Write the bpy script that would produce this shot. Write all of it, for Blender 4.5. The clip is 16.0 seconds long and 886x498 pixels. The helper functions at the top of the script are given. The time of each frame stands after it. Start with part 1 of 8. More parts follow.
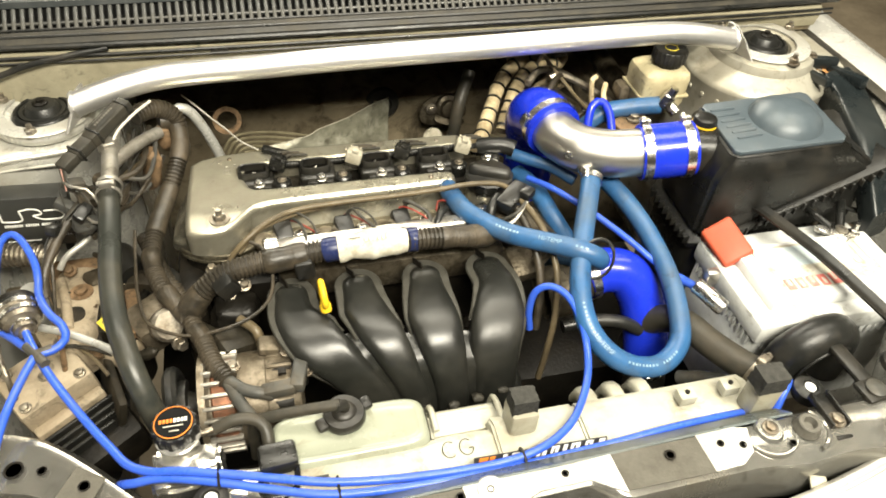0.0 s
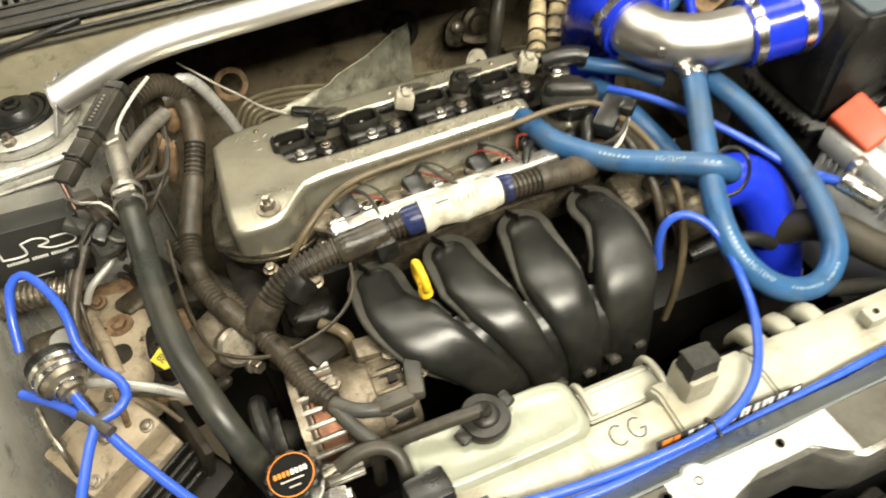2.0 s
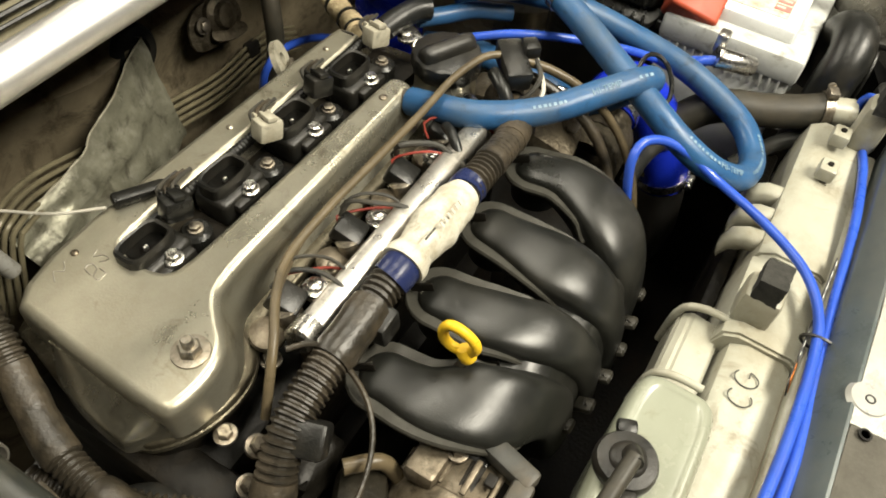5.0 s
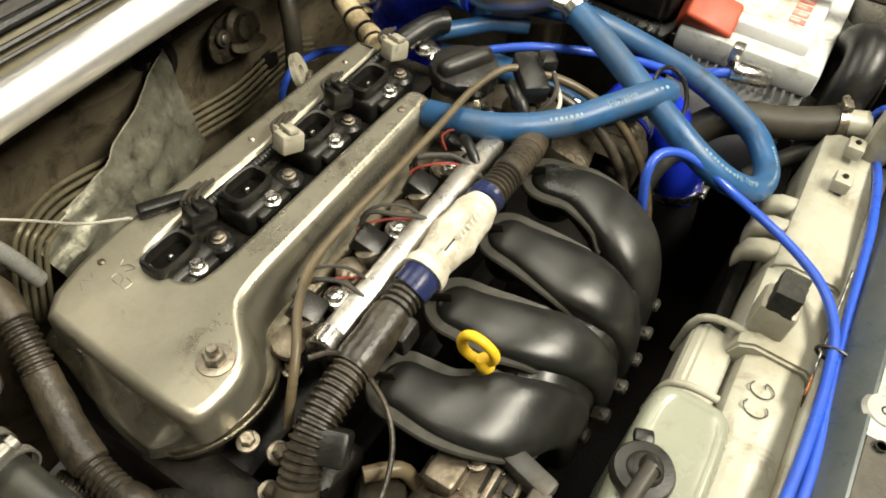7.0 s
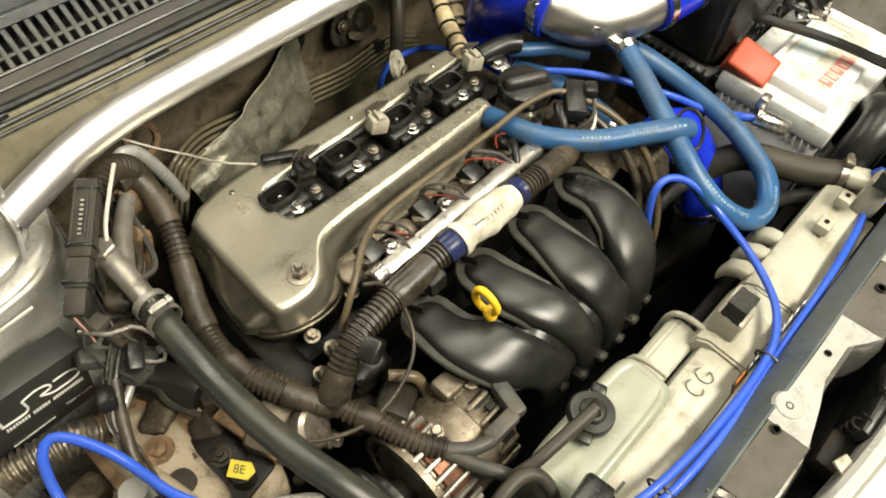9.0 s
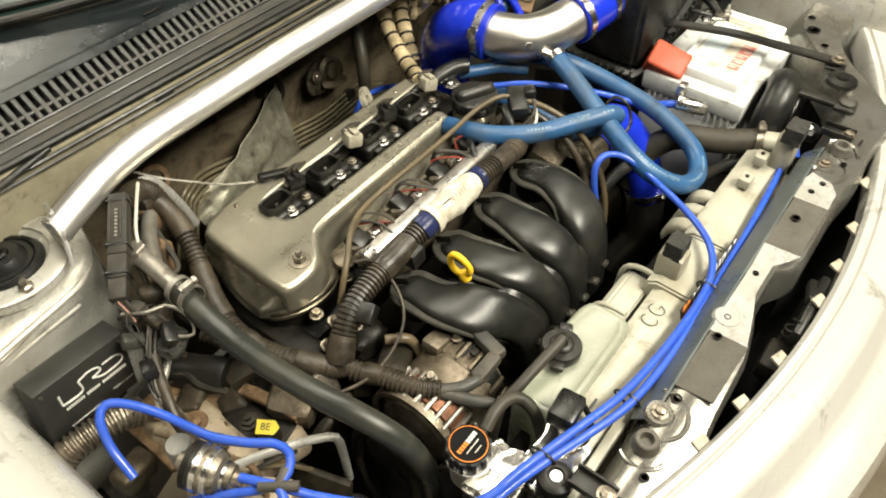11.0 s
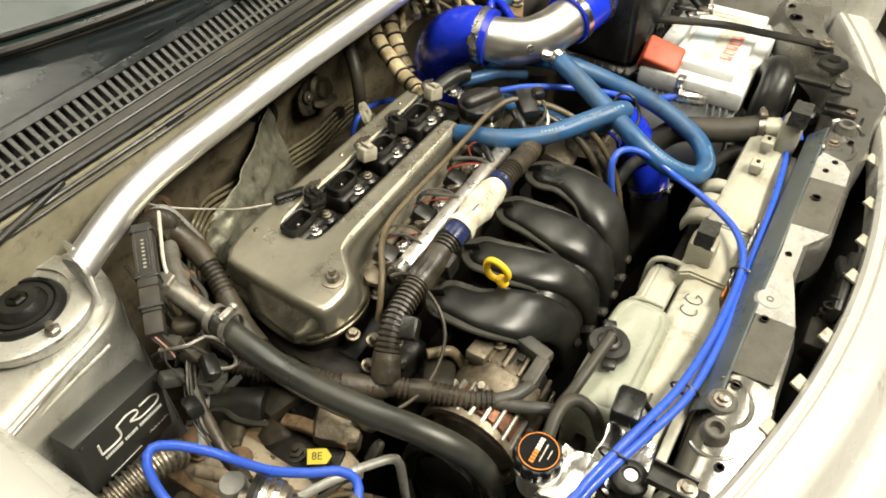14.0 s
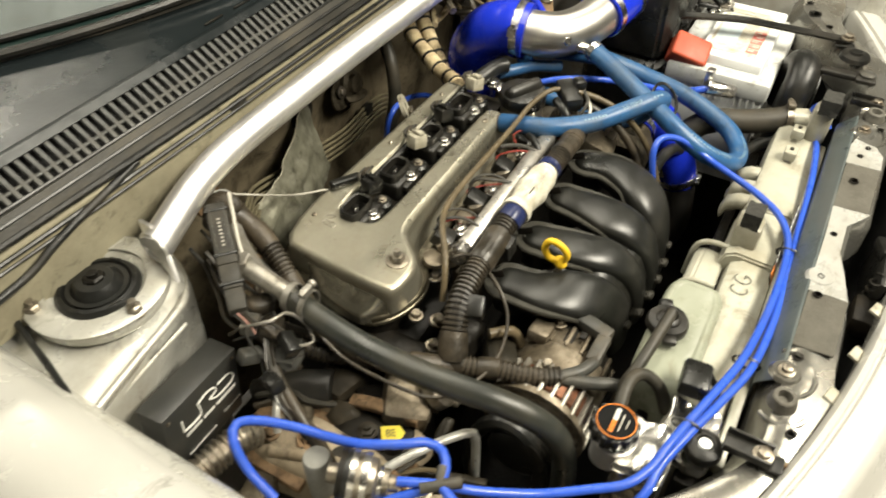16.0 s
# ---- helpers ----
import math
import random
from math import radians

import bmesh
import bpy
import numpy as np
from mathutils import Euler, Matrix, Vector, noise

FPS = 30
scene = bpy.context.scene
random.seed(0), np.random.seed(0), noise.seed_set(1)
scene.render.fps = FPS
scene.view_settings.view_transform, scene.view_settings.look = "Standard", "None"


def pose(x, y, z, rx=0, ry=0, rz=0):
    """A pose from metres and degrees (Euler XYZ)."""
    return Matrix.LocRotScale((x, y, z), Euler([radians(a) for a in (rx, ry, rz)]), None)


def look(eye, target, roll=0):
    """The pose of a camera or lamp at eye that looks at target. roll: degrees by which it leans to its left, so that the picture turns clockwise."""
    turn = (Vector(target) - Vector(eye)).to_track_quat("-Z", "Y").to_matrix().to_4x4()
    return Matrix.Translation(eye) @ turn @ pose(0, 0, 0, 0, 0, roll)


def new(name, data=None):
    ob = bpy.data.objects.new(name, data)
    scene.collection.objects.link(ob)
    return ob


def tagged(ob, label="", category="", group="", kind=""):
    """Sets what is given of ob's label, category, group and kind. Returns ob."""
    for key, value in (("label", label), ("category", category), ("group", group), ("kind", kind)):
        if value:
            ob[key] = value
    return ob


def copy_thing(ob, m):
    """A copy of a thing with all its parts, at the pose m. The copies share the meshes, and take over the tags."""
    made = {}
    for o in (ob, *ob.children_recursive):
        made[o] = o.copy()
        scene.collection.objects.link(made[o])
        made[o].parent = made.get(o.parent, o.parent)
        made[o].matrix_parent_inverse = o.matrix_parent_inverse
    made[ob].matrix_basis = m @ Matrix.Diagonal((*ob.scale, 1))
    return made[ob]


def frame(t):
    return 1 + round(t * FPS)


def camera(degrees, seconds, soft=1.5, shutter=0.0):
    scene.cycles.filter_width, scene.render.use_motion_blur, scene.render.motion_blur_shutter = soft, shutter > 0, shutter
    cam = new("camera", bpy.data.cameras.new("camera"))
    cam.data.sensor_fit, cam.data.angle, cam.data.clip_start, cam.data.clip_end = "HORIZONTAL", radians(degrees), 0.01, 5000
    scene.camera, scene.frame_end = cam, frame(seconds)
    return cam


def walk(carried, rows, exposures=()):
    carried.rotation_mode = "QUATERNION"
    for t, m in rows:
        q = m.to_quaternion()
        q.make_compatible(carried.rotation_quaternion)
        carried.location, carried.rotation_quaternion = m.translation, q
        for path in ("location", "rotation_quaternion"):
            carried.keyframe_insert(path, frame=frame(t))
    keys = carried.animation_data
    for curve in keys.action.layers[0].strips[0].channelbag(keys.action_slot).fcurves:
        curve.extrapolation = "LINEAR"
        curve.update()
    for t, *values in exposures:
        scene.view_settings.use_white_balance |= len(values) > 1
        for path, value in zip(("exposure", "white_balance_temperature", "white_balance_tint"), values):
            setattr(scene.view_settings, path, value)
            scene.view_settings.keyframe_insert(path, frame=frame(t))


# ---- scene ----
cam = camera(63.5, 16.0, soft=1.8, shutter=0.5)
PATH = [
    (0, (-0.103, -0.821, 1.494), (0.317, 0.56, 0.11), 4.7),
    (0.5, (-0.109, -0.818, 1.493), (0.311, 0.564, 0.11), 4.7),
    (1, (-0.124, -0.785, 1.469), (0.326, 0.572, 0.07), 3.6),
    (1.5, (-0.176, -0.719, 1.421), (0.337, 0.632, 0.039), 1.1),
    (2, (-0.196, -0.64, 1.403), (0.242, 0.57, -0.128), -3.7),
    (2.5, (-0.185, -0.552, 1.365), (0.236, 0.597, -0.217), -7.1),
    (3, (-0.235, -0.451, 1.332), (0.495, 0.466, -0.288), -7.2),
    (3.5, (-0.295, -0.371, 1.3), (0.735, 0.243, -0.301), 0.6),
    (4, (-0.315, -0.342, 1.286), (0.797, 0.197, -0.286), 5.8),
    (6.5, (-0.329, -0.315, 1.29), (0.796, 0.256, -0.261), 5.8),
    (7, (-0.333, -0.316, 1.295), (0.786, 0.267, -0.256), 5.4),
    (7.5, (-0.369, -0.353, 1.342), (0.755, 0.326, -0.167), 5.4),
    (8, (-0.402, -0.397, 1.405), (0.662, 0.337, -0.121), 7.9),
    (8.5, (-0.408, -0.405, 1.429), (0.534, 0.272, -0.2), 8.9),
    (9, (-0.408, -0.413, 1.447), (0.53, 0.306, -0.166), 7.3),
    (9.2, (-0.414, -0.411, 1.44), (0.545, 0.307, -0.162), 7.4),
    (11.3, (-0.546, -0.554, 1.476), (0.573, 0.288, 0.048), -3.1),
    (11.5, (-0.56, -0.544, 1.468), (0.656, 0.235, 0.084), -3.3),
    (12, (-0.589, -0.492, 1.449), (0.644, 0.207, 0.038), -1.5),
    (12.5, (-0.586, -0.47, 1.444), (0.591, 0.267, 0.004), -1.4),
    (13, (-0.578, -0.47, 1.444), (0.594, 0.276, 0.006), -1.3),
    (13.5, (-0.58, -0.468, 1.447), (0.602, 0.281, 0.017), -1.1),
    (14, (-0.577, -0.465, 1.447), (0.605, 0.286, 0.019), -1.1),
    (14.5, (-0.577, -0.465, 1.449), (0.617, 0.279, 0.027), -1.1),
    (15, (-0.579, -0.464, 1.45), (0.626, 0.274, 0.034), -0.6),
    (15.5, (-0.595, -0.448, 1.447), (0.614, 0.284, 0.032), -0.2),
    (16, (-0.658, -0.398, 1.43), (0.581, 0.309, 0.029), 0.3),
]
walk(cam, [(t, look(eye, target, roll)) for t, eye, target, roll in PATH],
     [(0, 0.50), (1, 0.47), (2, 0.28), (3, 0.15), (4, 0.06), (7, -0.01), (9, -0.01), (11.5, 0.09), (16, 0.10)])

# ---- world, lights, exposure ----
world = bpy.data.worlds.new("garage_world")
scene.world = world
world.use_nodes = True
world.node_tree.nodes["Background"].inputs[0].default_value = (0.62, 0.60, 0.52, 1)
world.node_tree.nodes["Background"].inputs[1].default_value = 0.008


def lamp(name, eye, target, sx, sy, watts, colour):
    data = bpy.data.lights.new(name, "AREA")
    data.shape, data.size, data.size_y, data.energy, data.color = "RECTANGLE", sx, sy, watts, colour
    ob = new(name, data)
    ob.matrix_world = look(eye, target)
    return ob


WARM = (1.0, 0.935, 0.775)
# unseen area lamps; rear, right and left are added to brighten cover and towers
lamp("front_area_lamp", (0.34, -1.45, 2.60), (0.28, -0.55, 0.4), 1.5, 0.45, 129, WARM)
lamp("rear_fill", (0.0, 2.55, 2.60), (0.0, 2.2, 0), 2.6, 0.50, 118, WARM)
lamp("right_fill", (1.00, 0.05, 2.60), (0.98, 0.05, 0), 0.50, 1.6, 22, WARM)
lamp("left_fill", (-0.22, 0.15, 2.60), (-0.24, 0.15, 0), 0.30, 1.6, 24, WARM)
scene.view_settings.exposure = 0.0


# ---- materials ----
def rgb(c):
    return (c[0], c[1], c[2], 1) if len(c) == 3 else c


def mat(name, a, b=None, rough=0.5, metal=0.0, scale=25.0, bump=0.15, fine=350.0, dirt=None, amount=0.35, dscale=9.0, coat=0.0, vary=0.12, trans=0.0, grime=0.0, gscale=55.0, gcol=(0.022, 0.017, 0.010), spec=0.25):
    """A surface with two tones of mottling, optional dirt in blotches, fine bump and uneven gloss."""
    m = bpy.data.materials.new(name)
    m.use_nodes = True
    n, l = m.node_tree.nodes, m.node_tree.links
    bs = n["Principled BSDF"]
    co = n.new("ShaderNodeTexCoord")
    n1 = n.new("ShaderNodeTexNoise")
    n1.inputs["Scale"].default_value, n1.inputs["Detail"].default_value, n1.inputs["Roughness"].default_value = scale, 6, 0.65
    l.new(co.outputs["Object"], n1.inputs["Vector"])
    mix = n.new("ShaderNodeMix")
    mix.data_type = "RGBA"
    b = b or tuple(max(0, v * 0.72) for v in a)
    mix.inputs[6].default_value, mix.inputs[7].default_value = rgb(a), rgb(b)
    ramp = n.new("ShaderNodeMapRange")
    ramp.inputs[1].default_value, ramp.inputs[2].default_value = 0.35, 0.7
    l.new(n1.outputs["Fac"], ramp.inputs[0])
    l.new(ramp.outputs[0], mix.inputs[0])
    col = mix.outputs[2]
    rsrc = n1.outputs["Fac"]
    if dirt:
        n2 = n.new("ShaderNodeTexNoise")
        n2.inputs["Scale"].default_value, n2.inputs["Detail"].default_value, n2.inputs["Roughness"].default_value = dscale, 8, 0.7
        l.new(co.outputs["Object"], n2.inputs["Vector"])
        r2 = n.new("ShaderNodeMapRange")
        r2.inputs[1].default_value, r2.inputs[2].default_value = 0.62 - amount * 0.5, 0.78 - amount * 0.25
        r2.inputs[4].default_value = min(1.0, amount * 1.8)
        l.new(n2.outputs["Fac"], r2.inputs[0])
        m2 = n.new("ShaderNodeMix")
        m2.data_type = "RGBA"
        m2.inputs[7].default_value = rgb(dirt)
        l.new(r2.outputs[0], m2.inputs[0])
        l.new(col, m2.inputs[6])
        col = m2.outputs[2]
        rsrc = n2.outputs["Fac"]
    if grime:
        n4 = n.new("ShaderNodeTexNoise")
        n4.inputs["Scale"].default_value, n4.inputs["Detail"].default_value, n4.inputs["Roughness"].default_value, n4.inputs["Distortion"].default_value = gscale, 9, 0.72, 0.6
        l.new(co.outputs["Object"], n4.inputs["Vector"])
        r4 = n.new("ShaderNodeMapRange")
        r4.inputs[1].default_value, r4.inputs[2].default_value, r4.inputs[4].default_value = 0.60 - grime * 0.28, 0.70 - grime * 0.1, min(0.92, 0.45 + grime)
        l.new(n4.outputs["Fac"], r4.inputs[0])
        m4 = n.new("ShaderNodeMix")
        m4.data_type = "RGBA"
        m4.inputs[7].default_value = rgb(gcol)
        l.new(r4.outputs[0], m4.inputs[0])
        l.new(col, m4.inputs[6])
        col = m4.outputs[2]
    l.new(col, bs.inputs["Base Color"])
    rr = n.new("ShaderNodeMapRange")
    rr.inputs[1].default_value, rr.inputs[2].default_value = 0.3, 0.7
    rr.inputs[3].default_value, rr.inputs[4].default_value = max(0.03, rough - vary), min(1, rough + vary)
    l.new(rsrc, rr.inputs[0])
    l.new(rr.outputs[0], bs.inputs["Roughness"])
    bs.inputs["Metallic"].default_value = metal
    bs.inputs["Specular IOR Level"].default_value = spec
    bs.inputs["Coat Weight"].default_value = coat
    bs.inputs["Transmission Weight"].default_value = trans
    if bump:
        n3 = n.new("ShaderNodeTexNoise")
        n3.inputs["Scale"].default_value, n3.inputs["Detail"].default_value = fine, 4
        l.new(co.outputs["Object"], n3.inputs["Vector"])
        bp = n.new("ShaderNodeBump")
        bp.inputs["Strength"].default_value, bp.inputs["Distance"].default_value = bump, 0.002
        l.new(n3.outputs["Fac"], bp.inputs["Height"])
        l.new(bp.outputs[0], bs.inputs["Normal"])
    return m


M_SILVER = mat("silver_paint", (0.48, 0.475, 0.435), (0.39, 0.382, 0.34), 0.28, 0.35, 14, 0.04, 500, (0.22, 0.185, 0.12), 0.28, 8, coat=0.3, grime=0.12, gscale=24)
M_DUSTSILVER = mat("dusty_silver_paint", (0.36, 0.345, 0.29), (0.28, 0.265, 0.215), 0.36, 0.3, 14, 0.06, 400, (0.19, 0.165, 0.115), 0.36, 8, grime=0.16, gscale=30, gcol=(0.10, 0.08, 0.05))
M_BODY = mat("body_paint", (0.455, 0.448, 0.415), (0.42, 0.413, 0.38), 0.24, 0.25, 6, 0.02, 700, (0.31, 0.29, 0.25), 0.14, 5, coat=0.5, grime=0.04, gscale=18)
M_PRIMER = mat("dull_silver_paint", (0.27, 0.266, 0.243), (0.20, 0.195, 0.174), 0.22, 0.75, 12, 0.06, 300, (0.12, 0.10, 0.068), 0.36, 9, grime=0.15, gscale=26, gcol=(0.06, 0.05, 0.033))
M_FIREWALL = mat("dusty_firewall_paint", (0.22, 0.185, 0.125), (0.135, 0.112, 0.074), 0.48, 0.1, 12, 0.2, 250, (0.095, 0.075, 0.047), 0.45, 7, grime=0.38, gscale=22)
M_CASTMAG = mat("brushed_cover_paint", (0.43, 0.410, 0.332), (0.345, 0.327, 0.257), 0.32, 0.80, 14, 0.10, 500, (0.225, 0.193, 0.13), 0.30, 8, grime=0.14, gscale=30, gcol=(0.10, 0.08, 0.048), vary=0.13)
M_ALU = mat("satin_aluminium", (0.74, 0.73, 0.70), (0.64, 0.63, 0.60), 0.47, 0.92, 30, 0.05, 700, (0.50, 0.475, 0.42), 0.26, 16, vary=0.08)
M_FOIL = mat("dented_bare_aluminium", (0.54, 0.53, 0.50), (0.40, 0.39, 0.36), 0.22, 0.95, 30, 0.5, 45, (0.24, 0.22, 0.18), 0.30, 20, vary=0.10)
M_KNOB = mat("pale_grey_rubber", (0.20, 0.20, 0.185), (0.15, 0.15, 0.138), 0.5, 0, 40, 0.1, 400, (0.09, 0.08, 0.06), 0.25, 30)
M_BAR = mat("polished_aluminium_bar", (0.80, 0.79, 0.77), (0.70, 0.69, 0.66), 0.40, 0.93, 40, 0.04, 700, (0.62, 0.60, 0.55), 0.20, 20, vary=0.06)
# black of the cap disc; also painted shade in grille slots and bumper gap
M_VOID = mat("black_plastic_and_shade", (0.004, 0.004, 0.0038), (0.003, 0.003, 0.003), 0.7, 0.0, 30, 0.1, 400, spec=0.1)
M_RAIL = mat("stained_bright_rail", (0.70, 0.68, 0.64), (0.50, 0.48, 0.43), 0.36, 0.9, 40, 0.08, 500, (0.16, 0.125, 0.075), 0.34, 34, grime=0.22, gscale=50)
M_GRIMESHADE = mat("grimy_shaded_casting", (0.150, 0.135, 0.097), (0.075, 0.066, 0.045), 0.30, 0.7, 30, 0.15, 400, (0.028, 0.022, 0.013), 0.48, 16, grime=0.4, gscale=40)
M_DIMSIDE = mat("dim_reflecting_casting", (0.33, 0.315, 0.255), (0.22, 0.205, 0.155), 0.24, 0.88, 20, 0.06, 300, (0.10, 0.086, 0.056), 0.34, 11, grime=0.14, gscale=34, vary=0.09)
M_CBOX = mat("matt_black_powder_coat", (0.024, 0.0245, 0.0225), (0.017, 0.0174, 0.016), 0.38, 0, 40, 0.2, 500, (0.046, 0.043, 0.035), 0.28, 20, spec=0.42)
M_BUSH = mat("pale_grey_rubber_bush", (0.105, 0.100, 0.086), (0.070, 0.066, 0.055), 0.5, 0.1, 60, 0.2, 300, (0.045, 0.038, 0.027), 0.35, 30)
M_LIPGREY = mat("dusty_blue_grey_paint", (0.078, 0.092, 0.092), (0.054, 0.066, 0.066), 0.30, 0.1, 18, 0.06, 400, (0.115, 0.115, 0.10), 0.28, 14, spec=0.38)
M_LINE = mat("dusty_olive_paint", (0.17, 0.150, 0.095), (0.11, 0.096, 0.060), 0.42, 0.1, 40, 0.1, 400, (0.06, 0.05, 0.032), 0.3, 30)
M_GRILLE = mat("dusty_grille_plastic", (0.044, 0.045, 0.042), (0.030, 0.031, 0.029), 0.40, 0.0, 40, 0.15, 400, (0.075, 0.068, 0.052), 0.3, 25, spec=0.35)
M_BRUSHED = mat("brushed_steel_pipe", (0.58, 0.56, 0.52), (0.52, 0.50, 0.46), 0.36, 1.0, 12, 0, 700, (0.44, 0.41, 0.36), 0.15, 15, vary=0.05)
M_STEEL = mat("dirty_steel", (0.40, 0.37, 0.31), (0.25, 0.22, 0.175), 0.38, 0.85, 60, 0.15, 300, (0.10, 0.07, 0.04), 0.45, 40, grime=0.35, gscale=90)
M_CHROME = mat("bright_plated_steel", (0.72, 0.71, 0.68), (0.52, 0.50, 0.46), 0.26, 1.0, 80, 0.03, 500, (0.25, 0.21, 0.15), 0.25, 60)
M_CASTALU = mat("dirty_cast_aluminium", (0.15, 0.130, 0.096), (0.07, 0.060, 0.042), 0.45, 0.6, 45, 0.6, 220, (0.035, 0.026, 0.015), 0.5, 22, grime=0.45, gscale=60)
M_MANIFOLD = mat("black_manifold_plastic", (0.0115, 0.0118, 0.0102), (0.0070, 0.0072, 0.0061), 0.35, 0.0, 30, 0.09, 700, (0.026, 0.024, 0.019), 0.28, 12, spec=0.46, vary=0.11)
M_LIP = mat("dusty_black_plastic_edge", (0.046, 0.044, 0.037), (0.026, 0.025, 0.020), 0.45, 0.0, 60, 0.12, 400)
M_BLACK = mat("black_plastic", (0.0093, 0.0093, 0.0085), (0.0068, 0.0068, 0.0059), 0.34, 0.0, 30, 0.16, 420, (0.036, 0.030, 0.021), 0.26, 16, spec=0.38, vary=0.16)
M_RUBBER = mat("black_rubber", (0.0102, 0.0106, 0.0098), (0.0076, 0.0076, 0.0068), 0.38, 0.0, 30, 0.14, 420, (0.042, 0.035, 0.025), 0.24, 18, spec=0.36, vary=0.15)
M_HOSE = mat("dark_rubber_hose", (0.024, 0.0260, 0.0225), (0.015, 0.0162, 0.0140), 0.36, 0.0, 25, 0.06, 500, (0.064, 0.054, 0.035), 0.30, 11, spec=0.36, vary=0.14)
M_DUSTYHOSE = mat("dusty_rubber_hose", (0.030, 0.028, 0.022), (0.019, 0.0175, 0.013), 0.48, 0.0, 35, 0.1, 300, (0.060, 0.048, 0.032), 0.32, 20, spec=0.3)
M_LOOM = mat("dusty_corrugated_loom", (0.026, 0.0215, 0.0150), (0.013, 0.0112, 0.0080), 0.42, 0.0, 45, 0.16, 350, (0.076, 0.059, 0.038), 0.31, 15, spec=0.38, vary=0.15, grime=0.12, gscale=60)
M_TAPE = mat("black_cloth_tape", (0.024, 0.0200, 0.0138), (0.012, 0.0102, 0.0072), 0.42, 0.0, 60, 0.35, 260, (0.088, 0.067, 0.042), 0.37, 16, spec=0.40, vary=0.17)
M_BLUEHOSE = mat("blue_rubber_hose", (0.025, 0.090, 0.208), (0.017, 0.060, 0.145), 0.38, 0.0, 22, 0.12, 600, (0.060, 0.080, 0.092), 0.32, 14, grime=0.12, gcol=(0.014, 0.02, 0.028), spec=0.35)
M_BLUESIL = mat("blue_silicone", (0.010, 0.028, 0.46), (0.007, 0.020, 0.37), 0.27, 0.0, 20, 0.06, 300, coat=0.25)
M_BLUEVAC = mat("blue_vacuum_hose", (0.026, 0.078, 0.44), (0.020, 0.062, 0.36), 0.32, 0.0, 20, 0.03, 500, (0.04, 0.07, 0.24), 0.24, 30, coat=0.15)
M_TANK = mat("aged_white_nylon", (0.345, 0.340, 0.280), (0.280, 0.271, 0.216), 0.36, 0.0, 14, 0.10, 400, (0.200, 0.172, 0.112), 0.36, 7, grime=0.18, gscale=24, gcol=(0.13, 0.10, 0.06), spec=0.42)
M_RESV = mat("yellowed_nylon_tank", (0.228, 0.240, 0.188), (0.188, 0.197, 0.149), 0.26, 0.0, 9, 0.03, 400, (0.19, 0.195, 0.143), 0.26, 9, grime=0.06, gscale=20, gcol=(0.12, 0.10, 0.06), spec=0.45)
M_CREAM = mat("yellowed_brake_tank", (0.41, 0.365, 0.235), (0.32, 0.28, 0.17), 0.42, 0.0, 16, 0.05, 400, (0.17, 0.13, 0.07), 0.32, 14, grime=0.18)
M_WHITE = mat("battery_white_plastic", (0.68, 0.69, 0.68), (0.60, 0.61, 0.60), 0.4, 0.0, 12, 0.05, 400, (0.40, 0.38, 0.33), 0.22, 12, grime=0.08, gscale=25, gcol=(0.10, 0.09, 0.07))
M_GREYBAT = mat("battery_grey_plastic", (0.50, 0.515, 0.50), (0.41, 0.42, 0.41), 0.42, 0.0, 15, 0.08, 400, (0.22, 0.20, 0.16), 0.3, 14, grime=0.16, gscale=30, gcol=(0.08, 0.07, 0.045))
M_PAPER = mat("scuffed_white_label", (0.56, 0.54, 0.46), (0.40, 0.375, 0.30), 0.45, 0.0, 60, 0.5, 120, (0.24, 0.20, 0.135), 0.36, 30, grime=0.16, gscale=70, gcol=(0.10, 0.085, 0.06))
M_RED = mat("red_plastic_cover", (0.42, 0.078, 0.038), (0.33, 0.058, 0.028), 0.45, 0.0, 20, 0.08, 400, (0.17, 0.05, 0.03), 0.3, 15)
M_REDINK = mat("red_print", (0.55, 0.12, 0.10), (0.62, 0.25, 0.22), 0.5, 0, 60, 0)
M_CLEANPAINT = mat("clean_silver_paint", (0.38, 0.378, 0.355), (0.31, 0.307, 0.28), 0.32, 0.3, 18, 0.05, 500, (0.22, 0.195, 0.14), 0.30, 12, grime=0.16, gscale=40, gcol=(0.10, 0.08, 0.045))
M_FADEDINK = mat("faded_pale_print", (0.22, 0.31, 0.38), (0.09, 0.17, 0.25), 0.5, 0, 140, 0)
M_DULLALU = mat("dull_grey_aluminium", (0.34, 0.325, 0.29), (0.24, 0.226, 0.195), 0.42, 0.7, 40, 0.15, 300, (0.12, 0.098, 0.066), 0.36, 25, grime=0.24, gscale=50)
M_ALTCAST = mat("stained_alternator_casting", (0.195, 0.166, 0.125), (0.11, 0.092, 0.064), 0.42, 0.5, 40, 0.3, 260, (0.06, 0.044, 0.026), 0.42, 20, grime=0.34, gscale=60)
M_INK = mat("white_print", (0.66, 0.66, 0.62), (0.48, 0.48, 0.45), 0.5, 0, 90, 0)
M_BLACKINK = mat("black_print", (0.03, 0.03, 0.03), None, 0.5, 0, 40, 0)
M_ORANGEINK = mat("orange_print", (0.62, 0.20, 0.03), None, 0.5, 0, 40, 0)
M_YELLOW = mat("yellow_plastic", (0.68, 0.44, 0.02), (0.60, 0.38, 0.02), 0.38, 0.0, 30, 0.05, 400)
M_TAG = mat("yellow_paper_tag", (0.62, 0.52, 0.05), (0.54, 0.44, 0.04), 0.55, 0.0, 50, 0.1, 300)
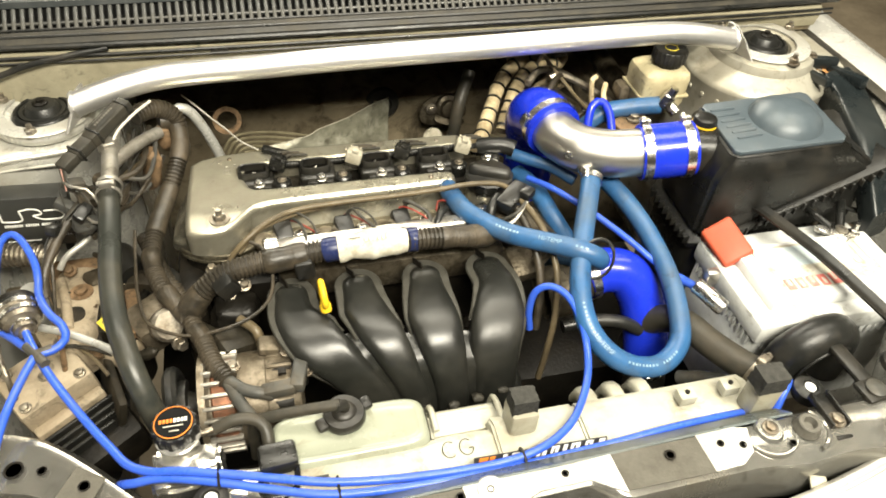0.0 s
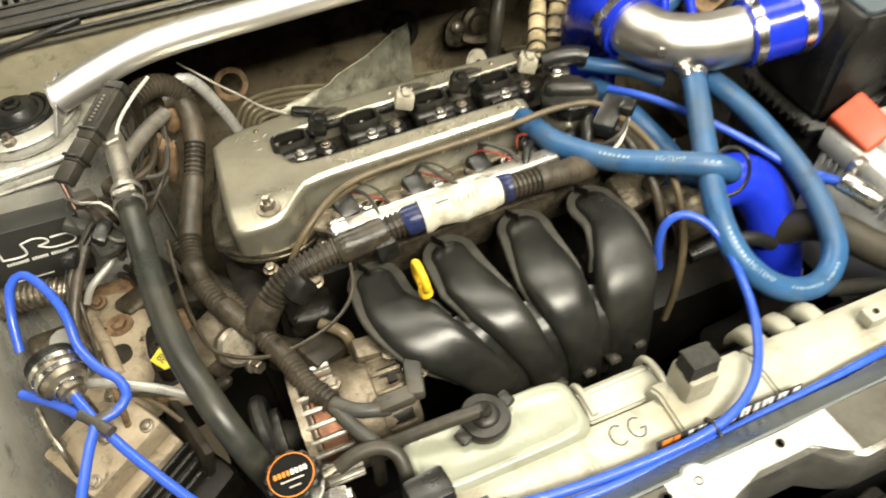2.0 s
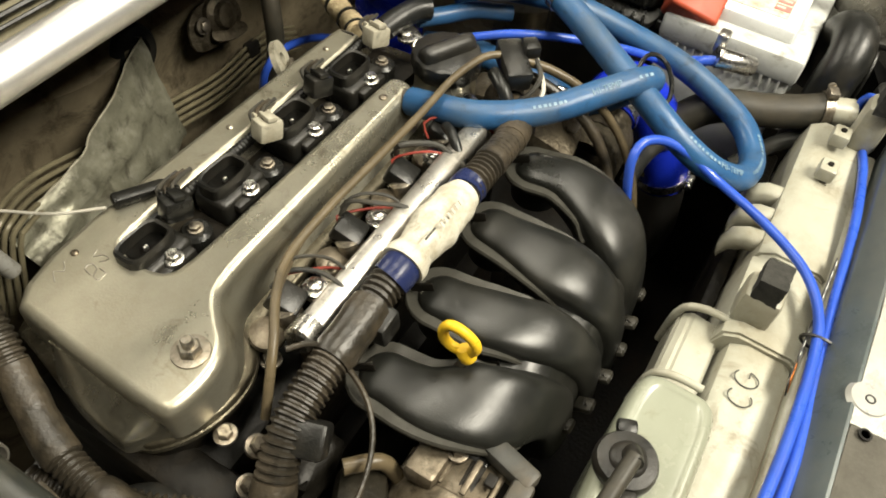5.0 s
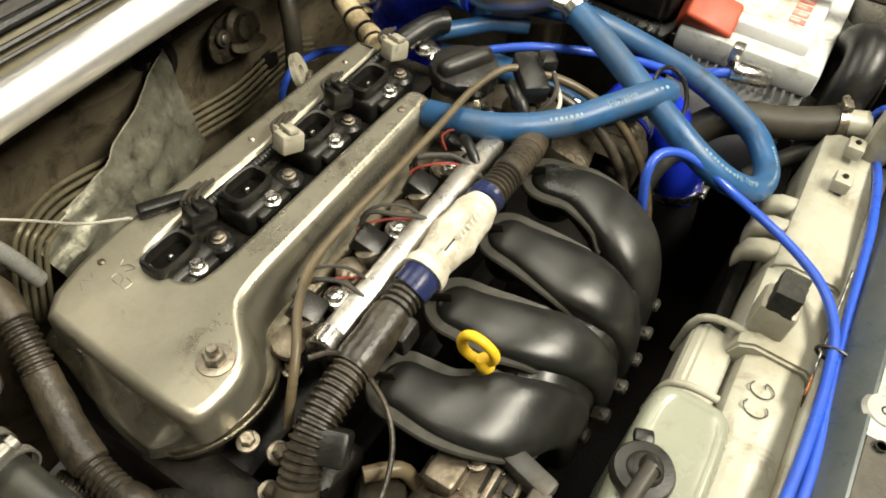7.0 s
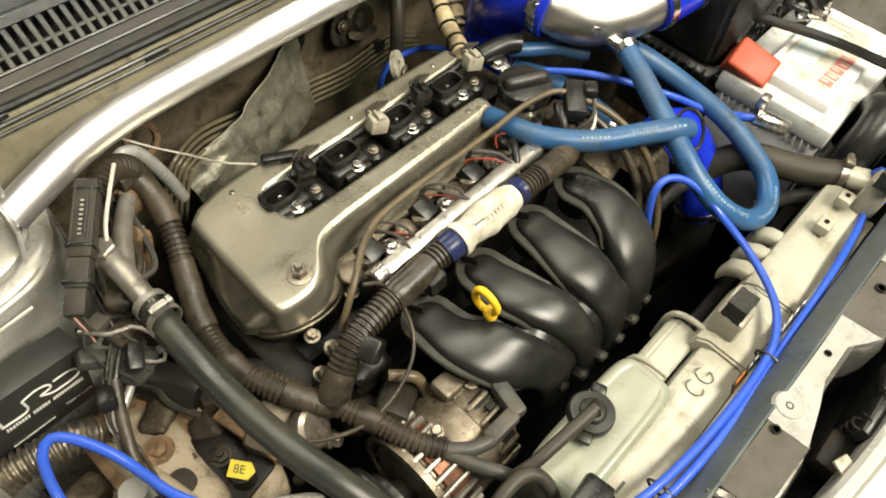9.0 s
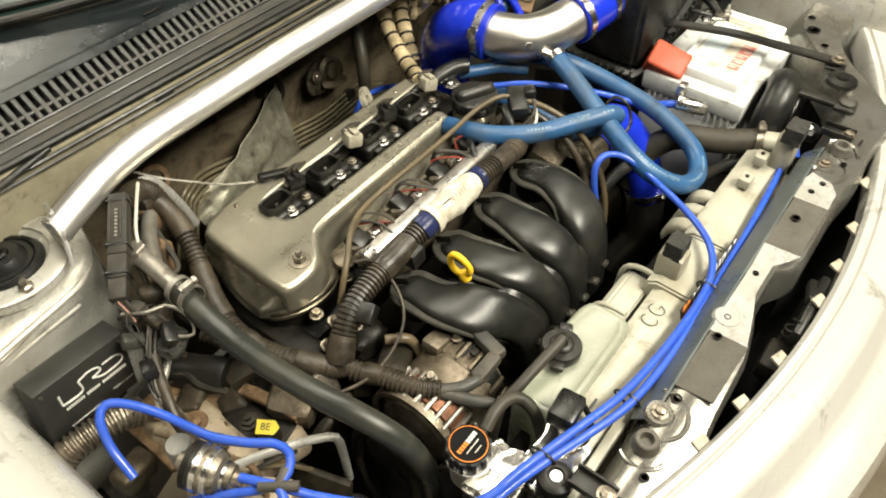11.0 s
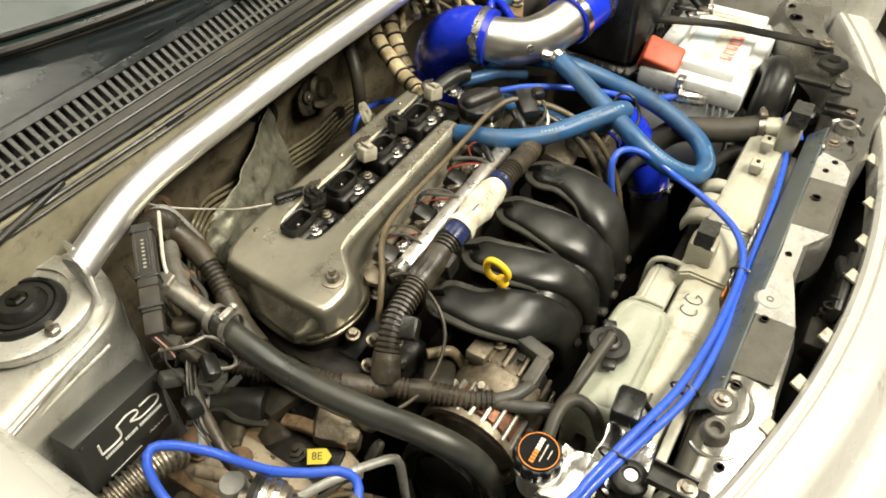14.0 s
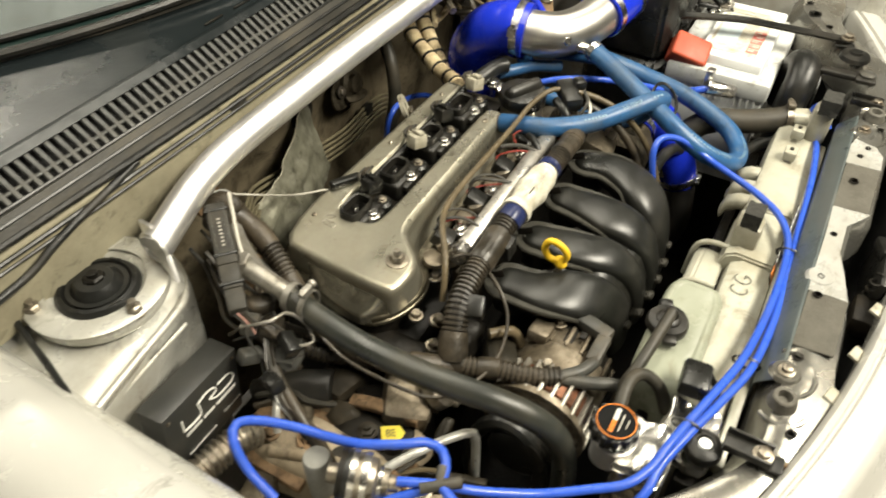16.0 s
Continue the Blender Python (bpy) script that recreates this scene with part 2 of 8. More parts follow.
M_AIRLID = mat("grey_blue_painted_lid", (0.060, 0.076, 0.088), (0.046, 0.060, 0.070), 0.40, 0.10, 20, 0.10, 450, (0.13, 0.13, 0.12), 0.18, 14, spec=0.4)
M_CONN = mat("grey_connector_plastic", (0.050, 0.050, 0.045), (0.032, 0.032, 0.029), 0.42, 0, 40, 0.1, 400, (0.085, 0.066, 0.042), 0.3, 30, grime=0.2)
M_WCONN = mat("pale_connector_plastic", (0.34, 0.32, 0.255), (0.24, 0.225, 0.175), 0.45, 0, 60, 0.1, 400, (0.15, 0.12, 0.07), 0.3, 50, grime=0.2)
M_FOAM = mat("black_foam_block", (0.035, 0.034, 0.03), (0.02, 0.02, 0.018), 0.95, 0, 120, 0.8, 200)
M_PAD = mat("dark_grey_felt_pad", (0.080, 0.075, 0.062), (0.062, 0.058, 0.048), 0.9, 0, 60, 0.5, 260, (0.035, 0.03, 0.024), 0.25, 25)
M_RUST = mat("rusty_brown_metal", (0.21, 0.135, 0.075), (0.115, 0.072, 0.038), 0.65, 0.15, 40, 0.4, 200, (0.06, 0.043, 0.024), 0.4, 20, grime=0.35)
M_COPPER = mat("copper_winding", (0.15, 0.062, 0.032), (0.07, 0.030, 0.017), 0.42, 0.6, 60, 0.2, 300, (0.05, 0.03, 0.018), 0.4, 30)
M_SHEET = mat("cloudy_scrap_sheet", (0.18, 0.176, 0.132), (0.105, 0.102, 0.074), 0.38, 0.3, 34, 0.8, 60, (0.36, 0.35, 0.29), 0.24, 36, grime=0.3, gscale=34)
M_MODULE = mat("dusty_module_plastic", (0.028, 0.026, 0.021), (0.018, 0.017, 0.0135), 0.45, 0, 40, 0.15, 400, (0.07, 0.057, 0.038), 0.28, 25)
M_MOUNT = mat("dusty_dark_mount", (0.020, 0.0175, 0.012), (0.011, 0.0095, 0.0068), 0.5, 0.1, 30, 0.4, 200, (0.085, 0.064, 0.040), 0.30, 14, grime=0.2)
M_FLANGE = mat("dusty_beige_paint", (0.30, 0.275, 0.195), (0.24, 0.22, 0.155), 0.5, 0.1, 16, 0.12, 350, (0.13, 0.11, 0.07), 0.35, 10, grime=0.15, gscale=25)
M_CREAMWRAP = mat("cream_heat_wrap", (0.52, 0.43, 0.27), (0.36, 0.285, 0.165), 0.8, 0, 90, 0.8, 220, (0.16, 0.115, 0.06), 0.35, 40, grime=0.15)
M_BROWNTUBE = mat("brown_plastic_tube", (0.105, 0.082, 0.048), (0.072, 0.056, 0.033), 0.33, 0.0, 40, 0.05, 400, (0.04, 0.032, 0.02), 0.3, 30)
M_WIREGREY = mat("grey_wire", (0.50, 0.48, 0.42), (0.36, 0.34, 0.29), 0.45, 0.1, 60, 0.05, 400)
M_WIREBLACK = mat("black_wire", (0.03, 0.03, 0.028), (0.05, 0.045, 0.035), 0.5, 0, 60, 0.1, 400)
M_WIRERED = mat("red_wire", (0.25, 0.035, 0.025), (0.15, 0.03, 0.02), 0.5, 0, 60, 0.05, 400)
M_WIREPINK = mat("pink_wire", (0.60, 0.33, 0.27), None, 0.5, 0, 60, 0.05, 400)
M_CONCRETE = mat("stained_concrete", (0.20, 0.165, 0.115), (0.14, 0.115, 0.08), 0.75, 0, 3, 0.3, 60, (0.07, 0.055, 0.035), 0.4, 1.5)
M_WALL = mat("unseen_wall_paint", (0.16, 0.15, 0.125), (0.12, 0.112, 0.092), 0.8, 0, 2, 0.2, 80, (0.09, 0.08, 0.06), 0.25, 1.2)
# oily black metal; also the added black sheet that darkens the battery gap
M_DARK = mat("oily_metal_and_shade", (0.0070, 0.0060, 0.0044), (0.0040, 0.0034, 0.0024), 0.5, 0.2, 25, 0.4, 180, (0.032, 0.024, 0.014), 0.26, 14)
M_COWL = mat("dusty_cowl_plastic", (0.0095, 0.0125, 0.0135), (0.0065, 0.0085, 0.0090), 0.27, 0, 14, 0.55, 26, (0.034, 0.036, 0.033), 0.26, 6, spec=0.34, vary=0.16)
M_SEAL = mat("weathered_rubber_seal", (0.030, 0.028, 0.023), (0.018, 0.017, 0.014), 0.48, 0, 30, 0.2, 300, (0.08, 0.068, 0.046), 0.3, 12)
M_LEAF = mat("dry_orange_leaf", (0.38, 0.20, 0.075), (0.25, 0.125, 0.045), 0.7, 0, 60, 0.3, 200)
M_BEIGE = mat("beige_cast_housing", (0.37, 0.310, 0.225), (0.25, 0.205, 0.142), 0.55, 0.1, 25, 0.35, 240, (0.15, 0.112, 0.070), 0.42, 12, grime=0.24, gscale=40)
M_GLASS = mat("tinted_dusty_glass", (0.014, 0.027, 0.025), (0.022, 0.036, 0.032), 0.16, 0, 30, 0.02, 300, (0.046, 0.050, 0.040), 0.2, 18, spec=0.22)


# ---- building helpers ----
def link_mesh(name, bm, material, sharp=38):
    me = bpy.data.meshes.new(name)
    bmesh.ops.recalc_face_normals(bm, faces=bm.faces[:])
    bm.to_mesh(me)
    bm.free()
    me.materials.append(material)
    for p in me.polygons:
        p.use_smooth = True
    me.set_sharp_from_angle(angle=radians(sharp))
    return new(name, me)


def thing(name, base, label, category, group="", kind=""):
    """An Empty at the thing's base, to carry its parts."""
    ob = new(name)
    ob.empty_display_size = 0.02
    ob.location = base
    return tagged(ob, label, category, group, kind)


def part(name, bm, material, parent, label="", sharp=38):
    """One mesh under a thing or a part; its mesh is in world coordinates."""
    ob = link_mesh(name, bm, material, sharp)
    ob.parent = parent
    top = parent
    while top.parent:
        top = top.parent
    ob.matrix_parent_inverse = Matrix.Translation(top.location).inverted() if parent == top else Matrix.Identity(4)
    return tagged(ob, label)


def solo(name, bm, material, label, category, group="", kind="", sharp=38):
    return tagged(link_mesh(name, bm, material, sharp), label, category, group, kind)


def join(*bms):
    out = bms[0]
    for b in bms[1:]:
        me = bpy.data.meshes.new("tmp")
        b.to_mesh(me)
        b.free()
        out.from_mesh(me)
        bpy.data.meshes.remove(me)
    return out


def moved(bm, m):
    bm.transform(m)
    return bm


def box(c, s, bevel=0.003, rot=(0, 0, 0), seg=2):
    bm = bmesh.new()
    bmesh.ops.create_cube(bm, size=1)
    bm.transform(Matrix.Diagonal((*s, 1)))
    if bevel:
        bmesh.ops.bevel(bm, geom=bm.edges[:], offset=min(bevel, min(s) * 0.45), segments=seg, profile=0.5, affect="EDGES")
    bm.transform(pose(*c, *rot))
    return bm


def frame_of(axis):
    return Vector(axis).normalized().to_track_quat("Z", "Y").to_matrix().to_4x4()


def lathe(profile, c=(0, 0, 0), axis=(0, 0, 1), seg=28):
    """profile: (radius, height) pairs from bottom to top, turned about the axis through c."""
    bm = bmesh.new()
    rings = []
    for r, h in profile:
        if r < 1e-5:
            rings.append([bm.verts.new((0, 0, h))])
        else:
            rings.append([bm.verts.new((r * math.cos(2 * math.pi * k / seg), r * math.sin(2 * math.pi * k / seg), h)) for k in range(seg)])
    for a, b in zip(rings, rings[1:]):
        for k in range(seg):
            j = (k + 1) % seg
            q = [a[k % len(a)], a[j % len(a)], b[j % len(b)], b[k % len(b)]]
            u = list(dict.fromkeys(q))
            if len(u) > 2:
                bm.faces.new(u)
    if profile[0][0] > 1e-5 and abs(profile[0][0] - profile[-1][0]) < 1e-4:
        if profile[0] != profile[-1]:
            for k in range(seg):
                bm.faces.new((rings[-1][k], rings[-1][(k + 1) % seg], rings[0][(k + 1) % seg], rings[0][k]))
        else:
            bmesh.ops.remove_doubles(bm, verts=bm.verts[:], dist=1e-6)
    else:
        for ring, flip in ((rings[0], True), (rings[-1], False)):
            if len(ring) > 2:
                bm.faces.new(ring[::-1] if flip else ring)
    bm.transform(Matrix.Translation(c) @ frame_of(axis))
    return bm


def spline(pts, step=0.006):
    """Points along a smooth curve through pts."""
    p = [Vector(q) for q in pts]
    p = [p[0] * 2 - p[1]] + p + [p[-1] * 2 - p[-2]]
    out = []
    for i in range(1, len(p) - 2):
        a, b, c, d = p[i - 1], p[i], p[i + 1], p[i + 2]
        n = max(2, int((c - b).length / step))
        for k in range(n):
            t = k / n
            out.append(0.5 * (2 * b + (c - a) * t + (2 * a - 5 * b + 4 * c - d) * t * t + (3 * b - a - 3 * c + d) * t ** 3))
    out.append(p[-2].copy())
    return out


def tube(pts, r, seg=12, step=0.006, ribs=0.0, pitch=0.0045, wob=0.0, smooth=True, bore=0.0):
    """A hose through pts. ribs: depth of its corrugation; r may be a function of the share of the way."""
    if ribs:
        step = pitch / 4
    path = spline(pts, step) if smooth else [Vector(q) for q in pts]
    if ribs:
        d, dense, out = 0.0, path, []
        nxt = 0.0
        for a, b in zip(dense, dense[1:]):
            ln = (b - a).length
            while nxt <= d + ln:
                out.append(a.lerp(b, (nxt - d) / max(ln, 1e-9)))
                nxt += pitch / 4
            d += ln
        path = out
    bm = bmesh.new()
    n = len(path)
    up = Vector((0.31, 0.17, 0.93))
    rings = []
    for i, c in enumerate(path):
        tan = (path[min(i + 1, n - 1)] - path[max(i - 1, 0)]).normalized()
        side = up.cross(tan)
        if side.length < 1e-4:
            side = Vector((1, 0, 0)).cross(tan)
        side.normalize()
        up = tan.cross(side).normalized()
        rr = r(i / max(1, n - 1)) if callable(r) else r
        if ribs:
            rr -= ribs * (0, 0, 1, 1)[i % 4]
        if wob:
            rr *= 1 + wob * noise.noise(c * 60)
        rings.append([bm.verts.new(c + side * (rr * math.cos(2 * math.pi * k / seg)) + up * (rr * math.sin(2 * math.pi * k / seg))) for k in range(seg)])
    for a, b in zip(rings, rings[1:]):
        for k in range(seg):
            j = (k + 1) % seg
            bm.faces.new((a[k], a[j], b[j], b[k]))
    bm.faces.new(rings[0][::-1])
    bm.faces.new(rings[-1])
    return bm


def loft(sections, cap=True):
    """Skin over closed rings of equally many points."""
    bm = bmesh.new()
    rings = [[bm.verts.new(p) for p in s] for s in sections]
    n = len(rings[0])
    for a, b in zip(rings, rings[1:]):
        for k in range(n):
            j = (k + 1) % n
            bm.faces.new((a[k], a[j], b[j], b[k]))
    if cap:
        bm.faces.new(rings[0][::-1])
        bm.faces.new(rings[-1])
    return bm


def slab(poly, z0, z1, bevel=0.0, seg=2):
    """A polygon in plan, pulled up from z0 to z1."""
    bm = loft([[(x, y, z0) for x, y in poly], [(x, y, z1) for x, y in poly]])
    if bevel:
        bmesh.ops.bevel(bm, geom=bm.edges[:], offset=bevel, segments=seg, profile=0.5, affect="EDGES")
    return bm


def sheet(rows, thick=0.0015):
    """A skin through rows of points, with thickness."""
    bm = bmesh.new()
    g = [[bm.verts.new(p) for p in r] for r in rows]
    for a, b in zip(g, g[1:]):
        for k in range(len(a) - 1):
            bm.faces.new((a[k], a[k + 1], b[k + 1], b[k]))
    bmesh.ops.recalc_face_normals(bm, faces=bm.faces[:])
    if thick:
        bmesh.ops.solidify(bm, geom=bm.faces[:], thickness=thick)
    return bm


def rounded(poly, times=2):
    """A closed outline with its corners cut smooth."""
    for _ in range(times):
        out = []
        for i, p in enumerate(poly):
            q = poly[(i + 1) % len(poly)]
            out += [(0.75 * p[0] + 0.25 * q[0], 0.75 * p[1] + 0.25 * q[1]), (0.25 * p[0] + 0.75 * q[0], 0.25 * p[1] + 0.75 * q[1])]
        poly = out
    return poly


def inset(poly, d):
    """The outline moved inwards by d along its own normals."""
    area = sum(p[0] * poly[(i + 1) % len(poly)][1] - poly[(i + 1) % len(poly)][0] * p[1] for i, p in enumerate(poly))
    s, out = (1 if area > 0 else -1), []
    for i, p in enumerate(poly):
        a, b = Vector(poly[i - 1]), Vector(poly[(i + 1) % len(poly)])
        t = (b - a).normalized()
        out.append((p[0] - s * t.y * d, p[1] + s * t.x * d))
    return out


def ring_pts(c, u, v, a, b, power=2.6, n=20):
    """A rounded-rectangle ring about c, half sizes a along u and b along v."""
    out = []
    for k in range(n):
        t = 2 * math.pi * k / n
        cu, sv = math.cos(t), math.sin(t)
        out.append(Vector(c) + Vector(u) * (a * math.copysign(abs(cu) ** (2 / power), cu)) + Vector(v) * (b * math.copysign(abs(sv) ** (2 / power), sv)))
    return out


def bolt_bm(c, r=0.006, h=0.005, washer=1.45, axis=(0, 0, 1)):
    """A hexagon head on its washer."""
    a = lathe([(r * washer, 0), (r * washer, h * 0.3), (r * 1.2, h * 0.35)], c, axis, 16)
    b = lathe([(r, h * 0.3), (r, h * 0.9), (r * 0.8, h), (0, h)], c, axis, 6)
    return join(a, b)


def clamp_on(parent, c, axis, r, width=0.011, material=None, turn=0.0, screw=True):
    """A worm-drive band with its screw housing, as parts."""
    material = material or M_CHROME
    band = part("hose_clamp", lathe([(r, -width / 2), (r + 0.0014, -width / 2), (r + 0.0014, width / 2), (r, width / 2)], c, axis, 32), material, parent, "plated steel band clamp")
    if screw:
        f = Matrix.Translation(c) @ frame_of(axis) @ pose(0, 0, 0, 0, 0, turn)
        part("screw", join(moved(box((r + 0.005, 0, 0), (0.008, 0.015, width * 1.15), 0.0015), f), moved(lathe([(0.0045, -0.012), (0.0045, -0.008), (0.003, -0.008), (0.003, 0.009), (0, 0.009)], (r + 0.006, 0, 0), (0, 1, 0), 12), f)), material, band)
    return band


def bars(c, u, v, rows, material, name, parent, height, lift=(0, 0, 0.0008)):
    """Plain bars in place of unreadable lettering: rows of (start, end, offset) along u and v."""
    bm = bmesh.new()
    u, v = Vector(u).normalized(), Vector(v).normalized()
    nrm = u.cross(v)
    for a, b, o in rows:
        q = [Vector(c) + u * x + v * y + nrm * 0.0006 for x, y in ((a, o), (b, o), (b, o + height), (a, o + height))]
        top = [p + nrm * 0.0004 for p in q]
        bot = [p - nrm * 0.0004 for p in q]
        t, o2 = [bm.verts.new(p) for p in top], [bm.verts.new(p) for p in bot]
        bm.faces.new(t)
        for k in range(4):
            bm.faces.new((o2[k], o2[(k + 1) % 4], t[(k + 1) % 4], t[k]))
    return part(name, bm, material, parent)


def words(text, size, m, material, parent, name="lettering"):
    cu = bpy.data.curves.new("txt", "FONT")
    cu.body, cu.size, cu.align_x, cu.align_y, cu.extrude = text, size, "CENTER", "CENTER", 0.0003
    tmp = bpy.data.objects.new("txt", cu)
    scene.collection.objects.link(tmp)
    bpy.context.view_layer.update()
    me = bpy.data.meshes.new_from_object(tmp.evaluated_get(bpy.context.evaluated_depsgraph_get()))
    bpy.data.objects.remove(tmp)
    bm = bmesh.new()
    bm.from_mesh(me)
    bpy.data.meshes.remove(me)
    bm.transform(m)
    return part(name, bm, material, parent)


# ---- garage ----
def garage():
    bm = bmesh.new()
    bmesh.ops.create_grid(bm, x_segments=24, y_segments=24, size=4.5)
    solo("floor", moved(bm, pose(0.16, 0, 0)), M_CONCRETE, "oil-stained brown concrete garage floor", "floor", kind="structure")
    # ceiling and walls are unseen; their dark tone keeps bounce light low
    solo("ceiling", box((0.16, 0, 2.86), (9, 9, 0.1), 0), M_WALL, "plain dark ceiling out of view, keeps bounce light low", "ceiling", kind="structure")
    for name, c, s in (("wall_north", (0.16, 4.55, 1.4), (9.2, 0.1, 2.8)), ("wall_south", (0.16, -4.55, 1.4), (9.2, 0.1, 2.8)), ("wall_east", (4.71, 0, 1.4), (0.1, 9, 2.8)), ("wall_west", (-4.39, 0, 1.4), (0.1, 9, 2.8))):
        solo(name, box(c, s, 0), M_WALL, "plain dark wall out of view, keeps bounce light low", "wall", kind="structure")


garage()

# ---- car body: the bay's walls, towers, cowl and front panel ----
CX = 0.16
car = thing("car_body", (CX, 0, 0.25), "silver car body with its open engine bay, bonnet out of view", "car")


TOWER_L, TOWER_R = (-0.412, 0.135, 0.908), (0.704, 0.108, 0.952)


def tower(centre, mirror):
    """A domed strut tower with the raised ring, rubber mount and two studs."""
    cx, cy, cz = centre
    prof = [(0.128, -0.30), (0.118, -0.12), (0.108, -0.045), (0.101, -0.022), (0.094, -0.013), (0.088, -0.011), (0.086, -0.006), (0.080, -0.002), (0.064, 0.0), (0.055, -0.001), (0.0505, -0.004), (0.0490, -0.012), (0.0, -0.012)]
    if mirror:
        prof[:7] = [(0.136, -0.30), (0.134, -0.10), (0.132, -0.052), (0.1335, -0.048), (0.1335, -0.044), (0.130, -0.038), (0.104, -0.026), (0.096, -0.020), (0.0945, -0.012), (0.092, -0.007)]
    if not mirror:
        prof[:5] = [(0.052, -0.30), (0.052, -0.12), (0.052, -0.045), (0.054, -0.022), (0.078, -0.0155)]
        prof[5:7] = [(0.0815, -0.011), (0.081, -0.006)]
    w = 0.86 if mirror else 0.88
    v = 0.90 if mirror else 0.82
    t = part("strut_tower", lathe([(r * v, h) for r, h in prof], (cx, cy, cz), (0, 0, 1), 56), M_DUSTSILVER if mirror else M_SILVER, car, "silver-painted strut tower with a dusty ring")
    if mirror:
        for k in range(11):
            a = radians(185 + k * 14)
            part("spot_weld", lathe([(0.0045, 0.0), (0.0035, 0.0014), (0, 0.0018)], (cx + 0.1205 * math.cos(a), cy + 0.1205 * math.sin(a), cz - 0.066), (math.cos(a), math.sin(a), 0.1), 10), M_DUSTSILVER, t)
    part("strut_mount", lathe([(r * w, h) for r, h in [(0.0485, -0.0115), (0.047, -0.004), (0.043, 0.001), (0.038, 0.002), (0.035, -0.003), (0.029, -0.003), (0.026, 0.004), (0.021, 0.010), (0.012, 0.011), (0.011, 0.006), (0, 0.006)]], (cx, cy, cz), (0, 0, 1), 48), M_RUBBER, t, "black rubber strut mount")
    part("bearing_plate", lathe([(r * w, h) for r, h in [(0.0285, 0.0), (0.0345, 0.0), (0.0345, -0.003), (0.0285, -0.003), (0.0285, 0.0)]], (cx, cy, cz + 0.0012), (0, 0, 1), 40), M_RUBBER, t, "black rubber bearing ring")
    for k in range(6):
        a = k * math.pi / 3 + 0.3
        part("mount_slot", box((cx + 0.0405 * w * math.cos(a), cy + 0.0405 * w * math.sin(a), cz + 0.0018), (0.0025, 0.013, 0.002), 0.0008, (0, 0, math.degrees(a))), M_BLACK, t)
    part("strut_nut", join(lathe([(0.0105, 0.006), (0.0105, 0.0125), (0.008, 0.0145), (0, 0.0145)], (cx, cy, cz), (0, 0, 1), 6), lathe([(0.005, 0.0145), (0.005, 0.018), (0, 0.019)], (cx, cy, cz), (0, 0, 1), 12)), M_DARK, t)
    for a in (265, 45, 155):
        a = radians(a if not mirror else 180 - a)
        c = (cx + (0.0735 if mirror else 0.0590) * math.cos(a), cy + (0.0735 if mirror else 0.0590) * math.sin(a), cz - 0.0005)
        part("bolt", join(lathe([(0.011, 0), (0.011, 0.002), (0.0075, 0.0025)], c, (0, 0, 1), 20), lathe([(0.0075, 0.002), (0.0075, 0.009), (0.006, 0.0105)], c, (0, 0, 1), 6), lathe([(0.004, 0.009), (0.004, 0.016), (0, 0.017)], c, (0, 0, 1), 12)), M_STEEL, t)
    return t


tower(TOWER_L, False)
tower(TOWER_R, True)


def apron(side):
    """The sheet between tower and wing, with its drip gutter, and the sloping inner wing below."""
    x = CX + side * 0.675
    q = lambda d: CX + side * d
    rows = []
    for y in np.linspace(-0.50, 0.30, 22):
        top = 0.905 - 0.08 * max(0, (-0.1 - y))
        rows.append([(q(0.680), y, top + 0.006), (q(0.672), y, top), (q(0.664), y, top - 0.012), (q(0.660), y, top - 0.05), (q(0.655), y, top - 0.12), (q(0.645), y, top - 0.50)])
    part("inner_wing", sheet(rows), M_SILVER, car, "silver-painted inner wing panel")
    rows = []
    for y in np.linspace(-0.62, 0.45, 30):
        f = max(0, -0.30 - y)
        d = 0.70 - 0.25 * f * f
        z = 0.918 - 0.28 * f * f - 0.05 * max(0, -y)
        rows.append([(q(d - 0.025), y, z - 0.012), (q(d - 0.018), y, z), (q(d), y, z + 0.012), (q(d + 0.04), y, z + 0.015), (q(d + 0.075), y, z + 0.004), (q(d + 0.10), y, z - 0.03), (q(d + 0.115), y, z - 0.09), (q(d + 0.125), y, z - 0.20), (q(d + 0.13), y, z - 0.36), (q(d + 0.12), y, z - 0.60)])
    part("wing", sheet(rows), M_BODY, car, "glossy silver front wing")


apron(-1)
apron(1)


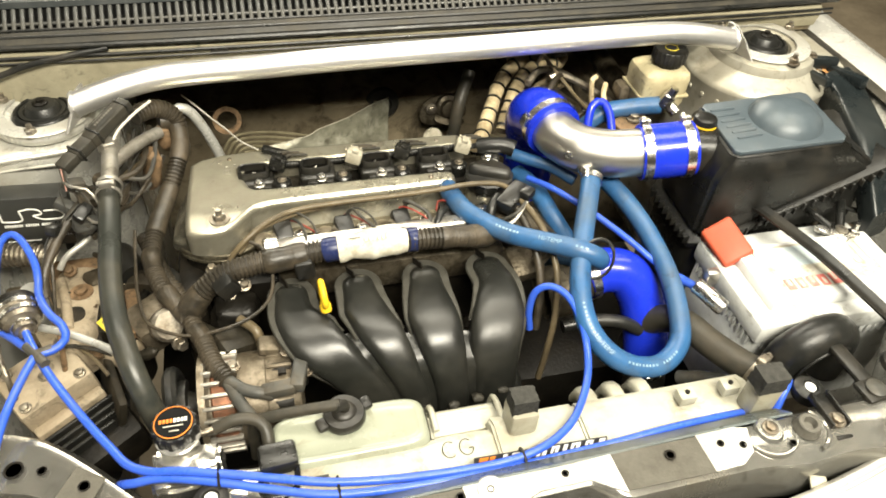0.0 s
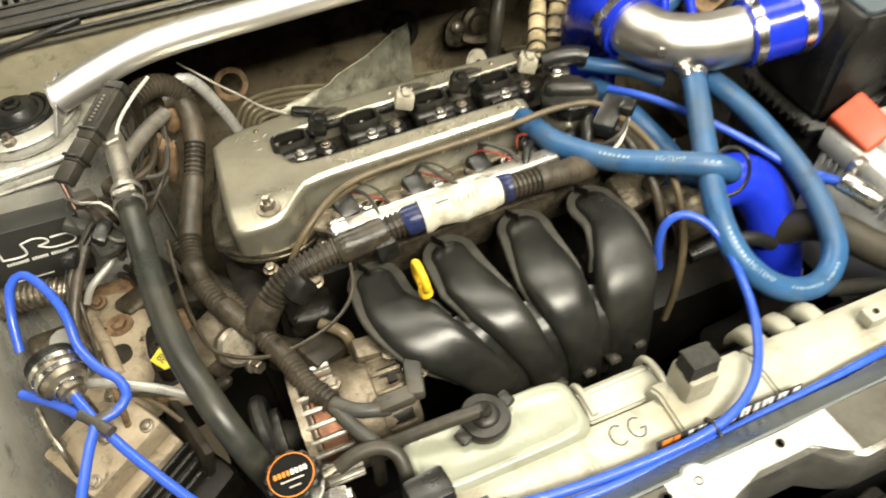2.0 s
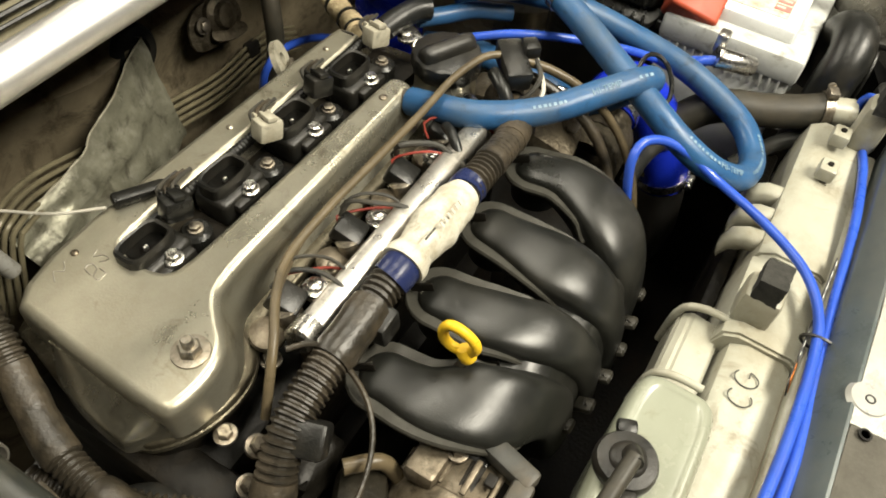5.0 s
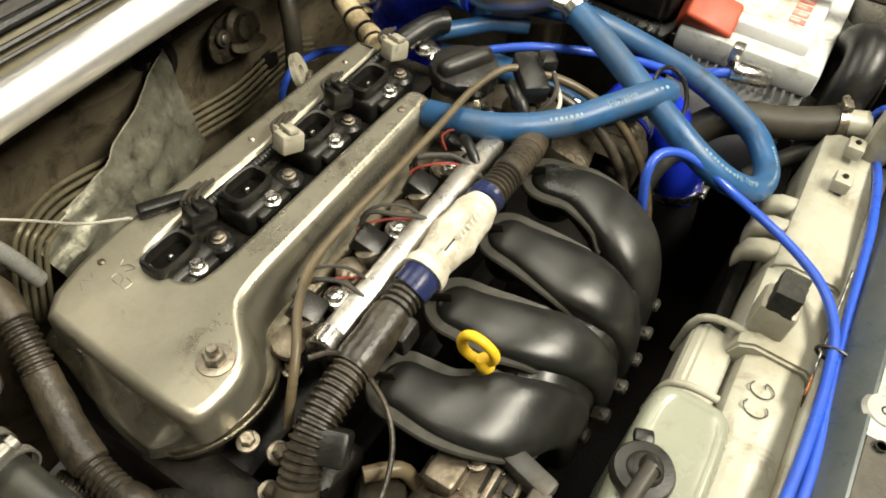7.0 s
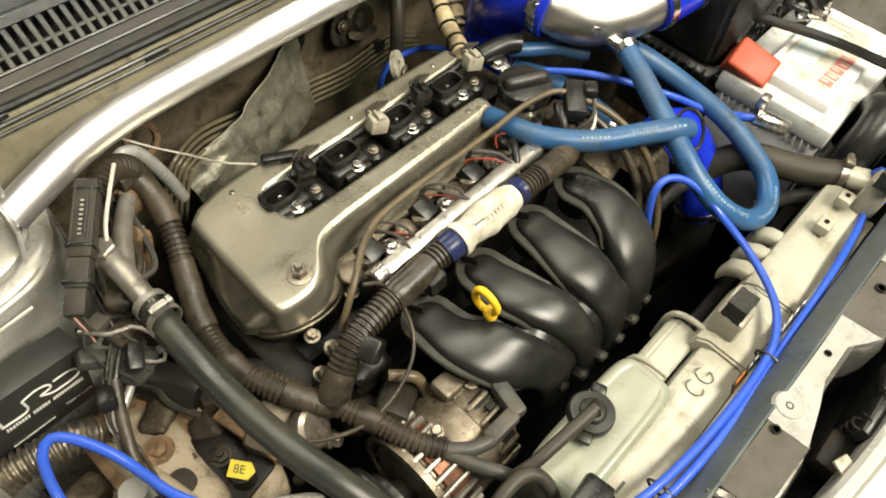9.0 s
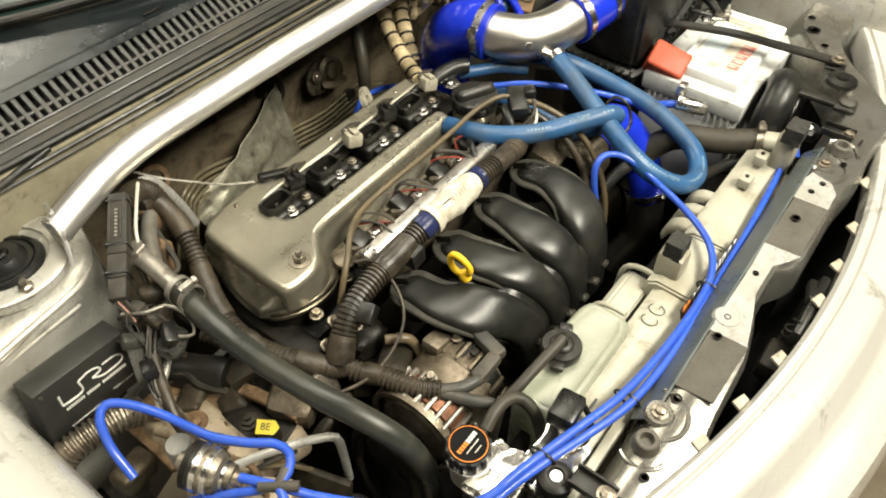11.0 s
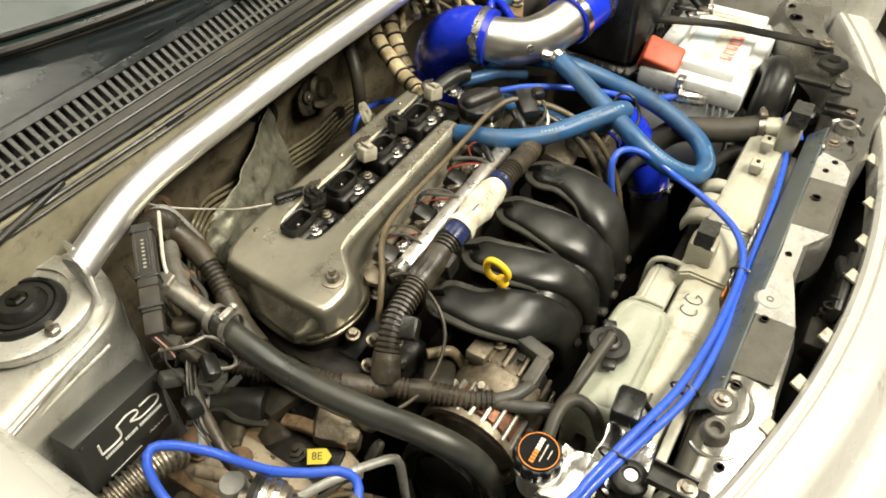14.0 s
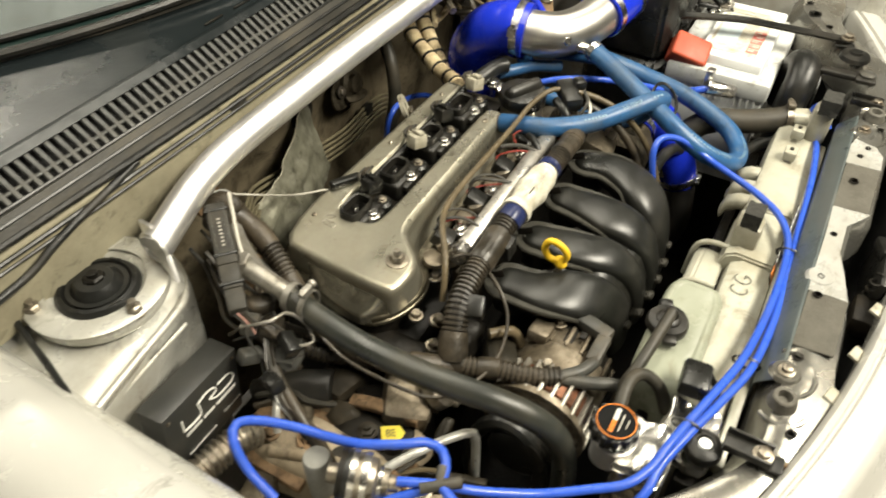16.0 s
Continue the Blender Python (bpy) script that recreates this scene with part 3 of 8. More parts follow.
def tower_shelf(side):
    """The flat sheet that carries the tower forward to a rolled edge, and the wall under it."""
    q = lambda d: CX + side * d
    rows = []
    for d in np.linspace(0.672, 0.482 if side < 0 else 0.478, 18):
        k = max(0.0, (0.545 - d) / 0.067)
        y0 = 0.040 + 0.065 * k ** 1.8
        if side < 0:
            y0, k = float(np.interp(d, (0.482, 0.487, 0.495, 0.505, 0.515, 0.529, 0.565, 0.614, 0.672), (0.150, 0.130, 0.106, 0.090, 0.080, 0.074, 0.063, 0.047, 0.035))), 0.0
        lift = 0.0 if side < 0 else 0.040
        rows.append([(q(d), 0.27, lift + 0.888 - 0.02 * k), (q(d), max(0.125, y0 + 0.06), lift + 0.889 - 0.02 * k), (q(d), y0 + 0.03, lift + 0.890 - 0.022 * k), (q(d), y0 + 0.010, lift + 0.886 - 0.022 * k), (q(d), y0 + 0.003, lift + 0.880 - 0.022 * k), (q(d), y0 - 0.002, lift + 0.882 - 0.022 * k), (q(d), y0 - 0.004, lift + 0.872 - 0.022 * k), (q(d), y0 + 0.004, 0.74), (q(d), y0 + 0.01, 0.45)])
    part("tower_shelf", sheet(rows), M_SILVER if side < 0 else M_DUSTSILVER, car, "silver sheet-metal shelf in front of the strut tower")
    part("shelf_side", sheet([[(q(0.482), y, 0.888 if side < 0 else 0.908), (q(0.480), y, 0.80), (q(0.478), y, 0.45)] for y in np.linspace(0.150 if side < 0 else 0.105, 0.30, 6)]), M_SILVER, car)


tower_shelf(-1)
tower_shelf(1)
part("pressed_bead", tube([(-0.362, 0.074, 0.884), (-0.375, 0.064, 0.886), (-0.405, 0.056, 0.8875), (-0.444, 0.049, 0.8885), (-0.51, 0.037, 0.8885)], 0.0036, 10), M_SILVER, car, "bright rolled bead on the shelf's edge")
part("pressed_bead", tube([(-0.388, 0.051, 0.874), (-0.438, 0.0455, 0.875), (-0.487, 0.0395, 0.875)], 0.0020, 8), M_SILVER, car, "thin sealed seam under the shelf's edge")

# Firewall: a recessed wall under the cowl and the flange along the cowl's front.
fwr = lambda x, k: -0.018 * max(0.0, math.sin(x * 14 + 0.8 + 0.12 * k)) ** 2 - 0.010 * noise.noise(Vector((x * 9, k * 0.7, 3)))
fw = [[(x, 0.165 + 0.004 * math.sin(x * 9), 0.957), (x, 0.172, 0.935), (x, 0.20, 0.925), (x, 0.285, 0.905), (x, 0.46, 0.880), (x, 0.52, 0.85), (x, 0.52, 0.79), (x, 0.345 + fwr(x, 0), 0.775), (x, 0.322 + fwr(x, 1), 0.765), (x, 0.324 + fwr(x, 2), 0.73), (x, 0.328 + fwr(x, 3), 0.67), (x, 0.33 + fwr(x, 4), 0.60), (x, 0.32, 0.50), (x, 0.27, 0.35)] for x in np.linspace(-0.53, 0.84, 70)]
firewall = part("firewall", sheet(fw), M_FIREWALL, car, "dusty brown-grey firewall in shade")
cowl_low = lambda x: float(np.interp(x, (-0.53, -0.30, -0.22, 0.10, 0.50, 0.62, 0.84), (0.895, 0.900, 0.925, 0.930, 0.950, 0.945, 0.945)))
cowl_front = [[(x, 0.1640, cowl_low(x)), (x, 0.1615, 0.5 * cowl_low(x) + 0.483), (x, 0.158, 0.966), (x, 0.160, 0.978), (x, 0.170, 0.985)] for x in np.linspace(-0.53, 0.84, 60)]
part("cowl_flange", sheet(cowl_front), M_FLANGE, car, "dusty painted cowl flange with small slots")
for x in (-0.106, -0.072, -0.025, 0.010, 0.20, 0.26):
    for j in range(3):
        part("slot", box((x + j * 0.009 - 0.009, 0.1586, 0.9722), (0.006, 0.002, 0.0022), 0.0006), M_TANK, car)
# Seal, grille panel with its slots, wiper and windscreen.
seal = [[(x, 0.163 + a, 0.986 + b) for a, b in ((0, 0), (-0.006, 0.008), (-0.001, 0.016), (0.006, 0.013), (0.012, 0.018), (0.02, 0.014))] for x in np.linspace(-0.56, 0.87, 30)]
part("bonnet_seal", sheet(seal), M_SEAL, car, "weathered black rubber bonnet seal")
GR0, GR1 = Vector((0, 0.186, 1.000)), Vector((0, 0.214, 1.020))


glass_y = lambda x: 0.242 + 0.55 * (x - CX) ** 2


def grille():
    g = part("cowl_grille", sheet([[(x, 0.180, 0.994), (x, GR0.y, GR0.z)] for x in np.linspace(-0.56, 0.87, 30)]), M_COWL, car, "dusty black slotted cowl grille")
    part("grille_edge", sheet([[(x, GR1.y, GR1.z), (x, 0.220, 1.026), (x, 0.226, 1.026), (x, 0.230, 1.023), (x, (0.23 + glass_y(x)) / 2, 1.028), (x, glass_y(x) - 0.005, 1.032), (x, glass_y(x) + 0.01, 1.034)] for x in np.linspace(-0.56, 0.87, 30)]), M_COWL, g)
    mid = (GR0 + GR1) / 2
    ang = math.degrees(math.atan2(GR1.z - GR0.z, GR1.y - GR0.y))
    ln = (GR1 - GR0).length
    first = None
    for k in range(126):
        x = -0.55 + k * 0.0112
        if first is None:
            first = part("grille_bar", box((0, 0, 0), (0.0060, ln + 0.001, 0.0045), 0.0018, (ang, 0, 0), 2), M_GRILLE, g)
            first.matrix_basis = Matrix.Translation((x, mid.y, mid.z - 0.0014))
        else:
            o = new("grille_bar", first.data)
            o.parent, o.matrix_parent_inverse = g, first.matrix_parent_inverse
            o.matrix_basis = Matrix.Translation((x, mid.y, mid.z - 0.0014))
    # near-black sheet stands in for the shade behind the slots
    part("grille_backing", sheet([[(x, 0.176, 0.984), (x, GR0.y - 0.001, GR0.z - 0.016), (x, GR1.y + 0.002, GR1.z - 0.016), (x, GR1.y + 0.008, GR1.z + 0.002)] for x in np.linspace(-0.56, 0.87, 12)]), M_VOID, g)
    part("grille_rib", tube([(-0.56, mid.y - 0.004, mid.z - 0.0046), (0.87, mid.y - 0.004, mid.z - 0.0046)], 0.0022, 8, smooth=False), M_GRILLE, g)
    for k in range(26):
        x = -0.5 + k * 0.05
        if -0.13 < x < 0.08:
            part("vent_slit", box((x, 0.2365, 1.0262), (0.03, 0.003, 0.002), 0.0008, (8, 0, 0)), M_DARK, g)


grille()
part("windscreen", sheet([[(x, glass_y(x) + s * 0.8, 1.036 + s * 0.55) for s in np.linspace(0, 0.9, 6)] for x in np.linspace(-0.58, 0.90, 24)], 0.004), M_GLASS, car, "dark tinted windscreen with dusty lower edge")
for dy, dz, r in ((-0.0105, -0.009, 0.0022), (-0.0125, -0.016, 0.0016), (-0.003, 0.0175, 0.0018), (0.0125, 0.0195, 0.0016)):
    part("seal_bead", tube([(x, 0.163 + dy + 0.006 * ((x - CX) / 0.7) ** 4, 0.986 + dz) for x in np.linspace(-0.54, 0.86, 22)], r, 6, smooth=False), M_RUBBER, car)
part("screen_trim", tube([(x, glass_y(x), 1.037) for x in np.linspace(-0.58, 0.90, 24)], 0.005, 8, smooth=False), M_SEAL, car)


def wiper():
    w = thing("windscreen_wiper", (-0.3, 0.30, 1.04), "matt black windscreen wiper resting on the glass", "wiper")
    part("arm", tube([(x, glass_y(x) - 0.004, 1.048 + 0.006 * math.sin(x * 5)) for x in np.linspace(-0.50, 0.05, 9)], 0.0055, 8), M_BLACK, w)
    part("blade", tube([(x, glass_y(x) + 0.012, 1.052) for x in np.linspace(-0.42, 0.22, 9)], 0.004, 6), M_RUBBER, w)


wiper()


def sweep_back(x):
    """How far the front panel's ends run back towards the wings."""
    d0, d1, depth = (0.33, 0.27, 0.175) if x < CX else (0.36, 0.22, 0.14)
    t = min(1.0, max(0.0, (abs(x - CX) - d0) / d1))
    return depth * t * t * (3 - 2 * t)


def front_panel():
    """The upper radiator support: a ribbed sheet with holes, pads and bolts, and its dark rear lip."""
    xs = np.linspace(-0.47, 0.79, 64)
    zp = lambda x: 0.8125 + 0.045 * x
    wave = lambda x: 0.005 * math.sin(x * 31) * (1 if abs(x - CX) > .25 else 0.0)
    rows = []
    for x in xs:
        e, z, o = wave(x), zp(x), sweep_back(x)
        fy = float(np.interp(x, (-0.15, -0.05, 0.035, 0.085, 0.115, 0.170, 0.205, 0.36, 0.42, 0.5), (-0.545, -0.536, -0.534, -0.523, -0.513, -0.513, -0.535, -0.535, -0.545, -0.545)))
        rows.append([(x, -0.471 + o, z - 0.060), (x, -0.473 + o, z - 0.030), (x, -0.489 + o, z - 0.002), (x, -0.500 + o, z + 0.001), (x, -0.515 + e + o, z - 0.001), (x, fy + e + o * 0.95, z - 0.006), (x, fy - 0.005 + e + o * 0.95, z - 0.02), (x, fy - 0.006 + e + o * 0.95, z - 0.065)])
    panel = part("radiator_support", sheet(rows), M_PRIMER, car, "silver-painted upper radiator support with holes and bolts")
    part("support_lip", sheet([[(x, -0.4695, zp(x) - 0.10), (x, -0.4650, zp(x) - 0.024), (x, -0.4665, zp(x) - 0.0185), (x, -0.4855, zp(x) + 0.0018), (x, -0.4880, zp(x) + 0.0018)] for x in np.linspace(-0.10, 0.42, 30)]), M_LIPGREY, panel, "dark blue-grey rear lip")

    def flat(name, poly, lift, h, m, label):
        bm = loft([[(x, y, zp(x) + lift) for x, y in poly], [(x, y, zp(x) + lift + h) for x, y in poly]])
        return part(name, bm, m, panel, label)
    for x0, x1 in ((-0.045, 0.040), (0.205, 0.300)):
        flat("pad", [(x0, -0.530), (x1 + 0.004, -0.532), (x1, -0.489), (x0 - 0.003, -0.488)], 0.0, 0.0016, M_PAD, "dark grey felt pad")
    flat("plate", [(0.041, -0.531), (0.085, -0.520), (0.118, -0.510), (0.170, -0.510), (0.190, -0.524), (0.204, -0.532), (0.201, -0.488), (0.150, -0.489), (0.040, -0.488)], 0.0, 0.0022, M_CLEANPAINT, "clean pale painted strip")
    flat("plate", [(0.302, -0.532), (0.335, -0.531), (0.352, -0.520), (0.360, -0.492), (0.345, -0.488), (0.300, -0.488)], 0.0, 0.0022, M_CLEANPAINT, "clean pale painted strip")
    for x, y, r, h in ((0.262, -0.504, 0.006, 0.0036), (0.035, -0.499, 0.005, 0.0036), (0.067, -0.497, 0.004, 0.0023), (0.147, -0.498, 0.004, 0.0023), (0.322, -0.503, 0.004, 0.0023), (0.345, -0.510, 0.004, 0.0023), (-0.062, -0.497, 0.006, 0.001), (0.40, -0.52, 0.004, 0.001), (-0.16, -0.51, 0.005, 0.001)):
        part("hole", lathe([(r, 0), (r, 0.0012), (r * 0.7, 0.0012), (r * 0.66, 0), (0, 0)], (x, y, zp(x) + h), (0, 0, 1), 16), M_DARK, panel)
    flat("pad", [(-0.341, -0.377), (-0.311, -0.397), (-0.327, -0.430), (-0.358, -0.408)], 0.0030, 0.0016, M_PAD, "dark grey felt pad")
    for x, y, r in ((-0.404, -0.365, 0.010), (-0.376, -0.372, 0.005), (-0.331, -0.402, 0.006), (0.70, -0.375, 0.011), (0.665, -0.405, 0.006), (0.60, -0.45, 0.007), (0.735, -0.36, 0.006)):
        part("hole", lathe([(r, 0), (r, 0.0012), (r * 0.8, 0.0012), (r * 0.76, 0), (0, 0)], (x, y, zp(x) + (0.0052 if x == -0.331 else 0.001)), (0, 0, 1), 18), M_DARK, panel)
    for x, y in ((0.068, -0.497), (-0.088, -0.490), (0.384, -0.499)):
        part("boss", lathe([(0.017, -0.001), (0.014, 0.0028), (0.0, 0.003)], (x, y, zp(x)), (0, 0, 1), 28), M_CLEANPAINT if x == 0.068 else M_PRIMER, panel)
    for x, y in ((-0.088, -0.490), (0.384, -0.499)):
        part("bolt", bolt_bm((x, y, zp(x) + 0.003), 0.0062, 0.007), M_STEEL, panel)
    for cx, cy, rad, a0, a1 in ((-0.088, -0.490, 0.030, -2.9, 0.3), (-0.128, -0.4945, 0.026, 2.4, 4.4), (0.384, -0.499, 0.030, -3.0, -0.2), (0.425, -0.507, 0.025, -1.4, 0.9)):
        part("pressed_bead", tube([(cx + rad * math.cos(a), cy + rad * math.sin(a), zp(cx + rad * math.cos(a)) - 0.0016) for a in np.linspace(a0, a1, 12)], 0.0028, 8), M_PRIMER, panel)
    for x, y in ((-0.128, -0.4945), (0.425, -0.507)):
        part("bushing", lathe([(0.0150, 0), (0.0146, 0.0035), (0.0128, 0.006), (0.0124, 0.0115), (0.0110, 0.0128), (0.0075, 0.0125), (0.0055, 0.005), (0, 0.005)], (x, y, zp(x)), (0, 0, 1), 28), M_BUSH, panel)
    return panel


PANEL = front_panel()


def gap_backdrop():
    """A black sheet added beside the battery's corner, in place of deep shade."""
    part("gap_backdrop", box((0.53, -0.30, 0.47), (0.006, 0.36, 0.42), 0.002), M_DARK, car, "black backdrop added to darken the gap beside the battery")


gap_backdrop()


def bumper():
    """The bumper cover: a bowed skin with a rolled rear edge and a swage line."""
    edge = lambda x: -0.582 + 0.40 * (x - 0.205) ** 2
    rows = []
    for x in np.linspace(-0.58, 0.90, 49):
        y, z = edge(x), 0.815
        rows.append([(x, y + 0.004, z - 0.045), (x, y + 0.003, z - 0.006), (x, y - 0.002, z), (x, y - 0.008, z + 0.001), (x, y - 0.010, z - 0.003), (x, y - 0.013, z - 0.003), (x, y - 0.015, z + 0.002), (x, y - 0.038, z + 0.002), (x, y - 0.050, z - 0.001), (x, y - 0.056, z - 0.006), (x, y - 0.070, z - 0.030), (x, y - 0.078, z - 0.037), (x, y - 0.088, z - 0.039), (x, y - 0.104, z - 0.041), (x, y - 0.122, z - 0.052), (x, y - 0.132, z - 0.085), (x, y - 0.137, z - 0.14), (x, y - 0.140, z - 0.35), (x, y - 0.115, z - 0.55)])
    b = part("bumper_cover", sheet(rows, 0.003), M_BODY, car, "glossy silver bumper cover in front of the panel")
    for x in (-0.20, -0.09, -0.02, 0.06, 0.17, 0.24, 0.32, 0.42, 0.55):
        part("clip", box((x, edge(x) + 0.007, 0.803), (0.018, 0.016, 0.004), 0.001, (12, 0, -20)), M_WCONN, b, "pale plastic clip")


    # added black filler in place of the shade between panel and bumper
    gap_rows = [[(x, edge(x) + 0.05, 0.60), (x, edge(x) + 0.05, 0.722), (x, edge(x) - 0.03, 0.724), (x, edge(x) - 0.03, 0.60)] for x in np.linspace(-0.46, 0.78, 30)]
    part("bumper_gap_fill", loft(gap_rows), M_VOID, car, "black filler added to darken the gap behind the bumper cover")
    c = (0.16, edge(0.16) - 0.1355, 0.712)
    part("badge", moved(lathe([(0.030, 0), (0.034, 0), (0.034, 0.004), (0.030, 0.005)], (0, 0, 0), (0, 0, 1), 36), Matrix.Translation(c) @ pose(0, 0, 0, 85, 0, 0) @ Matrix.Diagonal((1.2, 0.8, 1, 1))), M_CHROME, b, "plain oval chromed badge ring")


bumper()


def wheel(side):
    x = CX + side * 0.74
    w = part("wheel", lathe([(0.20, -0.10), (0.29, -0.10), (0.31, -0.08), (0.31, 0.08), (0.29, 0.10), (0.20, 0.10)], (x, 0.12, 0.31), (1, 0, 0), 40), M_RUBBER, car, "black road wheel")
    part("rim", lathe([(0.199, -0.09), (0.19, -0.02), (0.05, -0.01), (0, -0.01)], (x, 0.12, 0.31), (-side, 0, 0), 32), M_STEEL, w)


wheel(-1)
wheel(1)
part("lower_tray", box((CX, -0.1, 0.33), (1.05, 0.9, 0.02), 0.002), M_DARK, car, "dark oily under-tray")


def latch():
    """The bonnet catch between panel and bumper."""
    k = thing("bonnet_latch", (0.17, -0.565, 0.70), "black bonnet catch with spring in front of the panel", "latch")
    part("catch_plate", box((0.165, -0.565, 0.765), (0.11, 0.012, 0.07), 0.004, (8, 0, 0)), M_BLACK, k)
    part("lever", box((0.19, -0.566, 0.79), (0.05, 0.02, 0.018), 0.005, (0, 15, 10)), M_BLACK, k)
    part("spring", tube([(0.12 + 0.008 * math.cos(a * 1.0), -0.562 + 0.008 * math.sin(a * 1.0), 0.755 + 0.0018 * a) for a in np.arange(0, 26, 0.6)], 0.0016, 6, smooth=False), M_DARK, k)
    part("bracket", box((0.09, -0.562, 0.76), (0.05, 0.03, 0.03), 0.006), M_DARK, k)


latch()


# ---- strut bar ----
BAR_R = 0.0170
BAR = [(-0.360, 0.099, 0.934), (-0.330, 0.105, 0.942), (-0.285, 0.114, 0.951), (-0.240, 0.119, 0.9565), (-0.190, 0.122, 0.958), (-0.10, 0.1225, 0.9600), (0.0, 0.118, 0.9655), (0.16, 0.106, 0.975), (0.35, 0.0918, 0.9868), (0.45, 0.0845, 0.9922), (0.50, 0.081, 0.9935), (0.54, 0.079, 0.991), (0.575, 0.0775, 0.986), (0.616, 0.0765, 0.978)]


def strut_bar():
    b = thing("strut_bar", (CX, 0.11, 0.91), "polished aluminium strut tower bar bolted across the bay", "strut bar")
    part("tube", tube(BAR, BAR_R, 32, 0.008), M_BAR, b, "", 60)
    for s, (cx, cy, cz), e in ((-1, TOWER_L, BAR[0]), (1, TOWER_R, BAR[-1])):
        part("mounting_ring", lathe([(r * (0.80 if s < 0 else 0.86), h) for r, h in ((0.060, 0.0), (0.086, -0.001), (0.0865, 0.0005), (0.084, 0.0018), (0.060, 0.0024))], (cx, cy, cz + 0.001), (0, 0, 1), 48), M_SILVER, b, "painted mounting ring")
        x = e[0] - s * (0.012 if s < 0 else -0.002)
        quad = [(x, e[1] + 0.026, e[2] + 0.018), (x + s * 0.003, e[1] + 0.004, e[2] + 0.021), (x + s * 0.010, e[1] - 0.018, e[2] + 0.004), (x + s * 0.022, e[1] - 0.036, cz + 0.003), (x + s * 0.002, e[1] + 0.022, cz + 0.003)]
        bm = loft([quad, [(x2 + s * 0.0034, y2 + 0.002, z2) for x2, y2, z2 in quad]])
        bmesh.ops.bevel(bm, geom=bm.edges[:], offset=0.0012, segments=2, affect="EDGES")
        part("end_plate", bm, M_BAR, b, "welded aluminium end plate")
        part("weld", tube([(e[0] + s * 0.001, e[1] + (BAR_R + 0.0006) * math.cos(t), e[2] + (BAR_R + 0.0004) * math.sin(t)) for t in np.linspace(0, 6.283, 26)], 0.0020, 8, wob=0.4, smooth=False), M_BAR, b)


strut_bar()


# ---- engine ----
def engine_block():
    e = thing("engine_block", (0.0, 0.0, 0.35), "dark oily engine block and cylinder head", "engine")
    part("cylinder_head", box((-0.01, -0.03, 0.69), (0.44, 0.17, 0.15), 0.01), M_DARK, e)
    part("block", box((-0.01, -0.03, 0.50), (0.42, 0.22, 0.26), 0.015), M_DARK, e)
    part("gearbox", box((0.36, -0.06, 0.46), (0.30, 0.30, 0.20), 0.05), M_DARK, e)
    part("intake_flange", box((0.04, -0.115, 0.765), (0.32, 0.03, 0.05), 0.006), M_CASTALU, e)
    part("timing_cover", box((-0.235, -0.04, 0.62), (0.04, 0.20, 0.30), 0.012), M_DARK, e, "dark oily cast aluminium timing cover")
    return e


ENGINE = engine_block()


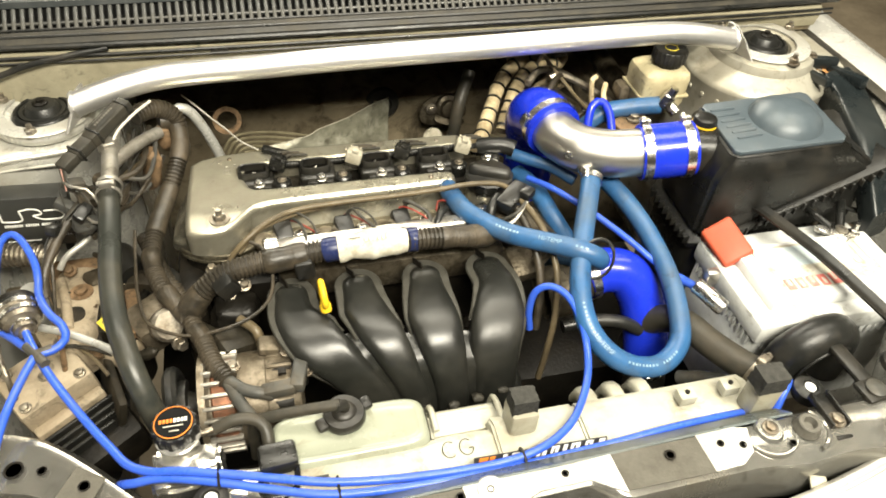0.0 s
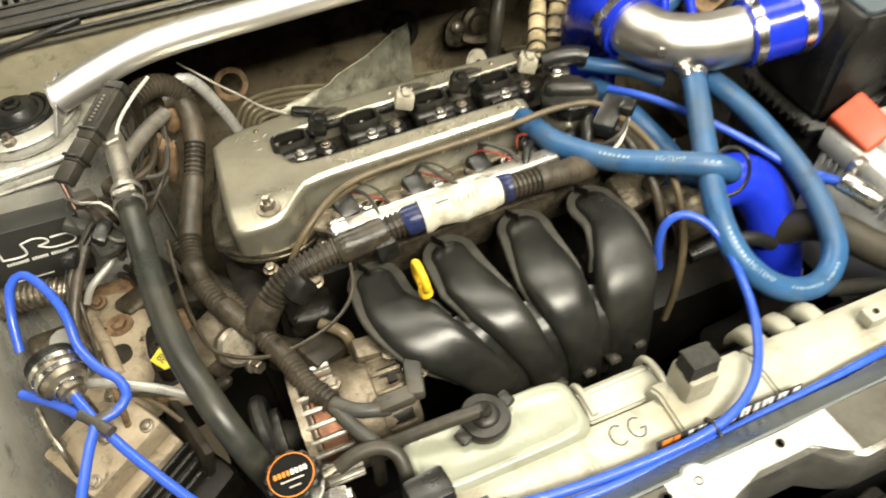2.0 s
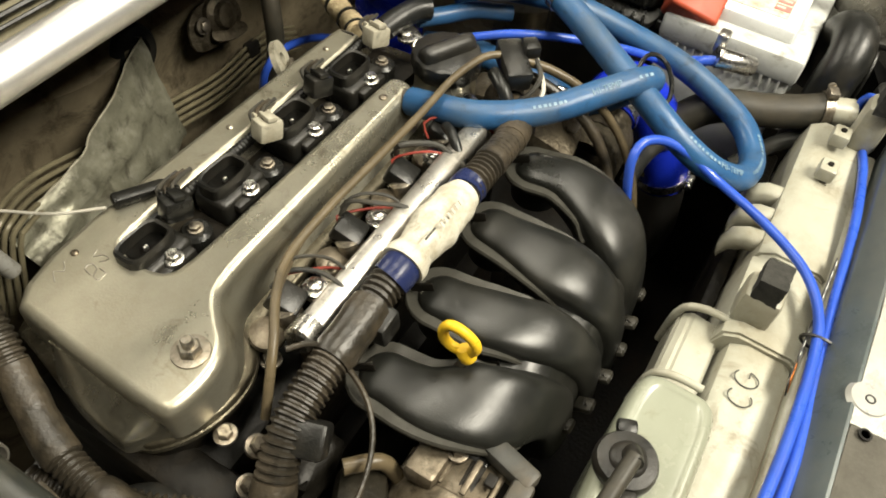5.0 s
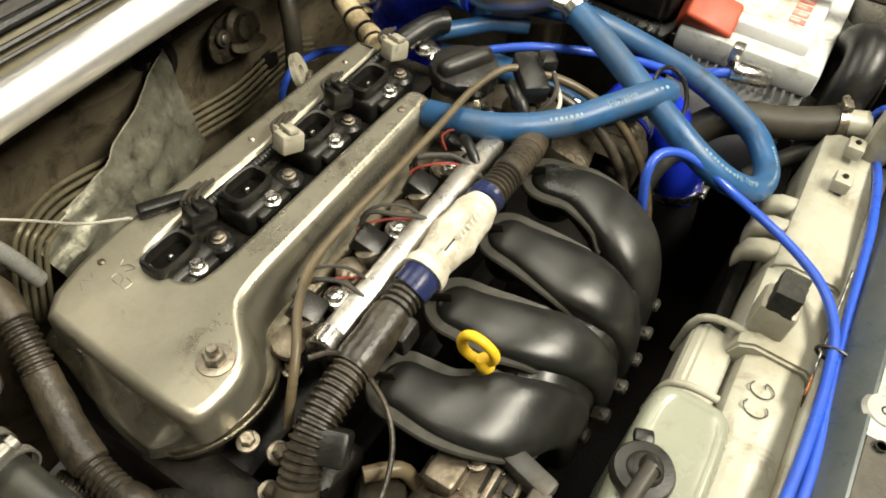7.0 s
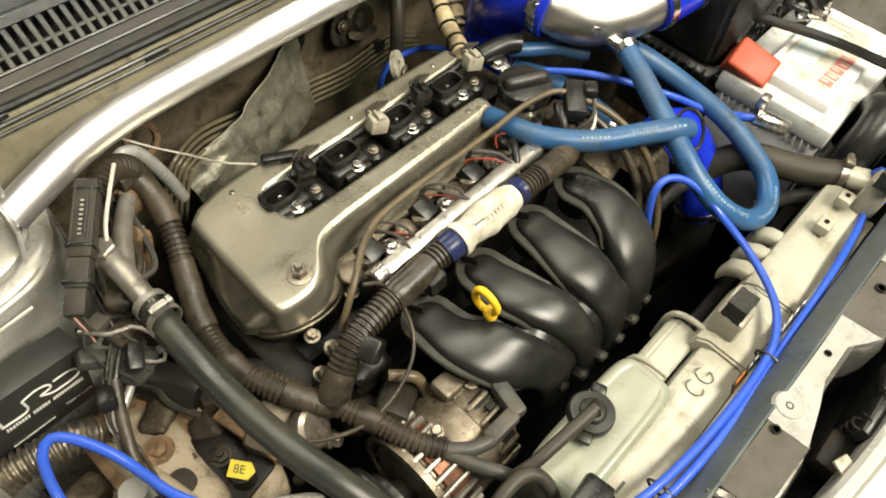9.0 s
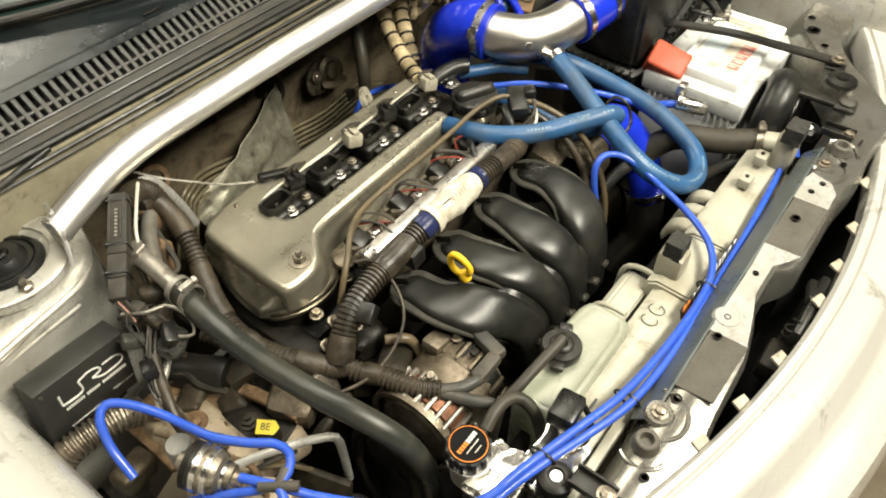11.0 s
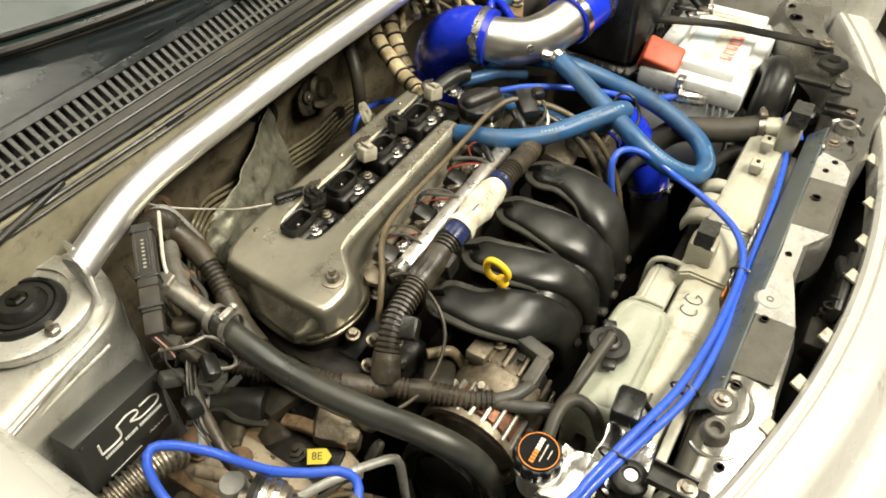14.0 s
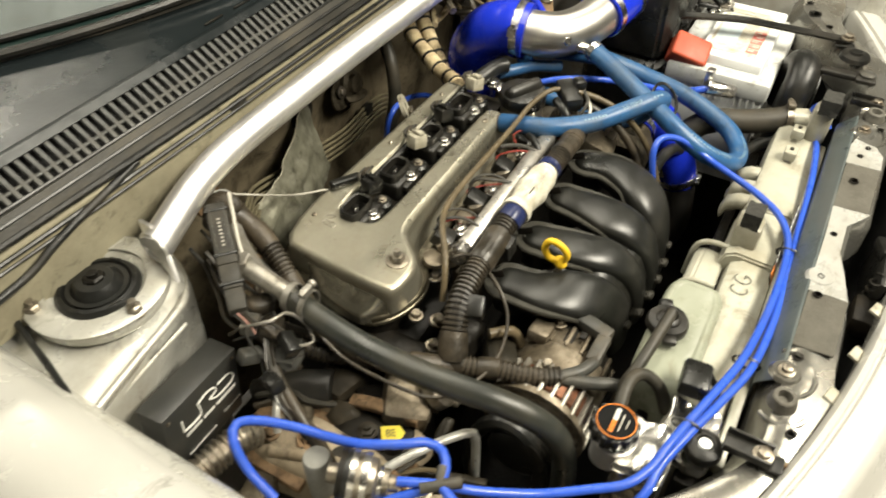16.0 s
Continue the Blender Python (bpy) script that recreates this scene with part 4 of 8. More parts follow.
def valve_cover():
    v = thing("valve_cover", (0, 0, 0.772), "silver-bronze painted metal valve cover, slightly oily", "valve cover")
    # outer outline and the recess for the coils, lower and upper rings of one skin
    up = [(-0.221, 0.079), (-0.2255, 0.02), (-0.2300, -0.081), (-0.2215, -0.0895), (-0.189, -0.0915), (-0.169, -0.083), (-0.150, -0.058), (-0.132, -0.044), (-0.05, -0.042), (0.135, -0.039), (0.145, -0.034), (0.145, -0.018), (0.135, -0.014), (0.0, -0.014), (-0.130, -0.014), (-0.147, -0.008), (-0.152, 0.010), (-0.150, 0.036), (-0.135, 0.045), (0.0, 0.045), (0.176, 0.045), (0.180, 0.052), (0.180, 0.068), (0.174, 0.075), (0.0, 0.076)]
    lo = [(-0.2225, 0.081), (-0.2285, 0.02), (-0.2330, -0.080), (-0.2225, -0.0925), (-0.1868, -0.0965), (-0.162, -0.090), (-0.138, -0.066), (-0.122, -0.060), (-0.05, -0.058), (0.140, -0.056), (0.154, -0.046), (0.154, -0.016), (0.135, -0.011), (0.0, -0.011), (-0.128, -0.011), (-0.143, -0.006), (-0.148, 0.010), (-0.146, 0.034), (-0.133, 0.041), (0.0, 0.041), (0.179, 0.041), (0.186, 0.050), (0.186, 0.074), (0.176, 0.081), (0.0, 0.082)]
    up, lo = rounded(up), rounded(lo)
    bm = loft([[(x, y, 0.8075) for x, y in lo]] + [[(x, y, z) for x, y in inset(up, d)] for d, z in ((-0.0030, 0.8300), (-0.0028, 0.8370), (-0.0026, 0.8405), (-0.0019, 0.8432), (-0.0006, 0.8452), (0.0012, 0.8467), (0.0030, 0.8476), (0.0046, 0.84795), (0.0052, 0.8480), (0.0056, 0.8480))])
    part("cover_top", bm, M_CASTMAG, v, "", 50)
    # shoulder: sloping skirt from the plateau to the rim
    base = [(-0.228, 0.088), (-0.234, 0.052), (-0.246, 0.006), (-0.2535, -0.064), (-0.2235, -0.0910), (-0.186, -0.1000), (-0.155, -0.094), (-0.129, -0.072), (0.0, -0.068), (0.16, -0.068), (0.222, -0.076), (0.232, -0.05), (0.232, 0.05), (0.215, 0.088), (0.0, 0.088)]
    mid = [(-0.222, 0.082), (-0.230, 0.046), (-0.2345, 0.006), (-0.237, -0.060), (-0.2230, -0.0845), (-0.187, -0.0930), (-0.160, -0.088), (-0.135, -0.066), (0.0, -0.062), (0.15, -0.061), (0.205, -0.066), (0.216, -0.04), (0.216, 0.04), (0.195, 0.082), (0.0, 0.083)]
    base, mid = rounded(base), rounded(mid)
    # oily grime and the shade on this wall share one dark colour
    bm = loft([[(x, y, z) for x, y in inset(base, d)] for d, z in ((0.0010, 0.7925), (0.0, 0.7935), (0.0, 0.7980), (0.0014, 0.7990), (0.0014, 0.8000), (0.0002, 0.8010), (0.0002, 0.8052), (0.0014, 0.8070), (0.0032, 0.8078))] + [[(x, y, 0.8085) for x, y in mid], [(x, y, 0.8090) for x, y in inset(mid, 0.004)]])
    part("skirt", bm, M_GRIMESHADE, v, "grooved lower rim, oily grime and shade in its colour", 40)
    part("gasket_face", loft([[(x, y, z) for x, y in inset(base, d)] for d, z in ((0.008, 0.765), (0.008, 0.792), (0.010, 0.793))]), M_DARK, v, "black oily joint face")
    # half-moon facet over the chain end, sloping outwards from the plateau
    ys = np.linspace(0.0285, -0.083, 30)
    reach = lambda y: 0.0235 * (math.sqrt(max(0.0, 1 - ((y + 0.0615) / 0.09) ** 2)) if y > -0.0615 else max(0.0, 1 - (-0.0615 - y) / 0.0215))
    bul = [[(-0.2290 - reach(y) * g, y, z) for y in ys] + [(-0.215, -0.083, z), (-0.215, 0.0285, z)] for z, g in ((0.800, 1.06), (0.808, 1.0), (0.8125, 0.96), (0.8145, 0.90), (0.8200, 0.64), (0.8260, 0.34), (0.8305, 0.12), (0.8320, 0.0))]
    # the facet's dark reflection is put into this material's darker base
    part("chain_bulge", loft(bul), M_DIMSIDE, v, "facet over the chain, its dark reflection put into the colour", 30)
    part("coil_floor", slab([(-0.146, -0.012), (0.20, -0.012), (0.20, 0.043), (-0.146, 0.043)], 0.805, 0.822), M_DARK, v, "near-black floor of the coil well")
    part("filler_neck", lathe([(0.033, 0.785), (0.032, 0.815), (0.031, 0.835), (0.030, 0.840), (0, 0.840)], (0.193, -0.047, 0), (0, 0, 1), 32), M_CASTMAG, v)
    for x, y, r in ((-0.186, -0.069, 0.0075), (0.112, -0.026, 0.004), (0.0, 0.061, 0.003), (-0.17, 0.061, 0.003), (0.14, 0.061, 0.003)):
        if r > 0.005:
            part("stud", join(lathe([(0.014, 0.847), (0.0135, 0.8495), (0.0105, 0.850)], (x, y, 0), (0, 0, 1), 24), lathe([(0.0085, 0.849), (0.0085, 0.855), (0.007, 0.857)], (x, y, 0), (0, 0, 1), 6), lathe([(0.0045, 0.856), (0.0045, 0.8635), (0.0035, 0.865), (0, 0.865)], (x, y, 0), (0, 0, 1), 14)), M_STEEL, v, "stud with flanged nut")
        else:
            part("rivet", lathe([(r, 0.847), (r, 0.8492), (r * 0.6, 0.8502), (0, 0.8502)], (x, y, 0), (0, 0, 1), 14), M_STEEL, v)
    for pts in ([(-0.178, 0.036), (-0.176, 0.044), (-0.170, 0.043), (-0.172, 0.036), (-0.177, 0.034), (-0.178, 0.028), (-0.171, 0.028), (-0.170, 0.035)], [(-0.166, 0.040), (-0.160, 0.036), (-0.160, 0.043), (-0.165, 0.047), (-0.159, 0.050)], [(-0.196, 0.052), (-0.190, 0.060), (-0.186, 0.054), (-0.180, 0.061)]):
        part("scratch", tube([(x, y, 0.8483) for x, y in pts], 0.0004, 5, 0.003), M_DULLALU, v)
    part("nipple", tube([(0.132, -0.030, 0.834), (0.133, -0.045, 0.838), (0.133, -0.054, 0.840)], 0.0120, 16), M_STEEL, v)
    for x, y in ((-0.205, -0.104), (-0.140, -0.092)):
        part("rim_bolt", bolt_bm((x, y, 0.790), 0.006, 0.009), M_STEEL, v)
    return v


COVER = valve_cover()


def oil_cap():
    c = thing("oil_filler_cap", (0.193, -0.047, 0.842), "black plastic oil filler cap with a broad grip", "oil cap")
    o = (0.193, -0.047)
    rim = []
    for h, base in ((0.838, 0.030), (0.843, 0.0345), (0.856, 0.0355), (0.8595, 0.0345), (0.8610, 0.0320)):
        rim.append([(o[0] + (base - (0.0010 if k % 4 < 2 else 0)) * math.cos(math.pi * k / 28), o[1] + (base - (0.0010 if k % 4 < 2 else 0)) * math.sin(math.pi * k / 28), h) for k in range(56)])
    part("cap", loft(rim), M_BLACK, c)
    d = Vector((math.cos(radians(-25)), math.sin(radians(-25)), 0))
    e = Vector((-d.y, d.x, 0))
    grip = []
    for q, g in ((-0.031, 0.55), (-0.029, 0.86), (-0.022, 1.0), (0.022, 1.0), (0.029, 0.86), (0.031, 0.55)):
        b = Vector((*o, 0.8600)) + d * q
        grip.append([b + e * (0.0105 * g * math.cos(a)) + Vector((0, 0, 0.0135 * g * math.sin(a))) for a in np.linspace(0, math.pi, 11)] + [b - e * 0.006 - Vector((0, 0, 0.002)), b + e * 0.006 - Vector((0, 0, 0.002))])
    part("grip", loft(grip), M_BLACK, c, "", 60)


oil_cap()


def coils():
    """Four plug-top coils with open connector sockets, one grown from another."""
    def one():
        c = thing("ignition_coil", (0, 0.012, 0.822), "black plastic ignition coil bolted in the cover's well", "ignition coil", "ignition coils in a row")
        part("body", box((-0.004, 0.014, 0.833), (0.052, 0.036, 0.026), 0.005, (0, 0, 0), 3), M_BLACK, c)
        part("foot", slab([(-0.020, -0.011), (0.018, -0.011), (0.018, 0.0), (-0.020, 0.0)], 0.832, 0.8415, 0.003), M_BLACK, c)
        rim = lambda a, z: ring_pts((-0.006, 0.016, z), (1, 0, 0), (0, 1, 0), 0.021 * a, 0.0125 * a, 4, 24)
        part("socket", loft([rim(1.06, 0.842), rim(1.06, 0.856), rim(0.98, 0.858), rim(0.86, 0.857), rim(0.84, 0.846)], True), M_BLACK, c, "open connector socket")
        part("terminal", box((-0.006, 0.016, 0.8475), (0.004, 0.0025, 0.006), 0.0005), M_CHROME, c)
        part("bolt", join(bolt_bm((0.0, -0.005, 0.8415), 0.0062, 0.009, 1.3), lathe([(0.004, 0.850), (0.003, 0.8515), (0, 0.8515)], (0, -0.005, 0), (0, 0, 1), 10)), M_CHROME, c, "bright hexagon bolt")
        part("lower_boss", lathe([(0.013, 0.82), (0.013, 0.838), (0.010, 0.841), (0, 0.841)], (0.032, 0.004, 0), (0, 0, 1), 20), M_BLACK, c)
        part("boss_bolt", bolt_bm((0.032, 0.004, 0.841), 0.005, 0.005, 1.3), M_STEEL, c)
        return c
    first = one()
    base = first.location.copy()
    xs = [-0.13125, -0.04375, 0.04375, 0.13125]
    for x in xs[1:]:
        copy_thing(first, Matrix.Translation((x, base.y + 0.006, base.z)))
    first.location = (xs[0], base.y + 0.006, base.z)


coils()


# ---- intake manifold ----
def manifold():
    m = thing("intake_manifold", (0.05, -0.25, 0.55), "black plastic four-runner intake manifold, lightly dusty", "intake manifold")
    z6 = (0.796, 0.798, 0.790, 0.768, 0.722, 0.660)
    plan = [
        ((-0.106, -0.176), (-0.103, -0.216), (-0.081, -0.252), (-0.047, -0.274), (-0.016, -0.287), (-0.003, -0.294)),
        ((-0.019, -0.174), (-0.017, -0.212), (-0.010, -0.250), (0.010, -0.278), (0.034, -0.294), (0.043, -0.299)),
        ((0.072, -0.173), (0.068, -0.209), (0.067, -0.252), (0.068, -0.281), (0.077, -0.297), (0.081, -0.302)),
        ((0.161, -0.172), (0.164, -0.206), (0.156, -0.244), (0.143, -0.276), (0.138, -0.292), (0.140, -0.296)),
    ]
    sm = lambda t: min(1, max(0, t)) ** 2 * (3 - 2 * min(1, max(0, t)))
    paths = [spline([(x, y, z) for (x, y), z in zip(row, z6)], 0.005) for row in plan]

    def room(p, k):
        """Half the distance from p to runner k, or a free edge beyond the outer ones."""
        return 0.5 * min((p - q).length for q in paths[k]) if 0 <= k < 4 else 0.040

    for r_no, path in enumerate(paths):
        n = len(path)
        secs, lips = [], ([], [])
        for i, c in enumerate(path):
            f = i / (n - 1)
            t = (path[min(i + 1, n - 1)] - path[max(i - 1, 0)]).normalized()
            u = (Vector((1, 0, 0)) - t * t.x).normalized()
            v = t.cross(u)
            v = v if v.z > 0 or v.y < 0 else -v
            lip = 0.0105 - 0.0075 * sm(f / 0.40)
            full = [min(0.0315 + 0.006 * sm(f / 0.35), room(c, r_no - 1) + 0.0008), min(0.0315 + 0.006 * sm(f / 0.35), room(c, r_no + 1) + 0.0008)]
            tall = 0.0105 + 0.0075 * sm((f - 0.05) / 0.45)
            sink = 1 - sm((f - 0.27) / 0.15)
            open_edge = 1 - sm((f - 0.60) / 0.18)
            ring = []
            for k in range(36):
                a = 2 * math.pi * k / 36
                cu, sv = math.cos(a), math.sin(a)
                w = (full[1] if cu > 0 else full[0]) - lip
                ring.append(c + u * (w * math.copysign(abs(cu) ** 0.78, cu)) + v * ((tall if sv > 0 else 0.030) * math.copysign(abs(sv) ** 0.72, sv)))
            secs.append(ring)
            for sgn in (0, 1):
                e, w = u * (1 if sgn else -1), full[sgn]
                h = open_edge if (r_no, sgn) in ((0, 0), (3, 1)) else sink
                edge = ((lip + 0.006, 0.0015), (lip + 0.006, -0.004), (0.0012, -0.004), (0.0, -0.002), (0.0, 0.0008), (0.0014, 0.0026), (lip * 0.9, 0.0015))
                lips[sgn].append([c + e * (w - a) + v * (b - 0.009 * (1 - h)) for a, b in edge])
        t0 = (path[1] - path[0]).normalized()
        nose = []
        for a in (0.06, 0.28, 0.52, 0.78, 1.05, 1.32):
            c = path[0] - t0 * (0.0205 * math.cos(a))
            nose.append([c + (p - path[0]) * math.sin(a) for p in secs[0]])
        r = part("runner", loft(nose + secs), M_MANIFOLD, m, "", 60)
        head = []
        for a in np.linspace(0, math.pi, 17)[1:-1]:
            d = Vector((math.cos(a), math.sin(a), 0))
            head.append([path[0] + d * g + Vector((0, 0, q)) for g, q in ((0.0170, 0.0015), (0.0170, -0.004), (0.0303, -0.004), (0.0315, -0.002), (0.0315, 0.0008), (0.0301, 0.0026), (0.0210, 0.0015))])
        ends = [int(n * (0.80 if r_no in e else 0.44)) for e in ((0,), (3,))]
        part("flange", loft(lips[1][:ends[1]][::-1] + head + lips[0][:ends[0]]), M_LIP, r, "dusty pale rim", 35)
        part("flange_skirt", loft([[(path[0].x + q * 0.027 * math.cos(a), path[0].y - 0.004 + q * 0.029 * math.sin(a), 0.796 + zz) for a in np.linspace(0, 2 * math.pi, 28, endpoint=False)] for q, zz in ((0.80, -0.034), (0.92, -0.006), (0.92, -0.004))]), M_MANIFOLD, r, "", 50)
        x0 = path[0].x
        part("slit", box((x0 - 0.008, path[0].y + 0.016, 0.8085), (0.0022, 0.020, 0.010), 0.0008, (-14, 0, 24)), M_DARK, r)
    # webs that close the creases between the runners beyond the slots
    for pa, pb in zip(paths, paths[1:]):
        n = min(len(pa), len(pb))
        rows = []
        for i in range(int(n * 0.36), n):
            A, B = pa[i], min(pb, key=lambda q: (q - pa[i]).length)
            nrm = (B - A).cross(pa[min(i + 1, n - 1)] - pa[i - 1]).normalized()
            nrm = -nrm if (nrm.z < -0.001 or (nrm.y > 0 and nrm.z < 0.001)) else nrm
            top = -0.004 + 0.0165 * sm((i / n - 0.34) / 0.26)
            a, b = A.lerp(B, 0.18), A.lerp(B, 0.82)
            rows.append([a + nrm * top, A.lerp(B, 0.5) + nrm * (top - 0.0030), b + nrm * top, b - nrm * 0.006, a - nrm * 0.006])
        part("web", loft(rows), M_MANIFOLD, m, "", 60)
    # plenum and throttle end below
    secs = [ring_pts((x, -0.245, 0.625), (0, 1, 0), (0, 0, 1), 0.055 * g, 0.06 * g, 2.5, 24) for x, g in ((-0.035, 0.5), (-0.02, 0.85), (0.02, 0.92), (0.16, 0.92), (0.19, 0.8), (0.20, 0.5))]
    part("plenum", loft(secs), M_MANIFOLD, m, "", 60)
    for x, y, z in ((0.150, -0.314, 0.706), (0.115, -0.320, 0.704), (0.082, -0.322, 0.702), (0.047, -0.322, 0.702), (0.012, -0.320, 0.700), (-0.015, -0.312, 0.698)):
        part("bolt_lug", join(box((x, y + 0.006, z), (0.015, 0.018, 0.008), 0.003, (-30, 0, 0)), bolt_bm((x, y + 0.003, z + 0.003), 0.0040, 0.004)), M_MODULE, m, "dusty bolt lug")


manifold()


def dipstick():
    d = thing("oil_dipstick", (-0.075, -0.22, 0.70), "yellow plastic dipstick ring between the runners", "dipstick")
    c, n = Vector((-0.068, -0.2145, 0.8350)), Vector((1, 0.08, 0.05)).normalized()
    up = (Vector((0.15, 0.42, 0.85)) - n * n.dot(Vector((0.15, 0.42, 0.85)))).normalized()
    out = n.cross(up)
    ring = [c + up * (0.0155 * math.sin(a)) + out * (0.0132 * math.cos(a) * (1 - 0.22 * math.sin(a))) for a in np.linspace(0, 2 * math.pi, 29)]
    part("ring", tube(ring, 0.0042, 12, 0.003), M_YELLOW, d)
    part("collar", lathe([(0.0065, -0.024), (0.0072, -0.022), (0.0072, -0.015), (0.0050, -0.011), (0, -0.011)], c, up, 18), M_YELLOW, d)
    part("guide_tube", tube([c - up * 0.022, (-0.07, -0.215, 0.79), (-0.06, -0.17, 0.70)], 0.0045, 10), M_STEEL, d)


dipstick()


# ---- radiator, its tank and the coolant reservoir ----
def crumpled(c, size, seed, depth):
    """A dented sheet-metal box."""
    bm = bmesh.new()
    bmesh.ops.create_cube(bm, size=1)
    bmesh.ops.bevel(bm, geom=bm.edges[:], offset=0.06, segments=2, affect="EDGES")
    bmesh.ops.subdivide_edges(bm, edges=bm.edges[:], cuts=7, use_grid_fill=True)
    for v in bm.verts:
        p = Vector((v.co.x * size[0], v.co.y * size[1], v.co.z * size[2]))
        q = p * 55 + Vector((seed, seed * 2, 0))
        v.co = p + Vector(c) + depth * Vector((noise.noise(q), noise.noise(q + Vector((9, 0, 0))), noise.noise(q + Vector((0, 9, 0)))))
    return bm


def radiator_cap(rad):
    seg, k0 = 72, 0.80
    secs = []
    for h, b in ((0.803, 0.0285), (0.805, 0.031), (0.817, 0.031), (0.8205, 0.029), (0.821, 0.0265)):
        secs.append([(-0.243 + k0 * (b - (0.0022 if k % 6 < 3 else 0)) * math.cos(2 * math.pi * k / seg), -0.357 + k0 * (b - (0.0022 if k % 6 < 3 else 0)) * math.sin(2 * math.pi * k / seg), h) for k in range(seg)])
    c = part("filler_cap", loft(secs), M_BLACK, rad, "black knurled radiator cap with orange-rimmed top")
    o = (-0.243, -0.357, 0)
    part("disc", lathe([(0.0208, 0.8205), (0.0208, 0.8222), (0, 0.8226)], o, (0, 0, 1), 40), M_VOID, c)
    part("ring_print", lathe([(0.0198, 0.8224), (0.0198, 0.8231), (0.0189, 0.8232), (0.0189, 0.8224), (0.0198, 0.8224)], o, (0, 0, 1), 40), M_ORANGEINK, c)
    bars((-0.2575, -0.3575, 0.8226), (1, 0, 0), (0, 1, 0), [(k * 0.0037, 0.0026 + k * 0.0037, 0) for k in range(4)], M_ORANGEINK, "cap_print_orange", c, 0.0046)
    bars((-0.2427, -0.3575, 0.8226), (1, 0, 0), (0, 1, 0), [(k * 0.0037, 0.0026 + k * 0.0037, 0) for k in range(4)], M_INK, "cap_print_white", c, 0.0046)
    bars((-0.253, -0.3625, 0.8226), (1, 0, 0), (0, 1, 0), [(0, 0.020, 0), (0.006, 0.016, -0.006)], M_WIREGREY, "cap_lines", c, 0.0010)


def radiator():
    r = thing("radiator", (0.12, -0.43, 0.40), "car radiator with aged white plastic shroud", "radiator")
    part("core", box((0.12, -0.44, 0.56), (0.70, 0.03, 0.38), 0.002), M_DARK, r)
    # stepped plastic top of the shroud, in lengths of different height
    segs = [(-0.215, 0.104, -0.452, -0.396, 0.770), (0.100, 0.205, -0.455, -0.385, 0.777), (0.203, 0.43, -0.455, -0.388, 0.781)]
    for x0, x1, y0, y1, z in segs:
        poly = [(y0, z - 0.10), (y0, z - 0.006), (y0 + 0.008, z), (y1 - 0.016, z + 0.002), (y1 - 0.003, z - 0.006), (y1 + 0.002, z - 0.03), (y1 + 0.006, z - 0.14)]
        bm = loft([[(x0, y, zz) for y, zz in poly], [(x1, y, zz) for y, zz in poly]])
        bmesh.ops.bevel(bm, geom=[e for e in bm.edges if abs(e.verts[0].co.x - e.verts[1].co.x) < 1e-5 and max(v.co.z for v in e.verts) > z - 0.03], offset=0.003, segments=2, affect="EDGES")
        part("shroud_top", bm, M_TANK, r, "aged white plastic shroud top")
    part("shroud_face", box((0.11, -0.372, 0.60), (0.62, 0.014, 0.25), 0.004), M_DARK, r)
    part("front_rail", box((0.10, -0.459, 0.768), (0.62, 0.012, 0.016), 0.003), M_TANK, r)
    for x in (0.232, 0.268, 0.304):
        bm = loft([ring_pts((x, y, z), (1, 0, 0), (0, 0.3, 1), 0.011, h, 3, 14) for y, z, h in ((-0.40, 0.764, 0.010), (-0.378, 0.761, 0.010), (-0.364, 0.752, 0.010), (-0.358, 0.735, 0.008))])
        part("rib", bm, M_TANK, r, "", 60)
    # lower shelf on the engine side with raised end ribs
    shelf = [(-0.392, 0.752), (-0.362, 0.756), (-0.352, 0.748), (-0.348, 0.70), (-0.392, 0.70)]
    bm = loft([[(x, y, zz) for y, zz in shelf] for x in (0.034, 0.122)])
    bmesh.ops.bevel(bm, geom=bm.edges[:], offset=0.003, segments=2, affect="EDGES")
    part("shelf", bm, M_TANK, r, "lower white plastic shelf of the shroud")
    for x in (0.038, 0.118):
        part("shelf_rib", tube([(x, -0.392, 0.770), (x, -0.372, 0.770), (x, -0.357, 0.764), (x, -0.349, 0.748), (x, -0.346, 0.70)], 0.0038, 10), M_TANK, r)
    # black lettered sticker along the front edge, its lettering kept as plain slanted bars
    along, rise = Vector((0.156, -0.006, 0.004)).normalized(), Vector((0, 0.30, 0.95)).normalized()
    corner = Vector((0.066, -0.4515, 0.776))
    at = lambda a, b, lift=0.0: corner + along * a + rise * b - along.cross(rise) * -lift
    strip = [(0, 0), (0.154, 0), (0.154, 0.0165), (0, 0.0165)]
    part("sticker", loft([[at(a, b, -0.0010) for a, b in strip], [at(a, b) for a, b in strip]]), M_BLACKINK, r, "black lettered sticker")
    for k, (a, w) in enumerate(((0.003, 0.010), (0.015, 0.006), (0.030, 0.005), (0.040, 0.009), (0.055, 0.009), (0.070, 0.011), (0.086, 0.009), (0.100, 0.005), (0.109, 0.011), (0.126, 0.009), (0.142, 0.007))):
        poly = [(a, 0.001), (a + w, 0.001), (a + w + 0.003, 0.0152), (a + 0.003, 0.0152)]
        bm = loft([[at(x, y) for x, y in poly], [at(x, y, 0.0006) for x, y in poly]])
        part("side_mark" if k < 2 else "side_lettering", bm, M_ORANGEINK if k < 2 else M_INK, r)
        if k > 2 and w > 0.008:
            notch = [(a + 0.42 * w, 0.004), (a + 0.60 * w, 0.004), (a + 0.60 * w + 0.0018, 0.0125), (a + 0.42 * w + 0.0018, 0.0125)]
